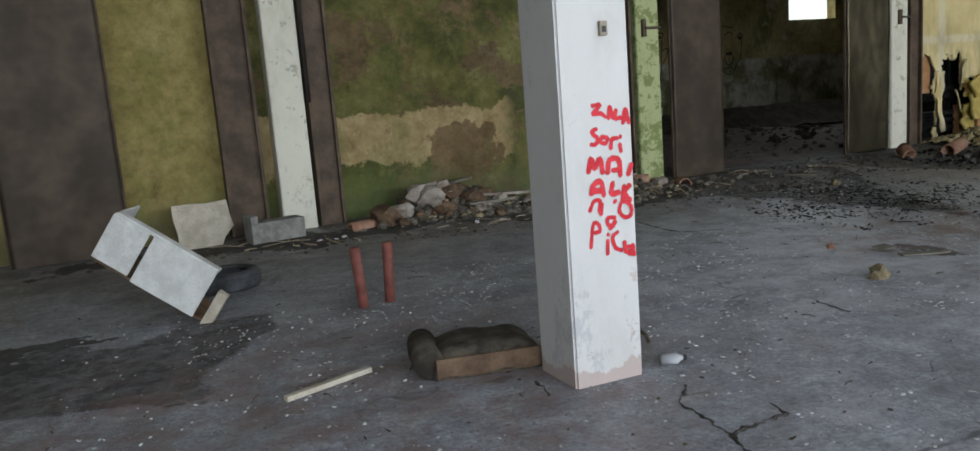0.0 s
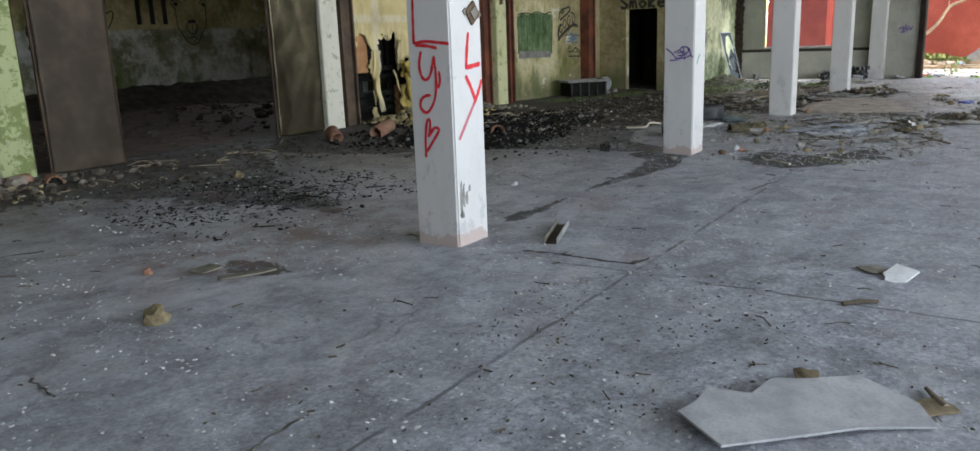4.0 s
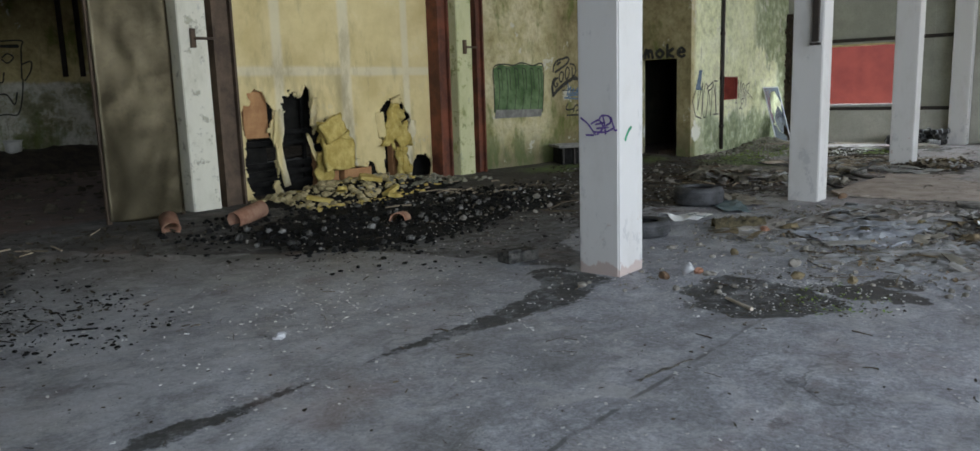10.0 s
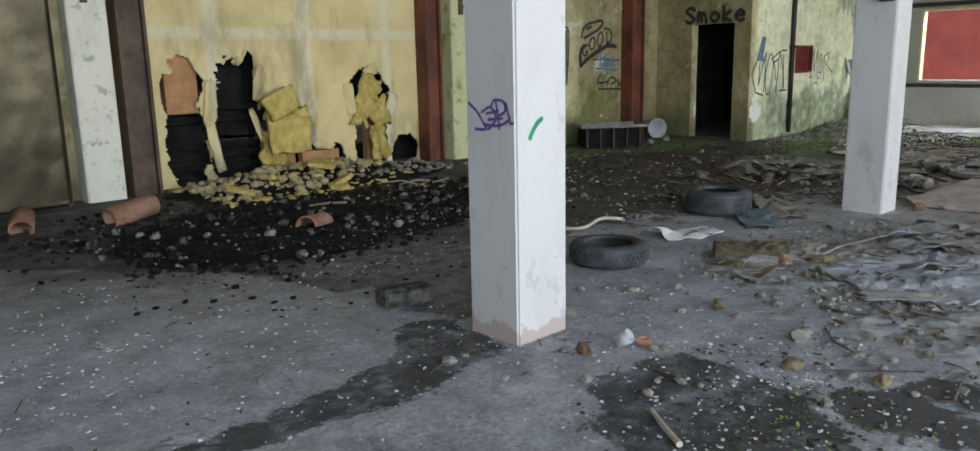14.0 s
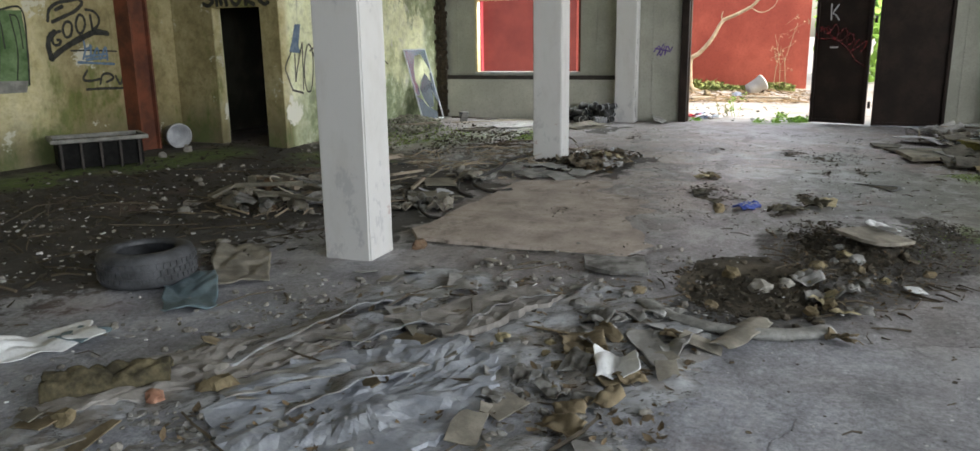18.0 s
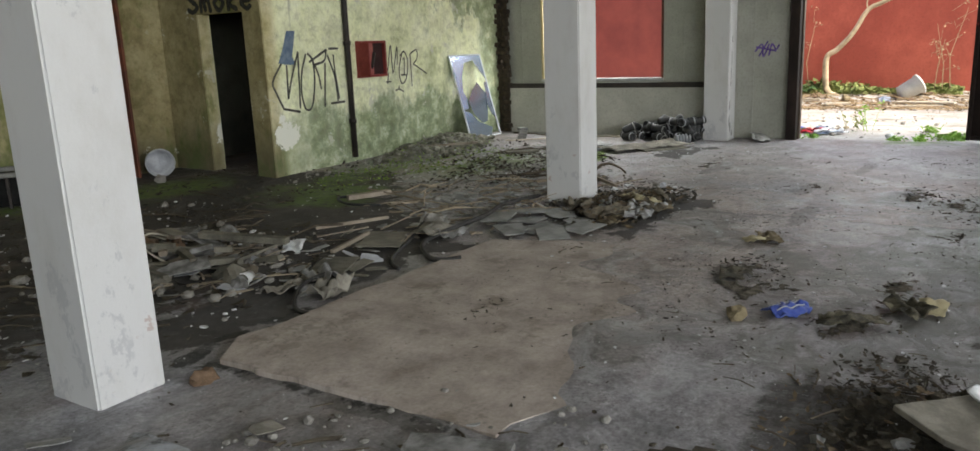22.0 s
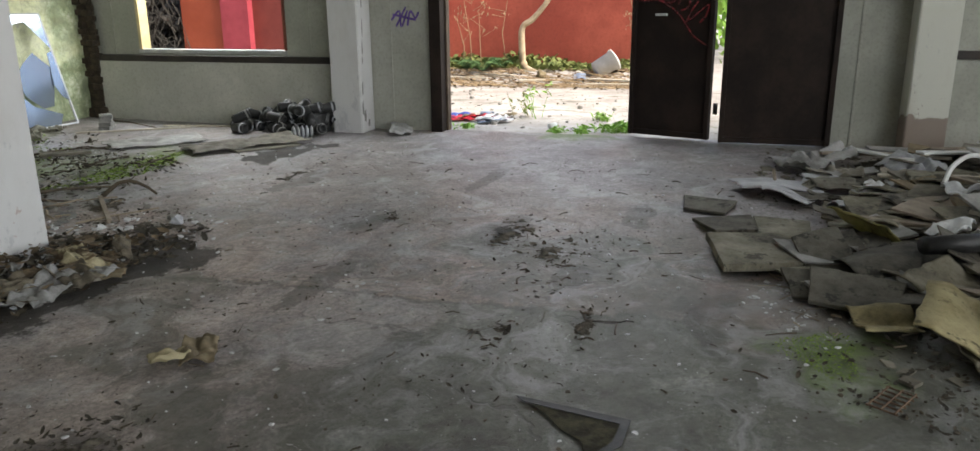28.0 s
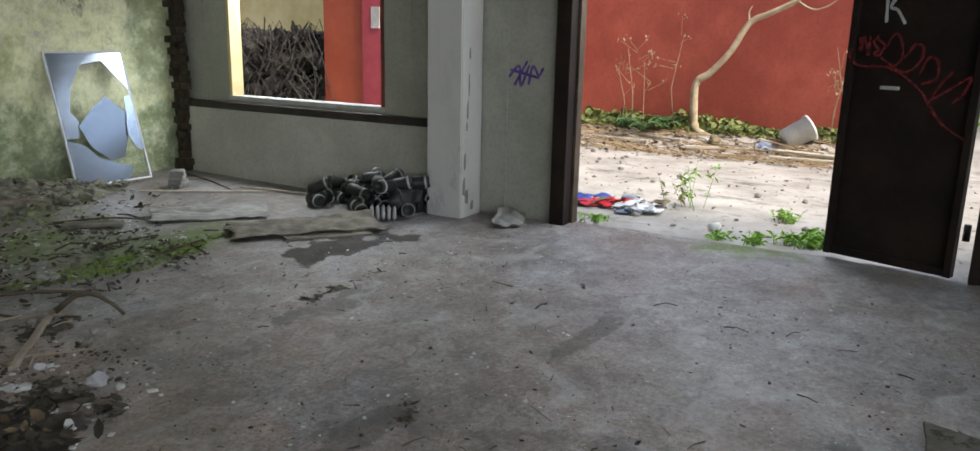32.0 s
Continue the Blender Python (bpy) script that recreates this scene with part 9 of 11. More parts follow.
# ---- painted writing ----
def spray(name, c1, c2, strength=1.0):
    """Sprayed paint: thick along the middle of a stroke, thinning to a ragged dust at its rims."""
    k = Nodes(name)
    p = k.pos()
    col = k.mix(k.step(k.noise(p, 14, 5, 0.6), 0.35, 0.65), c1, c2)
    thin = k.math("ADD", k.layer("core"), k.math("MULTIPLY_ADD", k.noise(p, 90, 3, 0.7), 0.5, -0.25))
    k.put(k.b.inputs["Alpha"], k.math("MULTIPLY", k.step(thin, 0.12, 0.62), strength))
    return k.done(col, 0.6, None, 0.0, 0.3)


SPRAYRED = spray("red_spray_paint", (0.5, 0.012, 0.022), (0.64, 0.03, 0.045))
SPRAYPINK = spray("thin_red_spray_paint", (0.6, 0.1, 0.15), (0.66, 0.16, 0.2), 0.65)
SPRAYPURPLE = spray("purple_spray_paint", (0.075, 0.04, 0.2), (0.15, 0.09, 0.32))
SPRAYGREEN = spray("green_spray_paint", (0.015, 0.2, 0.1), (0.03, 0.28, 0.14))
SPRAYBLACK = spray("black_spray_paint", (0.015, 0.016, 0.014), (0.04, 0.04, 0.035))
SPRAYGREY = spray("faded_grey_spray_paint", (0.045, 0.045, 0.04), (0.11, 0.105, 0.09), 0.85)
SPRAYBLUE = spray("pale_blue_spray_paint", (0.1, 0.17, 0.27), (0.17, 0.25, 0.36), 0.85)
SPRAYWHITE = spray("grey_white_spray_paint", (0.35, 0.35, 0.35), (0.5, 0.5, 0.5))
BLUEFILM = simple("pale_blue_film", (0.16, 0.2, 0.28), (0.25, 0.3, 0.38), 12, 0.5, 0.3)
REDFILM = simple("red_wrapper_film", (0.42, 0.02, 0.03), (0.6, 0.04, 0.06), 12, 0.4, 0.2)
GREENFILL = simple("mottled_green_paint", (0.06, 0.115, 0.04), (0.17, 0.25, 0.12), 3, 0.8, 0.2, local=False, fine=22)
DARKSPRAYRED = spray("dull_red_spray_paint", (0.11, 0.012, 0.014), (0.18, 0.02, 0.022), 0.8)

GLYPHS = {
    "S": (((0.9, 0.85), (0.5, 1), (0.1, 0.75), (0.5, 0.5), (0.9, 0.25), (0.5, 0), (0.05, 0.12)),),
    "o": (((0.5, 0.65), (0.1, 0.35), (0.5, 0), (0.9, 0.35), (0.5, 0.65)),),
    "m": (((0.05, 0), (0.08, 0.6), (0.3, 0.62), (0.45, 0.05)), ((0.45, 0.5), (0.7, 0.62), (0.92, 0.0))),
    "k": (((0.15, 1), (0.15, 0)), ((0.8, 0.65), (0.18, 0.3), (0.85, 0))),
    "e": (((0.1, 0.35), (0.85, 0.4), (0.5, 0.68), (0.1, 0.3), (0.5, 0), (0.85, 0.1)),),
}


def curve_through(pts, steps=5):
    p = [Vector((x, y, 0)) for x, y in pts]
    if len(p) < 3:
        return [(q.x, q.y) for q in p]
    p = [2 * p[0] - p[1]] + p + [2 * p[-1] - p[-2]]
    out = []
    for i in range(1, len(p) - 2):
        for k in range(steps):
            t = k / steps
            q = 0.5 * (2 * p[i] + (p[i + 1] - p[i - 1]) * t + (2 * p[i - 1] - 5 * p[i] + 4 * p[i + 1] - p[i + 2]) * t * t + (3 * p[i] - p[i - 1] - 3 * p[i + 1] + p[i + 2]) * t ** 3)
            out.append((q.x, q.y))
    return out + [(p[-2].x, p[-2].y)]


def writing(name, strokes, width, m, material, label, smooth=True, seed=1, parent=None):
    """Brush strokes on a face: m carries the stroke's x, y plane on to the wall, its z pointing out of it."""
    s, r, core = Shape(), random.Random(seed), []
    lift = 0.0022
    for stroke in strokes:
        pts = [Vector((x, y, 0)) for x, y in (curve_through(stroke) if smooth else stroke)]
        for a, b in ((0, 1), (-1, -2)):
            d = pts[a] - pts[b]
            if d.length > 1e-6:
                end = pts[a] + d.normalized() * width * 0.5
                pts = [end] + pts if a == 0 else pts + [end]
        k, ring = len(pts), []
        for i, p in enumerate(pts):
            d = pts[min(i + 1, k - 1)] - pts[max(i - 1, 0)]
            if d.length < 1e-6:
                d = Vector((1, 0, 0))
            n = Vector((-d.y, d.x, 0)).normalized() * (width * 0.66 * r.uniform(0.85, 1.15) * (0.5 if i in (0, k - 1) else 1.0))
            ring += [p + n, p + n * 0.4, p - n * 0.4, p - n]
            core += [0.0, 0.95, 0.95, 0.0] if 0 < i < k - 1 else [0.0, 0.1, 0.1, 0.0]
        lift += 0.0005
        s.add([m @ (q + Vector((0, 0, lift + 0.00001 * j))) for j, q in enumerate(ring)], [(4 * i + j, 4 * i + j + 1, 4 * i + j + 5, 4 * i + j + 4) for i in range(k - 1) for j in range(3)])
    if parent is not None:
        ob = part(name, s, material, parent, label)
    else:
        ob = solid(name, s, material, label, "graffiti", "painted writing")
    ob.data.attributes.new("core", "FLOAT", "POINT").data.foreach_set("value", core)
    return ob


def words(text, x, y, w, h, gap=0.25):
    """Strokes of a word, letter by letter, from x, y."""
    out = []
    for n, ch in enumerate(text):
        for g in GLYPHS.get(ch, ()):
            out.append([(x + n * w * (1 + gap) + a * w, y + b * h) for a, b in g])
    return out


def facing_south(x, y, z):
    return Matrix(((1, 0, 0, x), (0, 0, -1, y), (0, 1, 0, z), (0, 0, 0, 1)))


def facing_west(x, y, z):
    """Left to right runs from +y to -y on a face that looks to -x."""
    return Matrix(((0, 0, -1, x), (-1, 0, 0, y), (0, 1, 0, z), (0, 0, 0, 1)))


WORD_ROWS = (
    (((0.18, 1.43), (0.23, 1.43), (0.18, 1.39), (0.23, 1.39), (0.26, 1.37)), ((0.28, 1.36), (0.29, 1.42), (0.31, 1.36)), ((0.33, 1.4), (0.32, 1.36), (0.36, 1.36)), ((0.37, 1.33), (0.39, 1.4), (0.41, 1.33)), ((0.375, 1.35), (0.405, 1.35))),
    (((0.2, 1.315), (0.17, 1.305), (0.18, 1.287), (0.205, 1.267), (0.19, 1.24), (0.16, 1.24)), ((0.23, 1.273), (0.265, 1.265), (0.254, 1.24), (0.22, 1.25), (0.23, 1.273)), ((0.285, 1.21), (0.295, 1.255), (0.33, 1.26)), ((0.347, 1.268), (0.351, 1.262)), ((0.343, 1.228), (0.35, 1.19))),
    (((0.135, 1.105), (0.155, 1.17), (0.175, 1.12), (0.21, 1.165), (0.226, 1.095)), ((0.256, 1.09), (0.27, 1.15), (0.305, 1.16), (0.335, 1.14), (0.338, 1.07)), ((0.29, 1.1), (0.33, 1.1)), ((0.39, 1.07), (0.415, 1.12))),
    (((0.146, 0.995), (0.165, 1.04), (0.21, 1.05), (0.225, 0.98)), ((0.155, 1.01), (0.22, 1.005)), ((0.286, 1.037), (0.275, 0.984), (0.324, 0.986)), ((0.358, 1.013), (0.35, 0.945)), ((0.395, 1.015), (0.36, 0.98), (0.395, 0.935))),
    (((0.13, 0.91), (0.158, 0.955), (0.198, 0.955), (0.19, 0.9)), ((0.211, 0.938), (0.2, 0.885)), ((0.3, 0.946), (0.29, 0.938)), ((0.33, 0.924), (0.32, 0.89), (0.352, 0.855), (0.393, 0.86), (0.4, 0.9), (0.37, 0.93), (0.335, 0.935)), ((0.29, 0.86), (0.246, 0.863), (0.24, 0.833), (0.27, 0.815), (0.29, 0.845), (0.253, 0.806))),
    (((0.125, 0.725), (0.147, 0.84), (0.178, 0.84), (0.188, 0.805), (0.153, 0.796)), ((0.239, 0.78), (0.241, 0.774)), ((0.236, 0.749), (0.23, 0.678)), ((0.302, 0.785), (0.268, 0.76), (0.283, 0.705), (0.323, 0.685)), ((0.343, 0.728), (0.347, 0.672)), ((0.375, 0.7), (0.345, 0.693), (0.371, 0.662)), ((0.378, 0.655), (0.395, 0.705), (0.405, 0.65), (0.385, 0.67))),
)
rw = thing("red_words", "six rows of red spray-painted words on the column", "graffiti", "painted writing")
for n, row in enumerate(WORD_ROWS):
    writing("word", [[(0.015 + a * 0.915, b) for a, b in stroke] for stroke in row], 0.021 if n not in (2, 3) else 0.028, facing_south(2.53, 3.77, 0), SPRAYRED, "", seed=2 + n, parent=rw)
st = [((0.07, 1.81), (0.065, 1.66), (0.06, 1.475)), ((0.06, 1.475), (0.17, 1.484), (0.27, 1.475), (0.365, 1.465)), ((0.08, 1.459), (0.18, 1.452), (0.26, 1.437)), ((0.12, 1.41), (0.1, 1.326), (0.115, 1.246), (0.155, 1.217), (0.2, 1.26), (0.235, 1.377)),
      ((0.235, 1.377), (0.245, 1.256), (0.24, 1.138), (0.21, 1.047), (0.15, 0.984), (0.1, 1.013), (0.1, 1.068), (0.14, 1.102), (0.185, 1.108)), ((0.275, 1.271), (0.28, 1.213), (0.265, 1.163)),
      ((0.12, 0.666), (0.125, 0.809), (0.145, 0.92), (0.17, 0.929), (0.172, 0.877), (0.155, 0.813)), ((0.155, 0.813), (0.21, 0.875), (0.25, 0.865), (0.215, 0.806), (0.13, 0.7))]
writing("red_letters", st, 0.02, facing_west(7.51, 4.15, 0), SPRAYRED, "tall red sprayed letters L y d and heart on column", seed=3)
ly = thing("red_letters", "red spray-painted letters L Y on the column", "graffiti", "painted writing")
writing("letter", [((0.215, 1.527), (0.194, 1.419), (0.175, 1.293)), ((0.175, 1.293), (0.254, 1.3), (0.34, 1.31))], 0.03, facing_south(7.51, 3.77, 0), SPRAYRED, "", seed=4, parent=ly)
writing("letter", [((0.169, 1.228), (0.222, 1.154), (0.278, 1.05)), ((0.362, 1.19), (0.322, 1.12), (0.27, 1.045))], 0.03, facing_south(7.51, 3.77, 0), SPRAYRED, "", seed=5, parent=ly)
writing("letter_tail", [((0.27, 1.045), (0.204, 0.967), (0.131, 0.879), (0.06, 0.795))], 0.028, facing_south(7.51, 3.77, 0), SPRAYPINK, "fading pink tail of the letter", seed=6, parent=ly)
st = [((0.03, 1.285), (0.09, 1.244), (0.13, 1.199), (0.17, 1.148)), ((0.08, 1.148), (0.15, 1.147)), ((0.13, 1.238), (0.2, 1.266), (0.24, 1.209), (0.185, 1.152)), ((0.2, 1.266), (0.235, 1.305), (0.255, 1.226), (0.265, 1.156)), ((0.235, 1.305), (0.295, 1.297), (0.31, 1.25), (0.27, 1.226)),
      ((0.16, 1.174), (0.255, 1.172), (0.325, 1.197), (0.345, 1.213)), ((0.315, 1.291), (0.335, 1.229), (0.35, 1.188), (0.37, 1.19)), ((0.17, 1.233), (0.26, 1.248)), ((0.185, 1.201), (0.29, 1.211))]
writing("purple_tag", st, 0.014, facing_west(12.4, 4.15, 0), SPRAYPURPLE, "purple spray-painted tag on the column", seed=5)
writing("green_dash", [((0.1, 1.105), (0.12, 1.14), (0.155, 1.179), (0.19, 1.202))], 0.026, facing_south(12.4, 3.77, 0), SPRAYGREEN, "short green spray-painted dash on the column")
# doorway and plaster walls
writing("smoke_word", words("Smoke", 0.0, 0.0, 0.205, 0.26, 0.2), 0.06, facing_west(22.3, 9.25, 2.1), SPRAYBLACK, "word Smoke in black spray paint above the doorway")
st = [((0.185, 1.45), (0.0, 1.213), (0.04, 1.07), (0.14, 0.867)), ((0.15, 0.866), (0.41, 0.81)), ((0.25, 1.397), (0.232, 0.993)), ((0.232, 0.993), (0.32, 1.25), (0.46, 1.556)), ((0.46, 1.556), (0.44, 1.18), (0.42, 0.86)), ((0.594, 1.521), (0.503, 1.311), (0.467, 1.044), (0.518, 0.837), (0.634, 0.862), (0.715, 1.167), (0.71, 1.439), (0.627, 1.534)),
      ((0.716, 1.426), (0.793, 1.267), (0.827, 1.078)), ((0.653, 1.427), (0.824, 1.505), (0.974, 1.572)), ((0.974, 1.572), (0.923, 1.435), (0.727, 1.385)), ((0.935, 1.4), (0.872, 0.844)), ((0.991, 1.503), (1.1, 1.22), (1.13, 0.896)), ((1.027, 1.585), (1.2, 1.584)), ((0.995, 0.87), (1.253, 0.873)), ((1.1, 1.5), (1.11, 1.29), (1.153, 0.93))]
gt = thing("grey_tag", "large faded grey sprayed letters on the plaster wall", "graffiti", "painted writing")
for n, (i, j) in enumerate(((0, 2), (2, 5), (5, 6), (6, 9), (9, 10), (10, 14))):
    writing("letter", st[i:j], 0.03, facing_south(22.4, 7.95, 0), SPRAYGREY, "", seed=6 + n, parent=gt)
BLUEPAINT = simple("smeared_blue_paint", (0.09, 0.14, 0.22), (0.2, 0.26, 0.33), 9, 0.75, 0.2, local=False)
solid("blue_mark", Shape().prism([(0.18, 1.82), (0.32, 1.82), (0.27, 1.62), (0.235, 1.5), (0.3, 1.4), (0.12, 1.41), (0.0, 1.43), (0.08, 1.58)], 0.003, facing_south(22.52, 7.95, 0)), BLUEPAINT, "smeared blue painted shape on the plaster wall", "graffiti", "painted writing")
st = [((0.04, 1.213), (0.0, 1.06)), ((-0.03, 1.083), (0.08, 1.078)), ((0.02, 1.238), (0.116, 1.6), (0.127, 1.328), (0.147, 1.209), (0.263, 1.577), (0.247, 1.325)), ((0.375, 1.481), (0.283, 1.244), (0.328, 1.042), (0.45, 1.117), (0.498, 1.359), (0.422, 1.504), (0.326, 1.442)), ((0.387, 1.385), (0.422, 1.4), (0.4, 1.176)), ((0.33, 1.163), (0.454, 1.158)),
      ((0.566, 1.462), (0.576, 0.99)), ((0.566, 1.462), (0.724, 1.517), (0.735, 1.394), (0.633, 1.315)), ((0.633, 1.315), (0.723, 1.271), (0.955, 1.154)), ((0.173, 0.946), (0.252, 0.957), (0.361, 0.918)), ((0.252, 0.957), (0.257, 1.005))]
writing("black_tag", st, 0.022, facing_south(24.6, 7.95, 0), SPRAYGREY, "grey sprayed tag beside the red box", seed=7)
gd = thing("good_tag", "word GOOD in black sprayed letters under a looping crown", "graffiti", "painted writing")
writing("crown", [((0.11, 1.86), (0.15, 2.0), (0.29, 2.09), (0.46, 2.12), (0.61, 2.15), (0.67, 2.1), (0.55, 2.0), (0.38, 1.93), (0.17, 1.85)), ((0.24, 2.0), (0.36, 2.05))], 0.045, facing_south(20.0, Y1, 0), SPRAYBLACK, "", seed=8, parent=gd)
writing("swoosh", [((0.09, 1.39), (0.22, 1.48), (0.42, 1.58), (0.64, 1.67), (0.84, 1.73), (1.04, 1.71)), ((0.09, 1.4), (0.07, 1.56), (0.11, 1.67), (0.19, 1.73))], 0.075, facing_south(20.0, Y1, 0), SPRAYBLACK, "", seed=18, parent=gd)
for n, strokes in enumerate((
    [((0.28, 1.74), (0.19, 1.71), (0.14, 1.64), (0.16, 1.57), (0.23, 1.57), (0.27, 1.62), (0.21, 1.63))],
    [((0.46, 1.76), (0.43, 1.69), (0.37, 1.66), (0.33, 1.69), (0.32, 1.77), (0.36, 1.84), (0.41, 1.86), (0.46, 1.83), (0.46, 1.76))],
    [((0.68, 1.83), (0.64, 1.75), (0.58, 1.71), (0.54, 1.75), (0.53, 1.83), (0.57, 1.92), (0.62, 1.95), (0.67, 1.91), (0.68, 1.83))],
    [((0.78, 1.95), (0.79, 1.76)), ((0.71, 2.02), (0.84, 2.0), (0.92, 1.91), (0.88, 1.81), (0.79, 1.76))],
)):
    writing("letter", strokes, 0.036, facing_south(20.0, Y1, 0), SPRAYBLACK, "", seed=20 + n, parent=gd)
bt = thing("blue_tag", "small blue sprayed scribble between two bars on the plaster wall", "graffiti", "painted writing")
writing("scribble", [((0.62, 1.62), (0.63, 1.5), (0.58, 1.38)), ((0.63, 1.5), (0.74, 1.54)), ((0.72, 1.56), (0.72, 1.38), (0.83, 1.52), (0.86, 1.37), (0.97, 1.53), (0.98, 1.36)), ((0.49, 1.34), (0.78, 1.32), (1.09, 1.3)), ((0.61, 1.41), (0.97, 1.44)), ((0.62, 1.37), (0.98, 1.39))], 0.034, facing_south(20.0, Y1, 0), SPRAYBLUE, "", seed=9, parent=bt)
writing("bar", [((0.4, 1.49), (0.73, 1.49), (1.16, 1.47))], 0.022, facing_south(20.0, Y1, 0), SPRAYBLACK, "thin black bar", seed=29, parent=bt)
sp = thing("black_tag", "small black sprayed letters over a long stroke on the wall", "graffiti", "painted writing")
for n, strokes in enumerate((
    [((0.62, 1.23), (0.54, 1.12), (0.65, 1.09), (0.83, 1.11)), ((0.57, 0.98), (0.8, 0.98), (1.06, 0.97), (1.34, 0.96))],
    [((0.81, 1.04), (0.87, 1.16), (0.99, 1.17), (1.05, 1.11), (0.92, 1.06))],
    [((1.09, 1.14), (1.16, 1.02), (1.25, 1.16), (1.29, 1.01), (1.36, 1.2))],
)):
    writing("letter", strokes, 0.034, facing_south(20.0, Y1, 0), SPRAYBLACK, "", seed=30 + n, parent=sp)
r = random.Random(4)
poly = [(0.0, 0.1), (0.3, 0.05), (0.65, 0.02), (1.05, 0.08), (1.5, 0.04), (1.55, 0.5), (1.53, 0.95), (1.1, 0.95), (0.85, 0.98), (0.5, 0.93), (0.2, 0.96), (0.02, 0.88), (0.05, 0.5)]
gp = thing("green_painting", "mottled green painted panel with dark outlined letters on the wall", "graffiti")
part("fill", Shape().prism(poly, 0.004, facing_south(18.22, Y1 - 0.001, 1.03)), GREENFILL, gp)
for k in range(6):
    x = 0.12 + 0.245 * k
    writing("outline", [[(x, 0.12), (x + 0.06, 0.5), (x + 0.02, 0.9)], [(x + 0.02, 0.9), (x + 0.12, 0.85), (x + 0.14, 0.5)]], 0.016, facing_south(18.22, Y1 - 0.005, 1.03), SPRAYBLACK, "", seed=k, parent=gp)
rim_ = [(0.02, 0.12), (0.02, 0.5), (0.02, 0.9), (0.3, 0.97), (0.6, 0.95), (0.85, 1.0), (1.2, 0.95), (1.53, 0.97), (1.54, 0.5), (1.5, 0.06)]
writing("outline", [rim_], 0.025, facing_south(18.22, Y1 - 0.005, 1.03), SPRAYBLACK, "", seed=9, parent=gp)
ob = part("base_band", Shape().prism([(0.02, 0.0), (1.45, -0.02), (1.49, 0.12), (0.05, 0.16)], 0.004, facing_south(18.22, Y1 - 0.006, 1.02)), CONCRETE, gp)
# gate, end wall, room behind
k = pose(0, 0, 0)
flip = Matrix(((1, 0, 0, 0), (0, 0, -1, -0.054), (0, 1, 0, 0), (0, 0, 0, 1)))
writing("letter_k", [[(0.25, 2.08), (0.25, 1.98), (0.26, 1.82)], [(0.37, 2.07), (0.28, 1.93), (0.33, 1.9), (0.39, 1.81)]], 0.022, LEAF1 @ flip, SPRAYWHITE, "white sprayed letter K on the gate leaf")
st = [((0.09, 1.7), (0.1, 1.61), (0.12, 1.71), (0.16, 1.57), (0.16, 1.71)), ((0.22, 1.72), (0.19, 1.67), (0.23, 1.62), (0.2, 1.59), (0.24, 1.58), (0.27, 1.65), (0.22, 1.69)), ((0.29, 1.65), (0.34, 1.74), (0.39, 1.67), (0.4, 1.56), (0.35, 1.51), (0.26, 1.56)), ((0.42, 1.56), (0.48, 1.66), (0.54, 1.64), (0.53, 1.55), (0.45, 1.47), (0.33, 1.5)),
      ((0.54, 1.46), (0.58, 1.57), (0.64, 1.56), (0.66, 1.48), (0.64, 1.42), (0.56, 1.39)), ((0.03, 1.62), (0.03, 1.55), (0.11, 1.5), (0.29, 1.5), (0.43, 1.44), (0.55, 1.35), (0.62, 1.26), (0.73, 1.12), (0.88, 1.03)), ((0.62, 1.26), (0.69, 1.4), (0.75, 1.48)), ((0.64, 1.28), (0.77, 1.38), (0.87, 1.45), (0.84, 1.34), (0.78, 1.27))]
writing("red_tag", st, 0.02, LEAF1 @ flip, DARKSPRAYRED, "dull red sprayed letters and tail on the dark gate leaf", seed=12)
writing("purple_tag", [[(0.0, 0.0), (0.1, 0.1), (0.12, -0.08), (0.2, 0.1)], [(0.02, 0.06), (0.3, 0.0)], [(0.2, -0.06), (0.24, 0.1), (0.3, 0.02), (0.34, 0.08)], [(0.06, -0.07), (0.18, 0.14)]], 0.022, facing_west(X1, 3.5, 1.3), SPRAYPURPLE, "purple sprayed tag on the wall panel", seed=13)
st = [((-1.26, 2.02), (-1.12, 2.05), (-1.0, 1.97), (-0.95, 1.79), (-1.04, 1.62), (-1.15, 1.59)), ((-1.26, 2.02), (-1.25, 1.82), (-0.93, 1.79)), ((-1.28, 1.59), (-1.14, 1.89), (-1.09, 1.59)), ((-1.29, 1.89), (-1.08, 1.93))]
writing("drawn_sign", st, 0.035, facing_south(12.5, 16.8, 0), SPRAYBLACK, "black letter A in a broken ring on the back wall", seed=11)
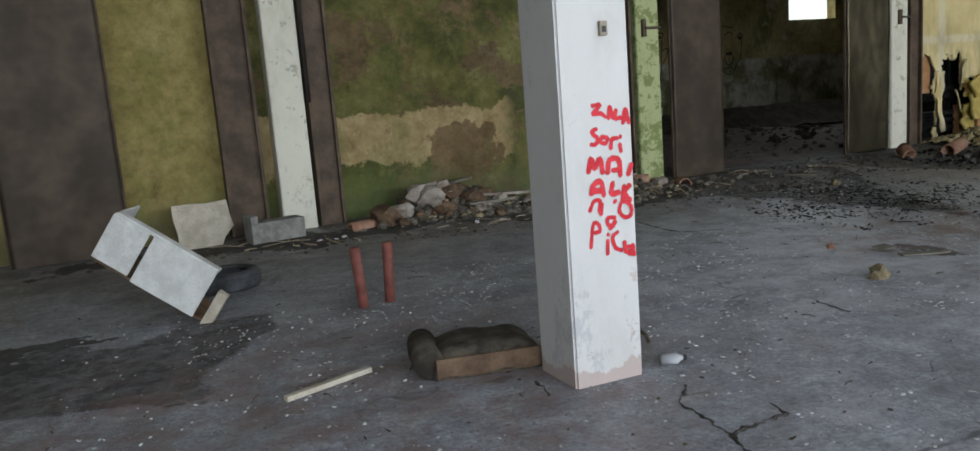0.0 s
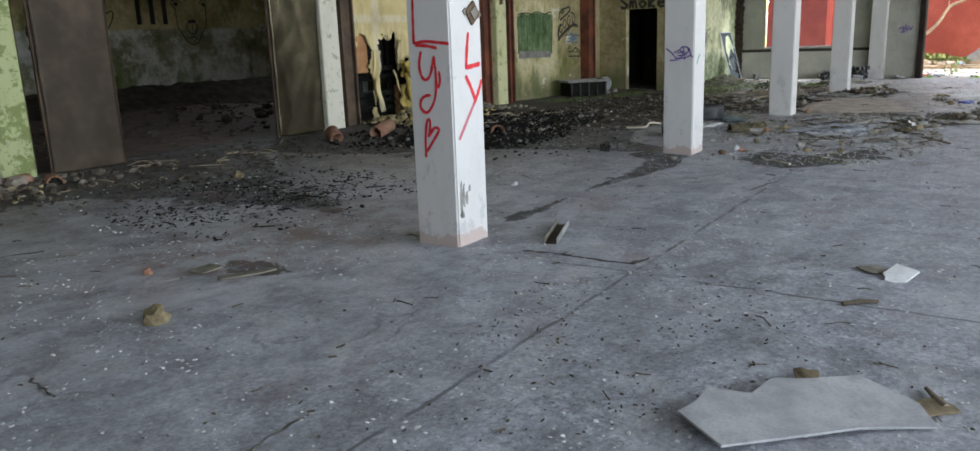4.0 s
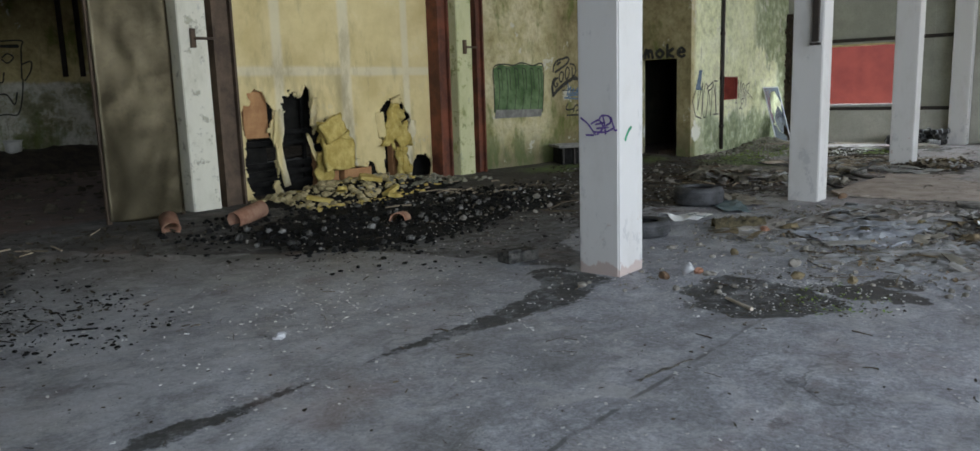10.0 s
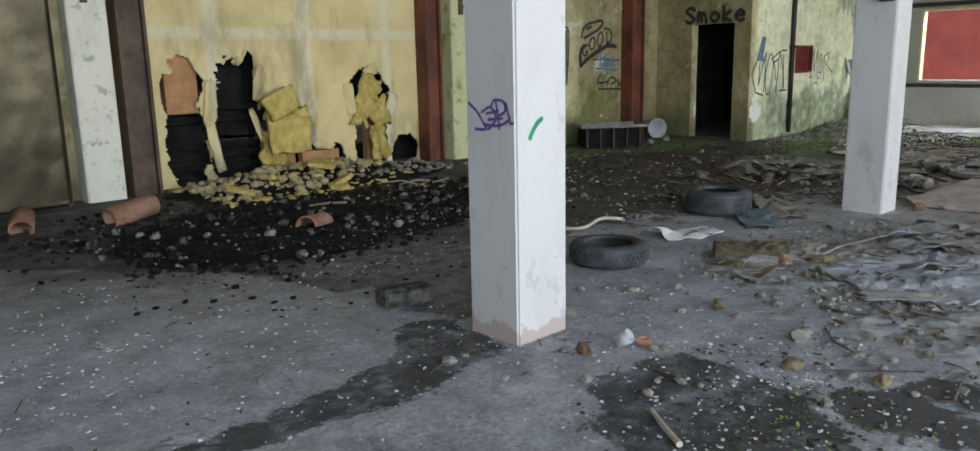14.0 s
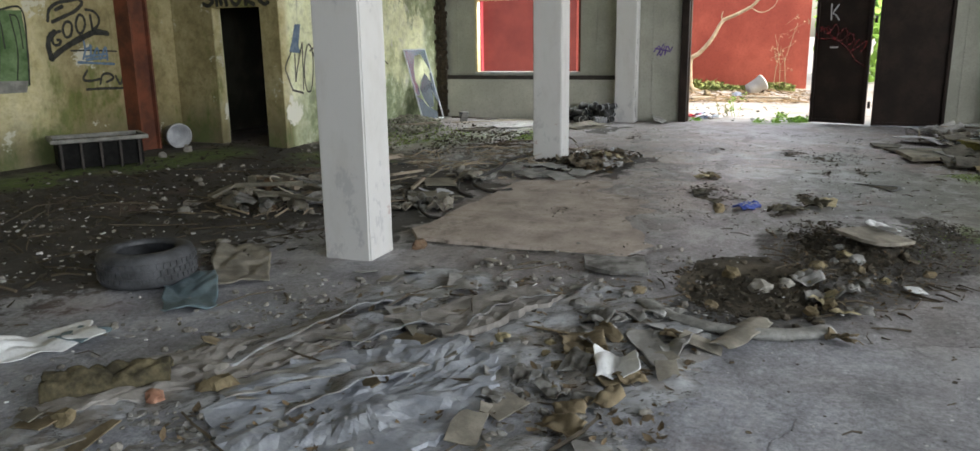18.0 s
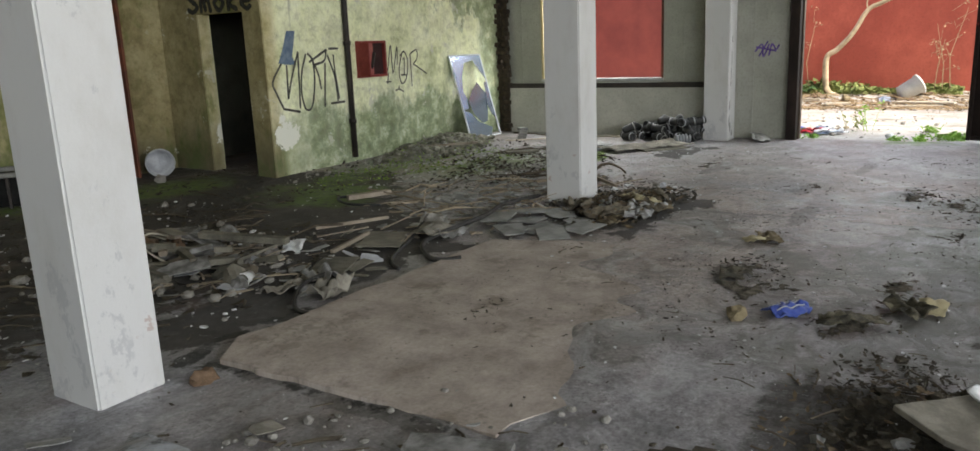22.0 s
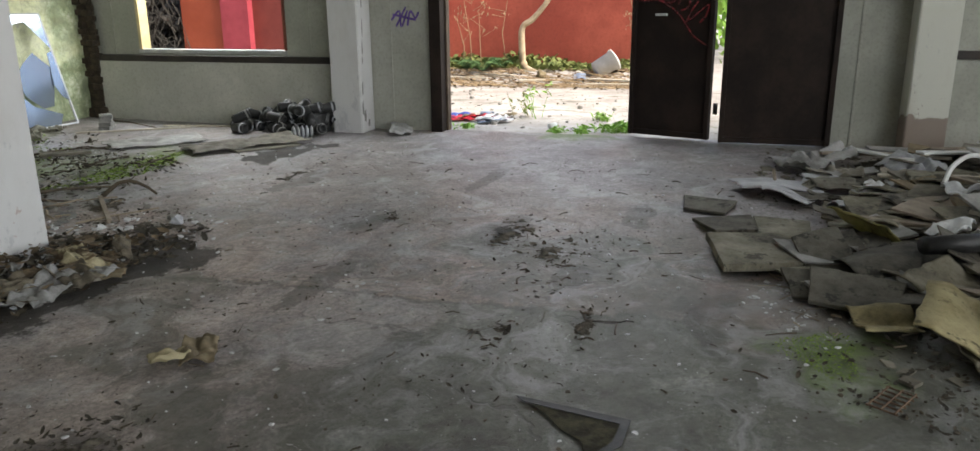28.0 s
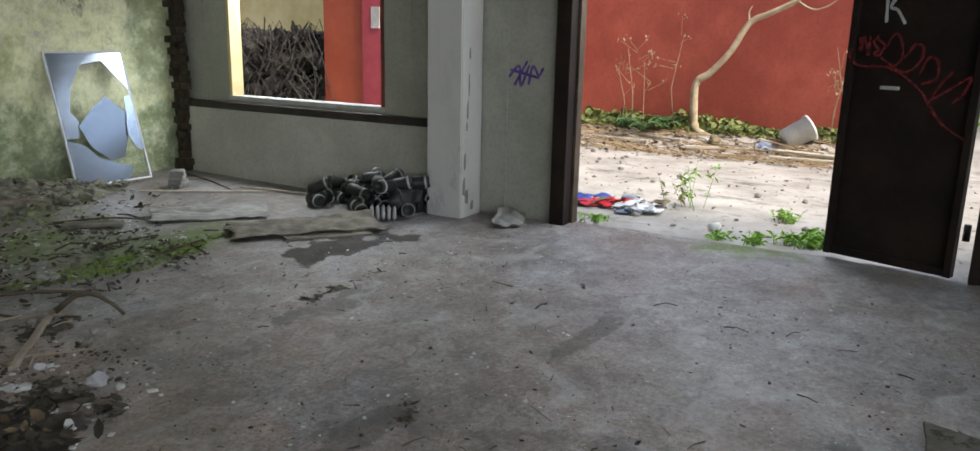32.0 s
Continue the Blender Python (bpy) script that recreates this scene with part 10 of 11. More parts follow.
face = [((-0.54, 2.72), (-0.08, 2.68), (0.44, 2.71), (0.43, 2.56), (0.38, 2.01)), ((-0.5, 2.72), (-0.5, 2.37), (-0.52, 1.96)), ((-0.52, 1.96), (-0.35, 1.78), (-0.32, 1.6), (-0.18, 1.38), (0.06, 1.37), (0.24, 1.37), (0.34, 1.64), (0.4, 2.01)), ((-0.58, 2.31), (-0.63, 2.19), (-0.57, 2.0)), ((-0.47, 2.6), (-0.2, 2.61)), ((0.06, 2.59), (0.39, 2.61)),
        ((-0.43, 2.37), (-0.36, 2.42), (-0.3, 2.37), (-0.38, 2.28), (-0.44, 2.32)), ((0.09, 2.4), (0.19, 2.47), (0.28, 2.4), (0.17, 2.3), (0.08, 2.37)), ((0.03, 2.47), (-0.09, 2.37), (-0.1, 2.07)), ((-0.27, 2.13), (-0.25, 1.96), (-0.11, 1.99), (0.04, 1.95), (0.09, 2.13)), ((-0.29, 1.63), (-0.14, 1.71), (0.08, 1.73), (0.2, 1.55), (0.27, 1.77)), ((0.41, 2.28), (0.57, 2.33), (0.55, 2.16), (0.43, 1.98))]
writing("mask_drawing", face, 0.026, facing_south(12.5, 16.8, 0), SPRAYBLACK, "black line drawing of a square mask on the back wall", seed=14)
writing("mask_brow", [((-0.46, 2.6), (-0.2, 2.61)), ((0.07, 2.6), (0.38, 2.61))], 0.06, facing_south(12.5, 16.797, 0), SPRAYBLACK, "thick black bars over the mask drawing", seed=15)
st = [((1.85, 2.84), (2.2, 2.82), (2.65, 2.77)), ((2.1, 2.4), (2.02, 2.5), (2.08, 2.58), (2.2, 2.58), (2.3, 2.52)), ((2.12, 2.4), (2.14, 2.0), (2.22, 1.85), (2.34, 1.68), (2.5, 1.58), (2.66, 1.66), (2.78, 1.85), (2.9, 2.0), (2.95, 2.45)), ((2.4, 2.58), (2.52, 2.66), (2.66, 2.6)), ((2.78, 2.52), (2.9, 2.62), (3.0, 2.5)),
      ((2.36, 1.98), (2.42, 2.08), (2.56, 2.1), (2.66, 2.0), (2.6, 1.86), (2.46, 1.84), (2.36, 1.98)), ((2.52, 2.06), (2.52, 1.94)), ((2.4, 1.72), (2.52, 1.76), (2.62, 1.72), (2.52, 1.64))]
writing("bear_drawing", st, 0.024, facing_south(12.5, 16.8, 0), SPRAYBLACK, "black line drawing of a round-eared head on the back wall", seed=16)
writing("drawing_patches", [((2.1, 2.5), (2.18, 2.5)), ((2.86, 2.5), (2.93, 2.49)), ((2.44, 2.11), (2.6, 2.12))], 0.075, facing_south(12.5, 16.797, 0), SPRAYBLACK, "black patches in the drawn head", seed=17)

# ---- fixtures on columns and walls ----
jb = thing("junction_plate", "dirty square junction plate askew on the column", "switch plate")
mj = facing_south(7.51 + 0.268, 3.77, 1.67) @ pose(0, 0, 0, 0, 0, 38)
part("plate", Shape().box(-0.062, 0.062, -0.062, 0.062, 0.0, 0.02, mj), RUSTY, jb, bevel=0.004)
part("inner_frame", Shape().box(-0.035, 0.035, -0.035, 0.035, 0.02, 0.032, mj), STONE, jb, bevel=0.004)
for dx, dy in ((-0.06, 0.06), (0.06, -0.06)):
    part("lug", Shape().box(dx - 0.02, dx + 0.02, dy - 0.02, dy + 0.02, 0.0, 0.012, mj), STONE, jb, bevel=0.003)
sw = thing("socket", "small dark socket box on the column", "socket")
part("box", Shape().box(-0.022, 0.022, -0.035, 0.035, 0, 0.02, facing_south(2.79, 3.77, 1.8)), WOOD, sw, bevel=0.004)
# thin raised black plate painting the shade of the socket's hole
part("hole", Shape().box(-0.012, 0.012, -0.02, 0.01, 0.02, 0.022, facing_south(2.79, 3.77, 1.8)), BLACK, sw)
cb = thing("cable_duct", "grey metal cable duct on the column", "cable duct")
part("duct", Shape().box(-0.04, 0.04, 0, 1.2, 0, 0.05, facing_west(17.3, 3.86, 2.0)), DARKIRON, cb, bevel=0.004)
part("bracket", Shape().box(-0.06, 0.06, 0.0, 0.03, 0.0, 0.056, facing_west(17.3, 3.86, 1.96)), DARKIRON, cb, bevel=0.003)
rb = thing("fire_hose_box", "open red fire hose box recessed in the plaster wall", "fire hose box")
mb = facing_south(23.95, 7.95, 1.17)
REDBOX = simple("faded_red_enamel", (0.2, 0.03, 0.025), (0.32, 0.06, 0.05), 5, 0.5, 0.2)
for x0, x1, y0, y1 in ((0, 0.6, 0, 0.035), (0, 0.6, 0.465, 0.5), (0, 0.035, 0.035, 0.465), (0.565, 0.6, 0.035, 0.465)):
    part("frame", Shape().box(x0, x1, y0, y1, 0.002, 0.06, mb), REDBOX, rb, bevel=0.004)
# red enamel darkened to near-black for the shade inside the open box
SHADEBOX = simple("shaded_red_inside", (0.02, 0.006, 0.006), (0.05, 0.012, 0.012), 5, 0.7, 0.2)
PINKBOX = simple("pink_faded_enamel", (0.34, 0.09, 0.08), (0.46, 0.15, 0.13), 5, 0.6, 0.2)
part("back", Shape().box(0.035, 0.565, 0.035, 0.465, 0.002, 0.012, mb), SHADEBOX, rb, "red back of the box, darkened as in shade")
part("inner_plate", Shape().box(0.05, 0.34, 0.035, 0.465, 0.012, 0.03, mb), PINKBOX, rb, "pinkish faded plate", bevel=0.003)
part("door", Shape().box(0.0, 0.02, 0.02, 0.48, 0.06, 0.24, mb), REDBOX, rb, bevel=0.003)
part("valve", Shape().tube([mb @ Vector((0.3, 0.12, 0.012)), mb @ Vector((0.3, 0.2, 0.05)), mb @ Vector((0.34, 0.34, 0.05))], 0.025, 10), DARKIRON, rb, smooth=True)
pv = thing("wall_pipe", "thin dark iron pipe running up the plaster wall", "pipe")
part("pipe", Shape().tube([(23.74, 7.9, 0.1), (23.74, 7.9, 2.0), (23.76, 7.9, TOP)], 0.04, 12), DARKIRON, pv, smooth=True)
for z in (0.6, 1.65, 2.6):
    part("clamp", Shape().lathe([(0.042, -0.03), (0.052, -0.03), (0.052, 0.03), (0.042, 0.03)], pose(23.74, 7.9, z), 14), DARKIRON, pv, smooth=True)
for x, z in ((2.0, 3.0),):
    pl = thing("downpipe", "thin grey pipe beside the white wall post", "pipe")
    part("pipe", Shape().tube([(2.55, 9.53, 1.6), (2.55, 9.53, TOP)], 0.025, 10), DARKIRON, pl, smooth=True)
for x in (7.2, 12.2, 17.15):
    bc = thing("iron_bracket", "rusty iron bracket sticking out of the wall post", "bracket")
    part("arm", Shape().box(x, x + 0.28, 9.52, 9.575, 2.25, 2.28), RUSTWOOD, bc, bevel=0.004)
    part("plate", Shape().box(x - 0.03, x + 0.03, 9.535, 9.585, 2.15, 2.38), RUSTWOOD, bc, bevel=0.004)
# upright pipes in the room behind
for x in (13.65, 13.98, 14.3):
    solid("standpipe", Shape().tube([(x, 16.752, 2.05), (x, 16.752, 5.5)], 0.05, 12), DARKIRON, "black iron upright pipe on the back wall", "pipe", "pipes in the room behind", smooth=True)
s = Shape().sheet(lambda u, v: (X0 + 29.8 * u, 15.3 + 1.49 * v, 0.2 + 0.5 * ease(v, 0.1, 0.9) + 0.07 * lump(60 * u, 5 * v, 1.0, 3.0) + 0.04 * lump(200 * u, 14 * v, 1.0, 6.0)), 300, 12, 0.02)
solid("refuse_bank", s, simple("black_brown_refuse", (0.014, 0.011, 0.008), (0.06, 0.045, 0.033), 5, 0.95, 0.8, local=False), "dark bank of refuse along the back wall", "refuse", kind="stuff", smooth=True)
pb = thing("paint_bucket", "small white paint bucket standing by the back wall", "bucket", at=(12.5, 16.55, 0.66))
part("body", Shape().lathe([(0.0, 0.0), (0.13, 0.0), (0.15, 0.24), (0.14, 0.24), (0.12, 0.015), (0.0, 0.015)], Matrix(), 22), WHITE, pb, smooth=True)
part("rim", Shape().lathe([(0.148, 0.22), (0.16, 0.22), (0.16, 0.245), (0.148, 0.245)], Matrix(), 22), WHITE, pb, smooth=True)

# ---- mirror: a broken pane in its frame, leaning in the corner ----
# blue-grey tint of the pane stands in for the sky it reflects
MIRROR = Nodes("broken_mirror").done((0.33, 0.39, 0.47), 0.22, None, 0.8)
MBACK = simple("mirror_frame_white", (0.55, 0.57, 0.6), (0.7, 0.72, 0.75), 5, 0.45, 0.1)
mir = thing("broken_mirror", "broken mirror pane in a thin white frame leaning in the corner", "mirror")
MW, MH = 0.86, 1.4
base = Matrix.Translation((26.1, 7.53, 0.06)) @ pose(0, 0, 0, 0, 0, -3) @ pose(0, 0, 0, 74, 0, 0)
for x0, x1, y0, y1 in ((0, MW, 0, 0.02), (0, MW, MH - 0.02, MH), (0, 0.02, 0.02, MH - 0.02), (MW - 0.02, MW, 0.02, MH - 0.02)):
    part("frame", Shape().box(x0, x1, y0, y1, -0.012, 0.012, base), MBACK, mir, bevel=0.003)
part("shard", Shape().prism([(0.02, 1.4), (0.84, 1.4), (0.84, 0.95), (0.74, 1.1), (0.6, 1.3), (0.36, 1.26), (0.2, 1.02), (0.13, 0.78), (0.02, 0.9)], 0.006, base), MIRROR, mir)
part("shard", Shape().prism([(0.02, 0.9), (0.13, 0.78), (0.2, 0.68), (0.16, 0.5), (0.02, 0.5)], 0.006, base), MIRROR, mir)
part("shard", Shape().prism([(0.17, 0.62), (0.36, 0.8), (0.54, 0.92), (0.76, 0.72), (0.7, 0.45), (0.62, 0.26), (0.46, 0.24), (0.26, 0.4)], 0.006, base @ pose(0, 0, 0.004, 3, 4, 0)), MIRROR, mir)
part("shard", Shape().prism([(0.02, 0.02), (0.6, 0.02), (0.68, 0.14), (0.5, 0.21), (0.32, 0.28), (0.2, 0.42), (0.02, 0.49)], 0.006, base), MIRROR, mir)
part("shard", Shape().prism([(0.84, 0.93), (0.84, 0.3), (0.76, 0.36), (0.7, 0.5), (0.74, 0.72), (0.76, 0.9)], 0.006, base), MIRROR, mir)

# ---- yard: tree, plants, litter ----
BARK = simple("pale_bark", (0.36, 0.28, 0.18), (0.52, 0.42, 0.29), 6, 0.85, 0.4)
FERN = simple("fern_green", (0.04, 0.09, 0.03), (0.09, 0.17, 0.06), 8, 0.8, 0.3, random_tint=0.2, islands=True)
WEED = simple("bright_weed_green", (0.13, 0.27, 0.03), (0.24, 0.42, 0.07), 8, 0.7, 0.3, random_tint=0.25, islands=True)
IVY = simple("ivy_olive", (0.06, 0.085, 0.02), (0.17, 0.19, 0.06), 8, 0.8, 0.3, random_tint=0.4, islands=True)
DRY = simple("dry_straw", (0.2, 0.14, 0.08), (0.34, 0.25, 0.15), 8, 0.9, 0.3, random_tint=0.3, islands=True)
tree = thing("tree", "bare crooked pale sapling against the red wall", "tree")


def limb(name, pts, r0, r1, parent):
    out = []
    p = [Vector(q) for q in pts]
    p = [p[0]] + p + [p[-1]]
    for i in range(1, len(p) - 2):
        for k in range(5):
            t = k / 5
            out.append(0.5 * (2 * p[i] + (p[i + 1] - p[i - 1]) * t + (2 * p[i - 1] - 5 * p[i] + 4 * p[i + 1] - p[i + 2]) * t * t + (3 * p[i] - p[i - 1] - 3 * p[i + 1] + p[i + 2]) * t ** 3))
    out.append(p[-2])
    return part(name, Shape().tube(out, r0, 8, r1), BARK, parent, smooth=True)


limb("trunk", ((34.3, 3.3, 0.12), (34.4, 3.55, 0.25), (34.45, 3.62, 0.65), (34.45, 3.6, 1.0), (34.45, 3.4, 1.15), (34.45, 3.1, 1.5), (34.5, 2.85, 1.95), (34.5, 2.55, 2.1), (34.5, 2.1, 2.35), (34.5, 1.8, 2.8), (34.5, 1.6, 3.4)), 0.075, 0.03, tree)
limb("branch", ((34.5, 2.85, 1.95), (34.5, 2.88, 2.1), (34.5, 2.84, 2.2)), 0.02, 0.01, tree)
limb("branch", ((34.5, 2.2, 2.3), (34.45, 1.9, 2.15), (34.45, 1.6, 2.3), (34.45, 1.5, 2.6)), 0.014, 0.006, tree)
limb("branch", ((34.5, 1.8, 2.8), (34.5, 2.0, 3.3), (34.5, 2.1, 3.9)), 0.02, 0.008, tree)
r = random.Random(17)
for n, (y, top) in enumerate(((4.7, 1.5), (4.5, 1.3), (4.9, 1.2), (1.35, 1.6), (1.2, 1.9), (1.5, 1.3), (3.95, 1.75))):
    bush = thing("dry_shrub", "thin dry shrub against the red wall", "shrub", "dry shrubs")
    x = 34.55
    stem = [(x, y, 0.15), (x - 0.05, y + r.uniform(-0.1, 0.1), top * 0.5), (x - 0.08, y + r.uniform(-0.2, 0.2), top)]
    part("stem", Shape().tube(stem, 0.012, 6, 0.005), DRY, bush)
    lv = Shape()
    for j in range(5):
        z = r.uniform(0.5, 1.0) * top
        yy = y + r.uniform(-0.1, 0.1)
        e = (x - r.uniform(0, 0.2), yy + r.uniform(-0.4, 0.4), z + r.uniform(0.05, 0.3))
        part("twig", Shape().tube([(x - 0.05, yy, z), e], 0.005, 4, 0.0025), DRY, bush)
        for _ in range(4):
            m = pose(e[0] + r.uniform(-0.05, 0.05), e[1] + r.uniform(-0.08, 0.08), e[2] + r.uniform(-0.06, 0.06), r.uniform(0, 180), r.uniform(0, 180), r.uniform(0, 360))
            lv.add([m @ Vector(q) for q in ((-0.03, 0, 0), (0, -0.015, 0.004), (0.03, 0, 0), (0, 0.015, 0.004))], [(0, 1, 2, 3)])
    part("leaves", lv, DRY, bush)


def frond_plant(x, y, count, length, seed):
    ob = thing("fern", "dusty green fern at the foot of the red wall", "fern", "ferns")
    r = random.Random(seed)
    for n in range(count):
        a, ln = 2 * math.pi * n / count + r.uniform(-0.3, 0.3), length * r.uniform(0.7, 1.1)
        s = Shape()
        pts = [Vector((x + math.cos(a) * ln * t, y + math.sin(a) * ln * t, yard_height(x, y) + 0.02 + ln * (1.3 * t - 1.05 * t * t))) for t in (0, 0.25, 0.5, 0.75, 1.0)]
        s.tube(pts, 0.006, 4, 0.003)
        for t in range(1, 15):
            q = t / 15
            k = min(int(q * 4), 3)
            c = pts[k].lerp(pts[k + 1], q * 4 - k)
            w = ln * 0.24 * math.sin(math.pi * (0.12 + 0.85 * q))
            for side in (-1, 1):
                dx, dy = -math.sin(a) * side * w, math.cos(a) * side * w
                fx, fy = math.cos(a) * 0.018, math.sin(a) * 0.018
                s.add([c, c + Vector((dx * 0.5 + fx, dy * 0.5 + fy, 0.004)), c + Vector((dx + fx, dy + fy, -0.02)), c + Vector((dx * 0.5 - fx, dy * 0.5 - fy, 0.0))], [(0, 1, 2, 3)])
        part("frond", s, FERN, ob)
    return ob


frond_plant(34.15, 4.35, 8, 0.6, 1)
frond_plant(34.3, 4.75, 6, 0.45, 2)
frond_plant(34.4, 4.0, 6, 0.45, 3)
wallfoot = lambda r: (34.6 + r.uniform(-0.28, 0.3), r.uniform(1.0, 5.6))
s, r = Shape(), random.Random(31)
for _ in range(1700):
    x, y = wallfoot(r)
    q = r.uniform(0.03, 0.085)
    bump = 0.42 * (0.6 + 0.5 * lump(y, 0.0, 1.4, 8.0)) * max(0.05, 1 - abs(x - 34.68) / 0.4)
    m = pose(x, y, yard_height(x, y) + r.random() * bump, r.uniform(-60, 60), r.uniform(-60, 60), r.uniform(0, 360))
    s.add([m @ Vector(p) for p in ((-q, 0, 0), (-q * 0.2, -q * 0.8, 0.01), (q * 0.6, -q * 0.5, 0.0), (q, 0, -0.02), (q * 0.6, q * 0.5, 0.0), (-q * 0.2, q * 0.8, 0.01))], [(0, 1, 2, 3), (0, 3, 4, 5)])
solid("ivy", s, IVY, "low olive-green ivy along the red wall foot", "ivy", kind="stuff")
s, r = Shape(), random.Random(32)
for _ in range(500):
    x, y = r.uniform(32.9, 34.4), r.uniform(0.5, 5.6)
    ln, a = r.uniform(0.08, 0.7), r.gauss(1.4, 0.5)
    s.tube([(x, y, yard_height(x, y) + 0.01), (x + math.cos(a) * ln, y + math.sin(a) * ln, yard_height(x, y) + 0.02 + r.random() * 0.06)], 0.008, 4, 0.004)
solid("dry_stalks", s, DRY, "dry stalks and twigs along the yard's edge", "stalks", kind="stuff")
leaves("yard_leaves", "dead leaves along the yard's edge", LEAF, 900, field(32.7, 34.5, 0.5, 5.8), 0.02, 0.06, 92, 0.03)
leaves("yard_litter", "dead leaves and bark strewn over the yard", LEAF, 200, field(28.2, 33.4, -0.5, 6.5), 0.012, 0.04, 192)
stones("yard_rubble", "broken bricks and stones at the yard edge", RUSTY, 60, field(33.3, 34.4, 0.8, 5.4), 0.02, 0.09, 194)
chips("yard_grit", "grit and scraps on the yard", TWIG, 420, field(28.2, 33.5, 0.2, 6.0), 0.005, 0.02, 93, 0.3, "grit")
stones("yard_stones", "stones on the yard", STONE, 200, field(28.3, 34.0, 0.2, 6.0), 0.01, 0.06, 94)
for x, y, ln, w, a in ((33.7, 1.6, 1.1, 0.16, 80), (33.4, 1.7, 0.9, 0.08, 95), (33.9, 4.0, 0.9, 0.05, 70), (33.6, 3.2, 0.5, 0.1, 110), (33.7, 4.6, 1.0, 0.05, 85)):
    s = Shape().box(-ln / 2, ln / 2, -w / 2, w / 2, 0, 0.04)
    solid("plank", s, PALEWOOD, "pale plank lying by the red wall", "plank", "yard planks", bevel=0.005, at=pose(x, y, yard_height(x, y) + 0.02, 0, 0, a))
yb = thing("tub", "white plastic tub tipped over by the red wall", "bucket", at=(34.15, 1.92, yard_height(34.15, 1.92) + 0.16), turn=28)
my = pose(0, 0, 0, 62, 0, 0)
part("body", Shape().lathe([(0.0, -0.2), (0.16, -0.2), (0.19, 0.2), (0.2, 0.2), (0.2, 0.22), (0.18, 0.22), (0.15, -0.18), (0.0, -0.18)], my, 26), WHITE, yb, smooth=True)
part("rim", Shape().lathe([(0.19, 0.19), (0.21, 0.19), (0.21, 0.23), (0.19, 0.23)], my, 26), WHITE, yb, smooth=True)
lump_stone(33.9, 3.1, 0.12, OCHRE, "ochre stone at the tree foot", 95.0)
crumpled("plastic_bag", 33.9, 2.35, 0.3, 0.22, 10, 0.16, BLUEFILM, "pale blue plastic bag in the yard", "plastic bag", 41.0)
# litter by the gate post
cols = (REDFILM, BAG, BLUE, BAG, BLUEFILM, OCHRE, BAG, REDFILM)
r = random.Random(44)
for n in range(26):
    x, y = 28.85 + r.uniform(-0.2, 0.3), 2.6 + r.uniform(-0.2, 0.75)
    crumpled("wrapper", x, y, r.uniform(0.14, 0.3), r.uniform(0.12, 0.2), r.uniform(0, 180), 0.13, cols[n % 8], "crumpled coloured wrapper on the yard", "wrapper", 50.0 + n, 0.01, 9)
s = Shape().lathe([(0.0, -0.055), (0.032, -0.055), (0.035, 0.055), (0.03, 0.055), (0.0, 0.05)], pose(0, 0, 0, 90, 0, 0), 16)
solid("drink_can", s, WHITE, "white drink can lying on the yard", "can", at=pose(28.42, 1.68, 0.018, 0, 0, 60), smooth=True)


def weed(x, y, height, count, material, label, seed, blades=False):
    ob = thing("weed", label, "weed", "weeds in the yard")
    r = random.Random(seed)
    s = Shape()
    for n in range(count):
        a = r.uniform(0, 6.28)
        h = height * r.uniform(0.5, 1.0)
        lean = r.uniform(0.1, 0.5) * h
        bx, by = x + r.gauss(0, 0.06), y + r.gauss(0, 0.06)
        base_z = -0.02
        top = Vector((bx + math.cos(a) * lean, by + math.sin(a) * lean, base_z + h))
        s.tube([(bx, by, base_z), top], 0.004, 4, 0.002)
        for k in range(3 if blades else 9):
            q = r.uniform(0.3, 1.0)
            c = Vector((bx, by, base_z)).lerp(top, q)
            m = pose(*c, r.uniform(-50, 50), r.uniform(-50, 50), r.uniform(0, 360))
            w = r.uniform(0.02, 0.05)
            s.add([m @ Vector(p) for p in ((0, 0, 0), (w, -w * 0.4, 0.01), (2 * w, 0, -0.01), (w, w * 0.4, 0.01))], [(0, 1, 2, 3)])
    part("foliage", s, material, ob)
    return ob


weed(28.25, 0.95, 0.11, 20, WEED, "bright green weed tuft at the gate", 1, True)
weed(28.35, 0.85, 0.1, 16, WEED, "bright green weed tuft at the gate", 2, True)
weed(28.6, 0.85, 0.09, 16, WEED, "bright green weed tuft on the yard", 3, True)
weed(29.3, 2.2, 0.45, 5, IVY, "tall thin weed on the yard", 4)
weed(29.2, 2.05, 0.55, 4, WEED, "tall thin weed on the yard", 5)
weed(28.1, 2.7, 0.08, 14, WEED, "small weed at the gate post", 6, True)
weed(28.15, 1.6, 0.06, 14, WEED, "small weed along the threshold", 7, True)
weed(29.2, 1.2, 0.12, 18, WEED, "low weed on the yard", 8, True)
weed(28.3, 0.75, 0.1, 12, WEED, "bright green weed tuft at the gate", 9, True)
weed(28.75, 0.7, 0.08, 10, WEED, "bright green weed tuft on the yard", 10, True)
weed(28.12, 1.25, 0.1, 20, WEED, "small weed along the threshold", 11, True)
# grey scars where the paint has flaked off two columns
r = random.Random(91)


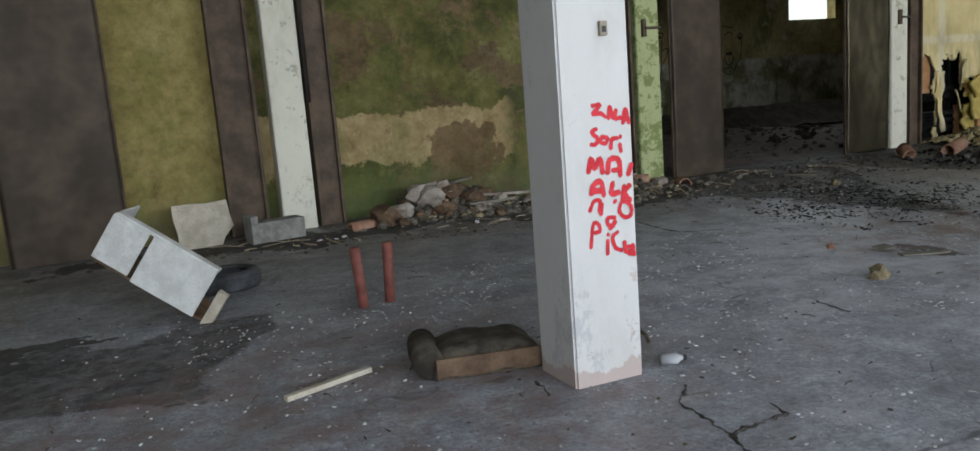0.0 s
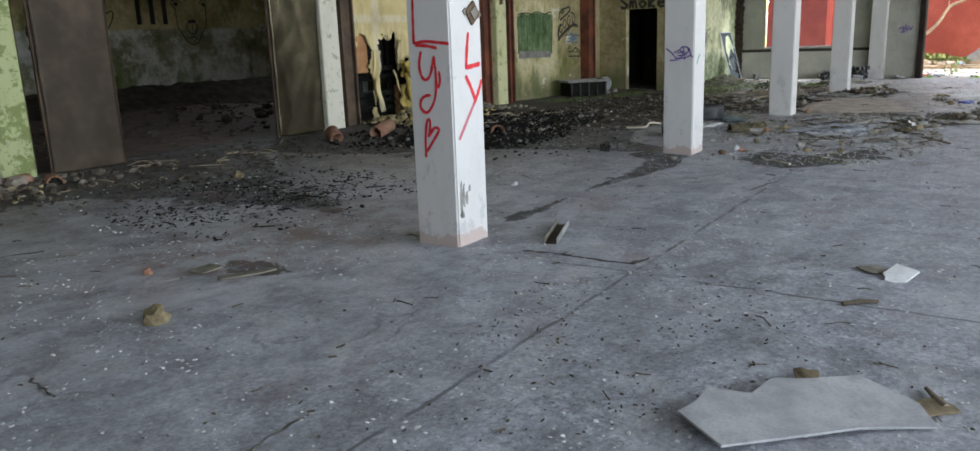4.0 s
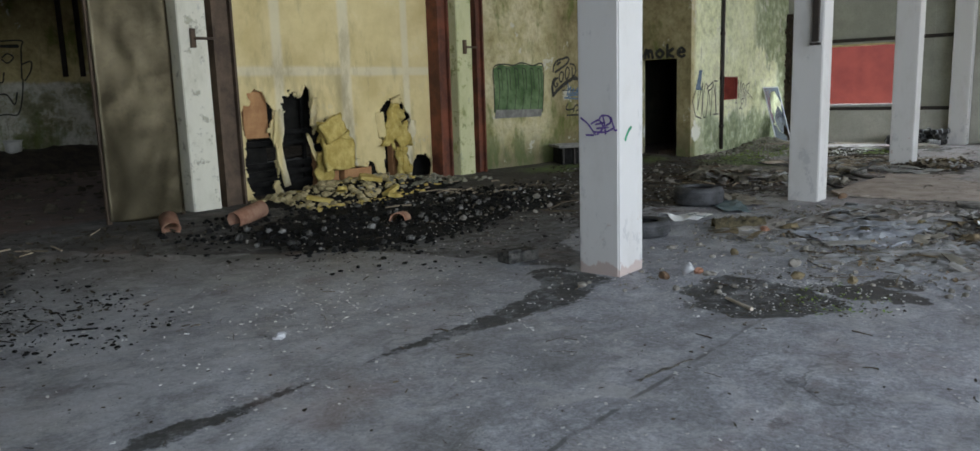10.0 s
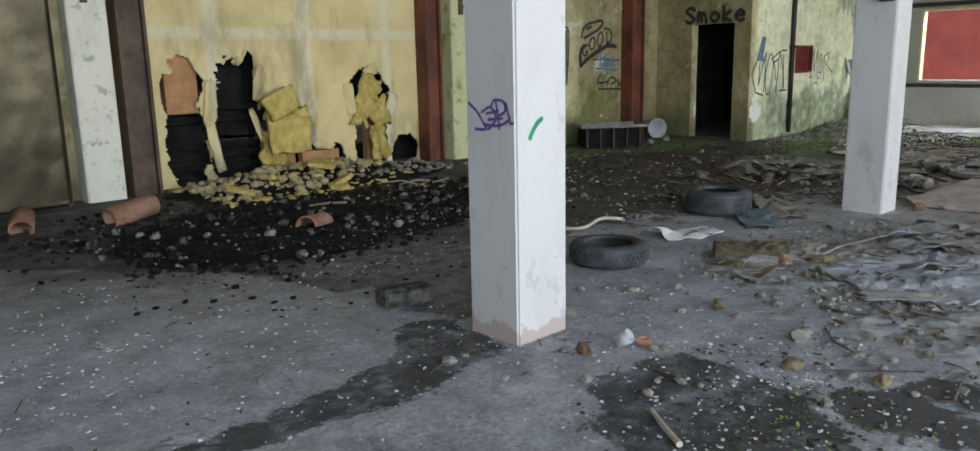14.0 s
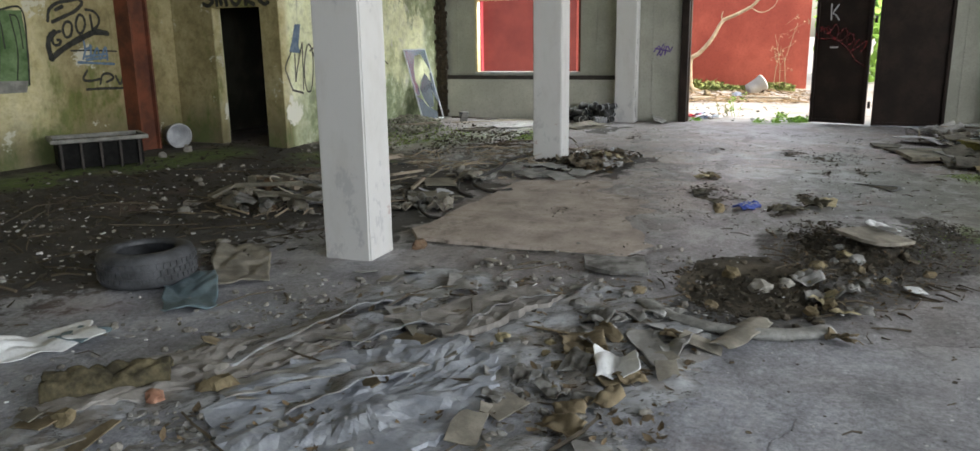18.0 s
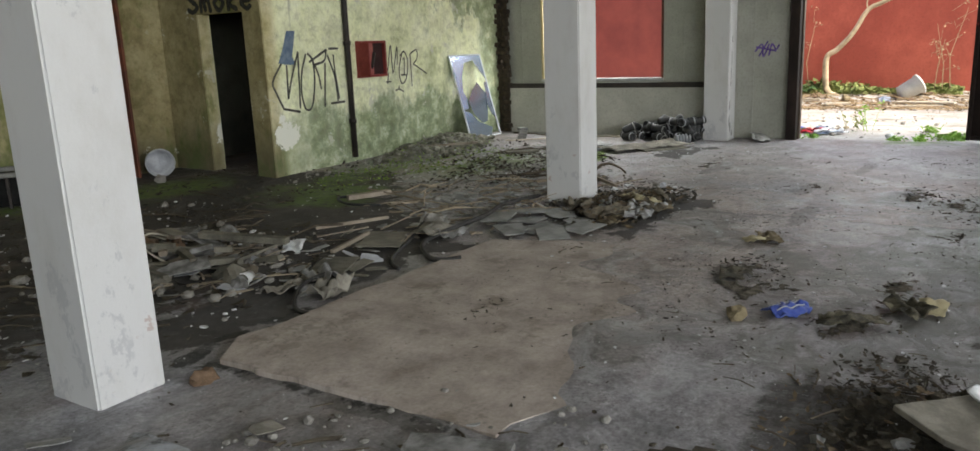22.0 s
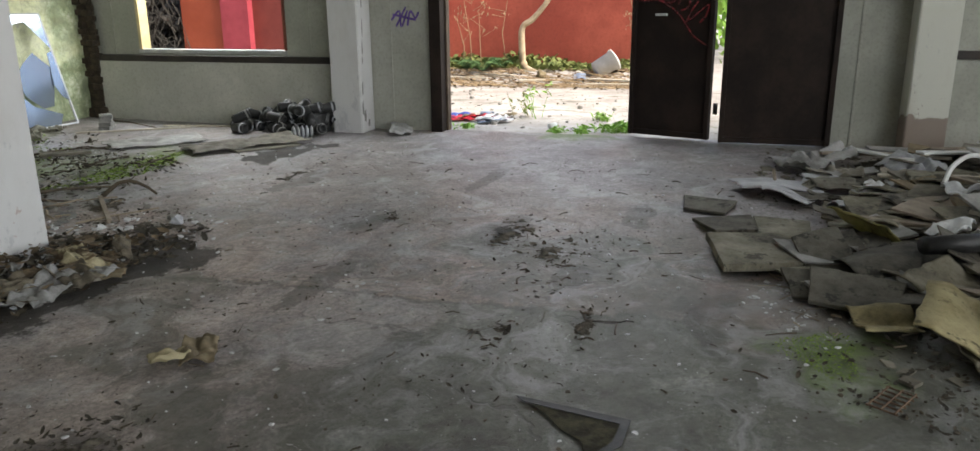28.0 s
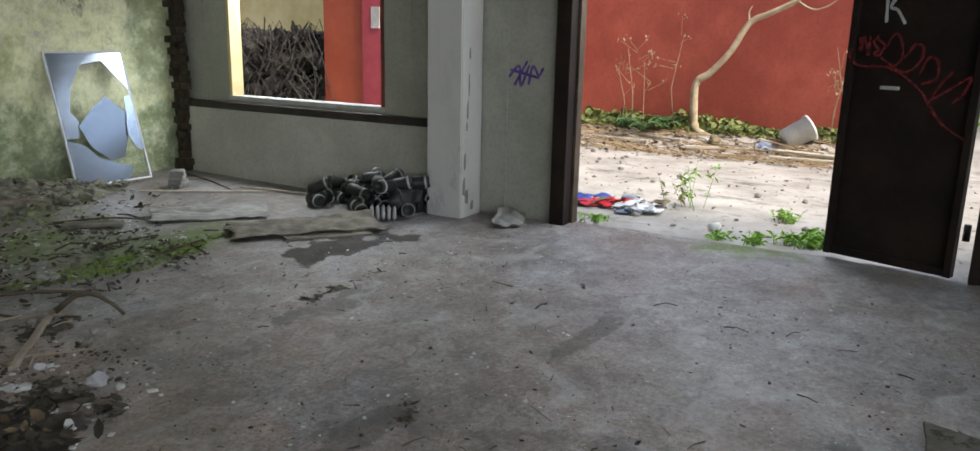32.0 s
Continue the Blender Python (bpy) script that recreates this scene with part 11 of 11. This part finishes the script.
def scars(x, spots, label):
    ob = [c for c in bpy.data.objects if c.name.startswith("column") and abs(c.location.x - x) < 0.01 and c.location.y > 0][0]
    for n, (u, z, h, w) in enumerate(spots):
        bar = [(u + r.uniform(-0.006, 0.006), z + h * (q / 5 - 0.5)) for q in range(6)]
        flake = [(u - w / 2, z - h / 2), (u + w * 0.3, z - h * 0.55), (u + w / 2, z - h * 0.1), (u + w * 0.35, z + h * 0.3), (u + w * 0.5, z + h / 2), (u - w * 0.2, z + h * 0.45), (u - w * 0.6, z + h * 0.1)]
        flake = [(a + r.uniform(-0.12, 0.12) * w, b + r.uniform(-0.06, 0.06) * h) for a, b in flake]
        part("paint_scar", Shape().prism(flake, 0.002, facing_south(0.0, 0.0, 0.0)), CONCRETE, ob, label)


scars(27.42, ((0.05, 0.3, 0.16, 0.05), (0.1, 0.2, 0.14, 0.06), (0.06, 0.52, 0.14, 0.03), (0.1, 1.0, 0.16, 0.025), (0.12, 1.22, 0.2, 0.018), (0.09, 0.85, 0.08, 0.02), (0.13, 1.5, 0.1, 0.02), (0.2, 0.1, 0.08, 0.05)), "grey bare scar in the paint")
scars(7.51, ((0.05, 0.36, 0.26, 0.03), (0.085, 0.38, 0.16, 0.025), (0.12, 0.36, 0.1, 0.03), (0.16, 0.42, 0.05, 0.03), (0.06, 0.24, 0.05, 0.05)), "grey smear on the paint")

# brambles behind the window
BRAMBLE = simple("dark_bramble", (0.018, 0.016, 0.014), (0.05, 0.045, 0.038), 6, 0.9, 0.4, random_tint=0.3, islands=True)
br = thing("bramble_bush", "dark leafless bramble thicket outside the window", "bush")
r = random.Random(61)
for k in range(3):
    s = Shape()
    for _ in range(420):
        x, y = r.uniform(33.3, 36.5), r.uniform(11.0, 17.0)
        hgt = 1.9 + 0.5 * lump(y, x, 0.8, 3.0)
        a = r.uniform(0, 6.28)
        z0 = r.uniform(0, hgt * 0.8)
        dx, dy = math.cos(a) * r.uniform(0.3, 0.9), math.sin(a) * r.uniform(0.3, 0.9)
        s.tube([(x, y, z0), (x + dx * 0.5, y + dy * 0.5, min(hgt, z0 + r.uniform(0.1, 0.6))), (x + dx, y + dy, max(0.0, z0 + r.uniform(-0.5, 0.3)))], 0.016, 4, 0.006)
    part("cane_tangle", s, BRAMBLE, br)
s = Shape()
for _ in range(900):
    s.rock((r.uniform(34.0, 37.0), r.uniform(11.0, 17.5), r.uniform(0.0, 1.6)), r.uniform(0.1, 0.3), r, 0.8)
part("thicket", s, BRAMBLE, br)

# greenery beyond the second window and the gap of the gate
s, r = Shape(), random.Random(71)
for _ in range(5200):
    x, y = r.uniform(36.0, 46.0), r.uniform(-16.0, 0.4)
    q = r.uniform(0.08, 0.25)
    m = pose(x, y, r.uniform(0.0, 4.5) * (0.7 + 0.4 * lump(x, y, 0.4, 2.0)), r.uniform(0, 180), r.uniform(0, 180), r.uniform(0, 360))
    s.add([m @ Vector(p) for p in ((-q, 0, 0), (0, -q * 0.5, 0.02), (q, 0, 0), (0, q * 0.5, 0.02))], [(0, 1, 2, 3)])
solid("hedge", s, WEED, "sunlit green thicket beyond the yard", "hedge", kind="stuff")
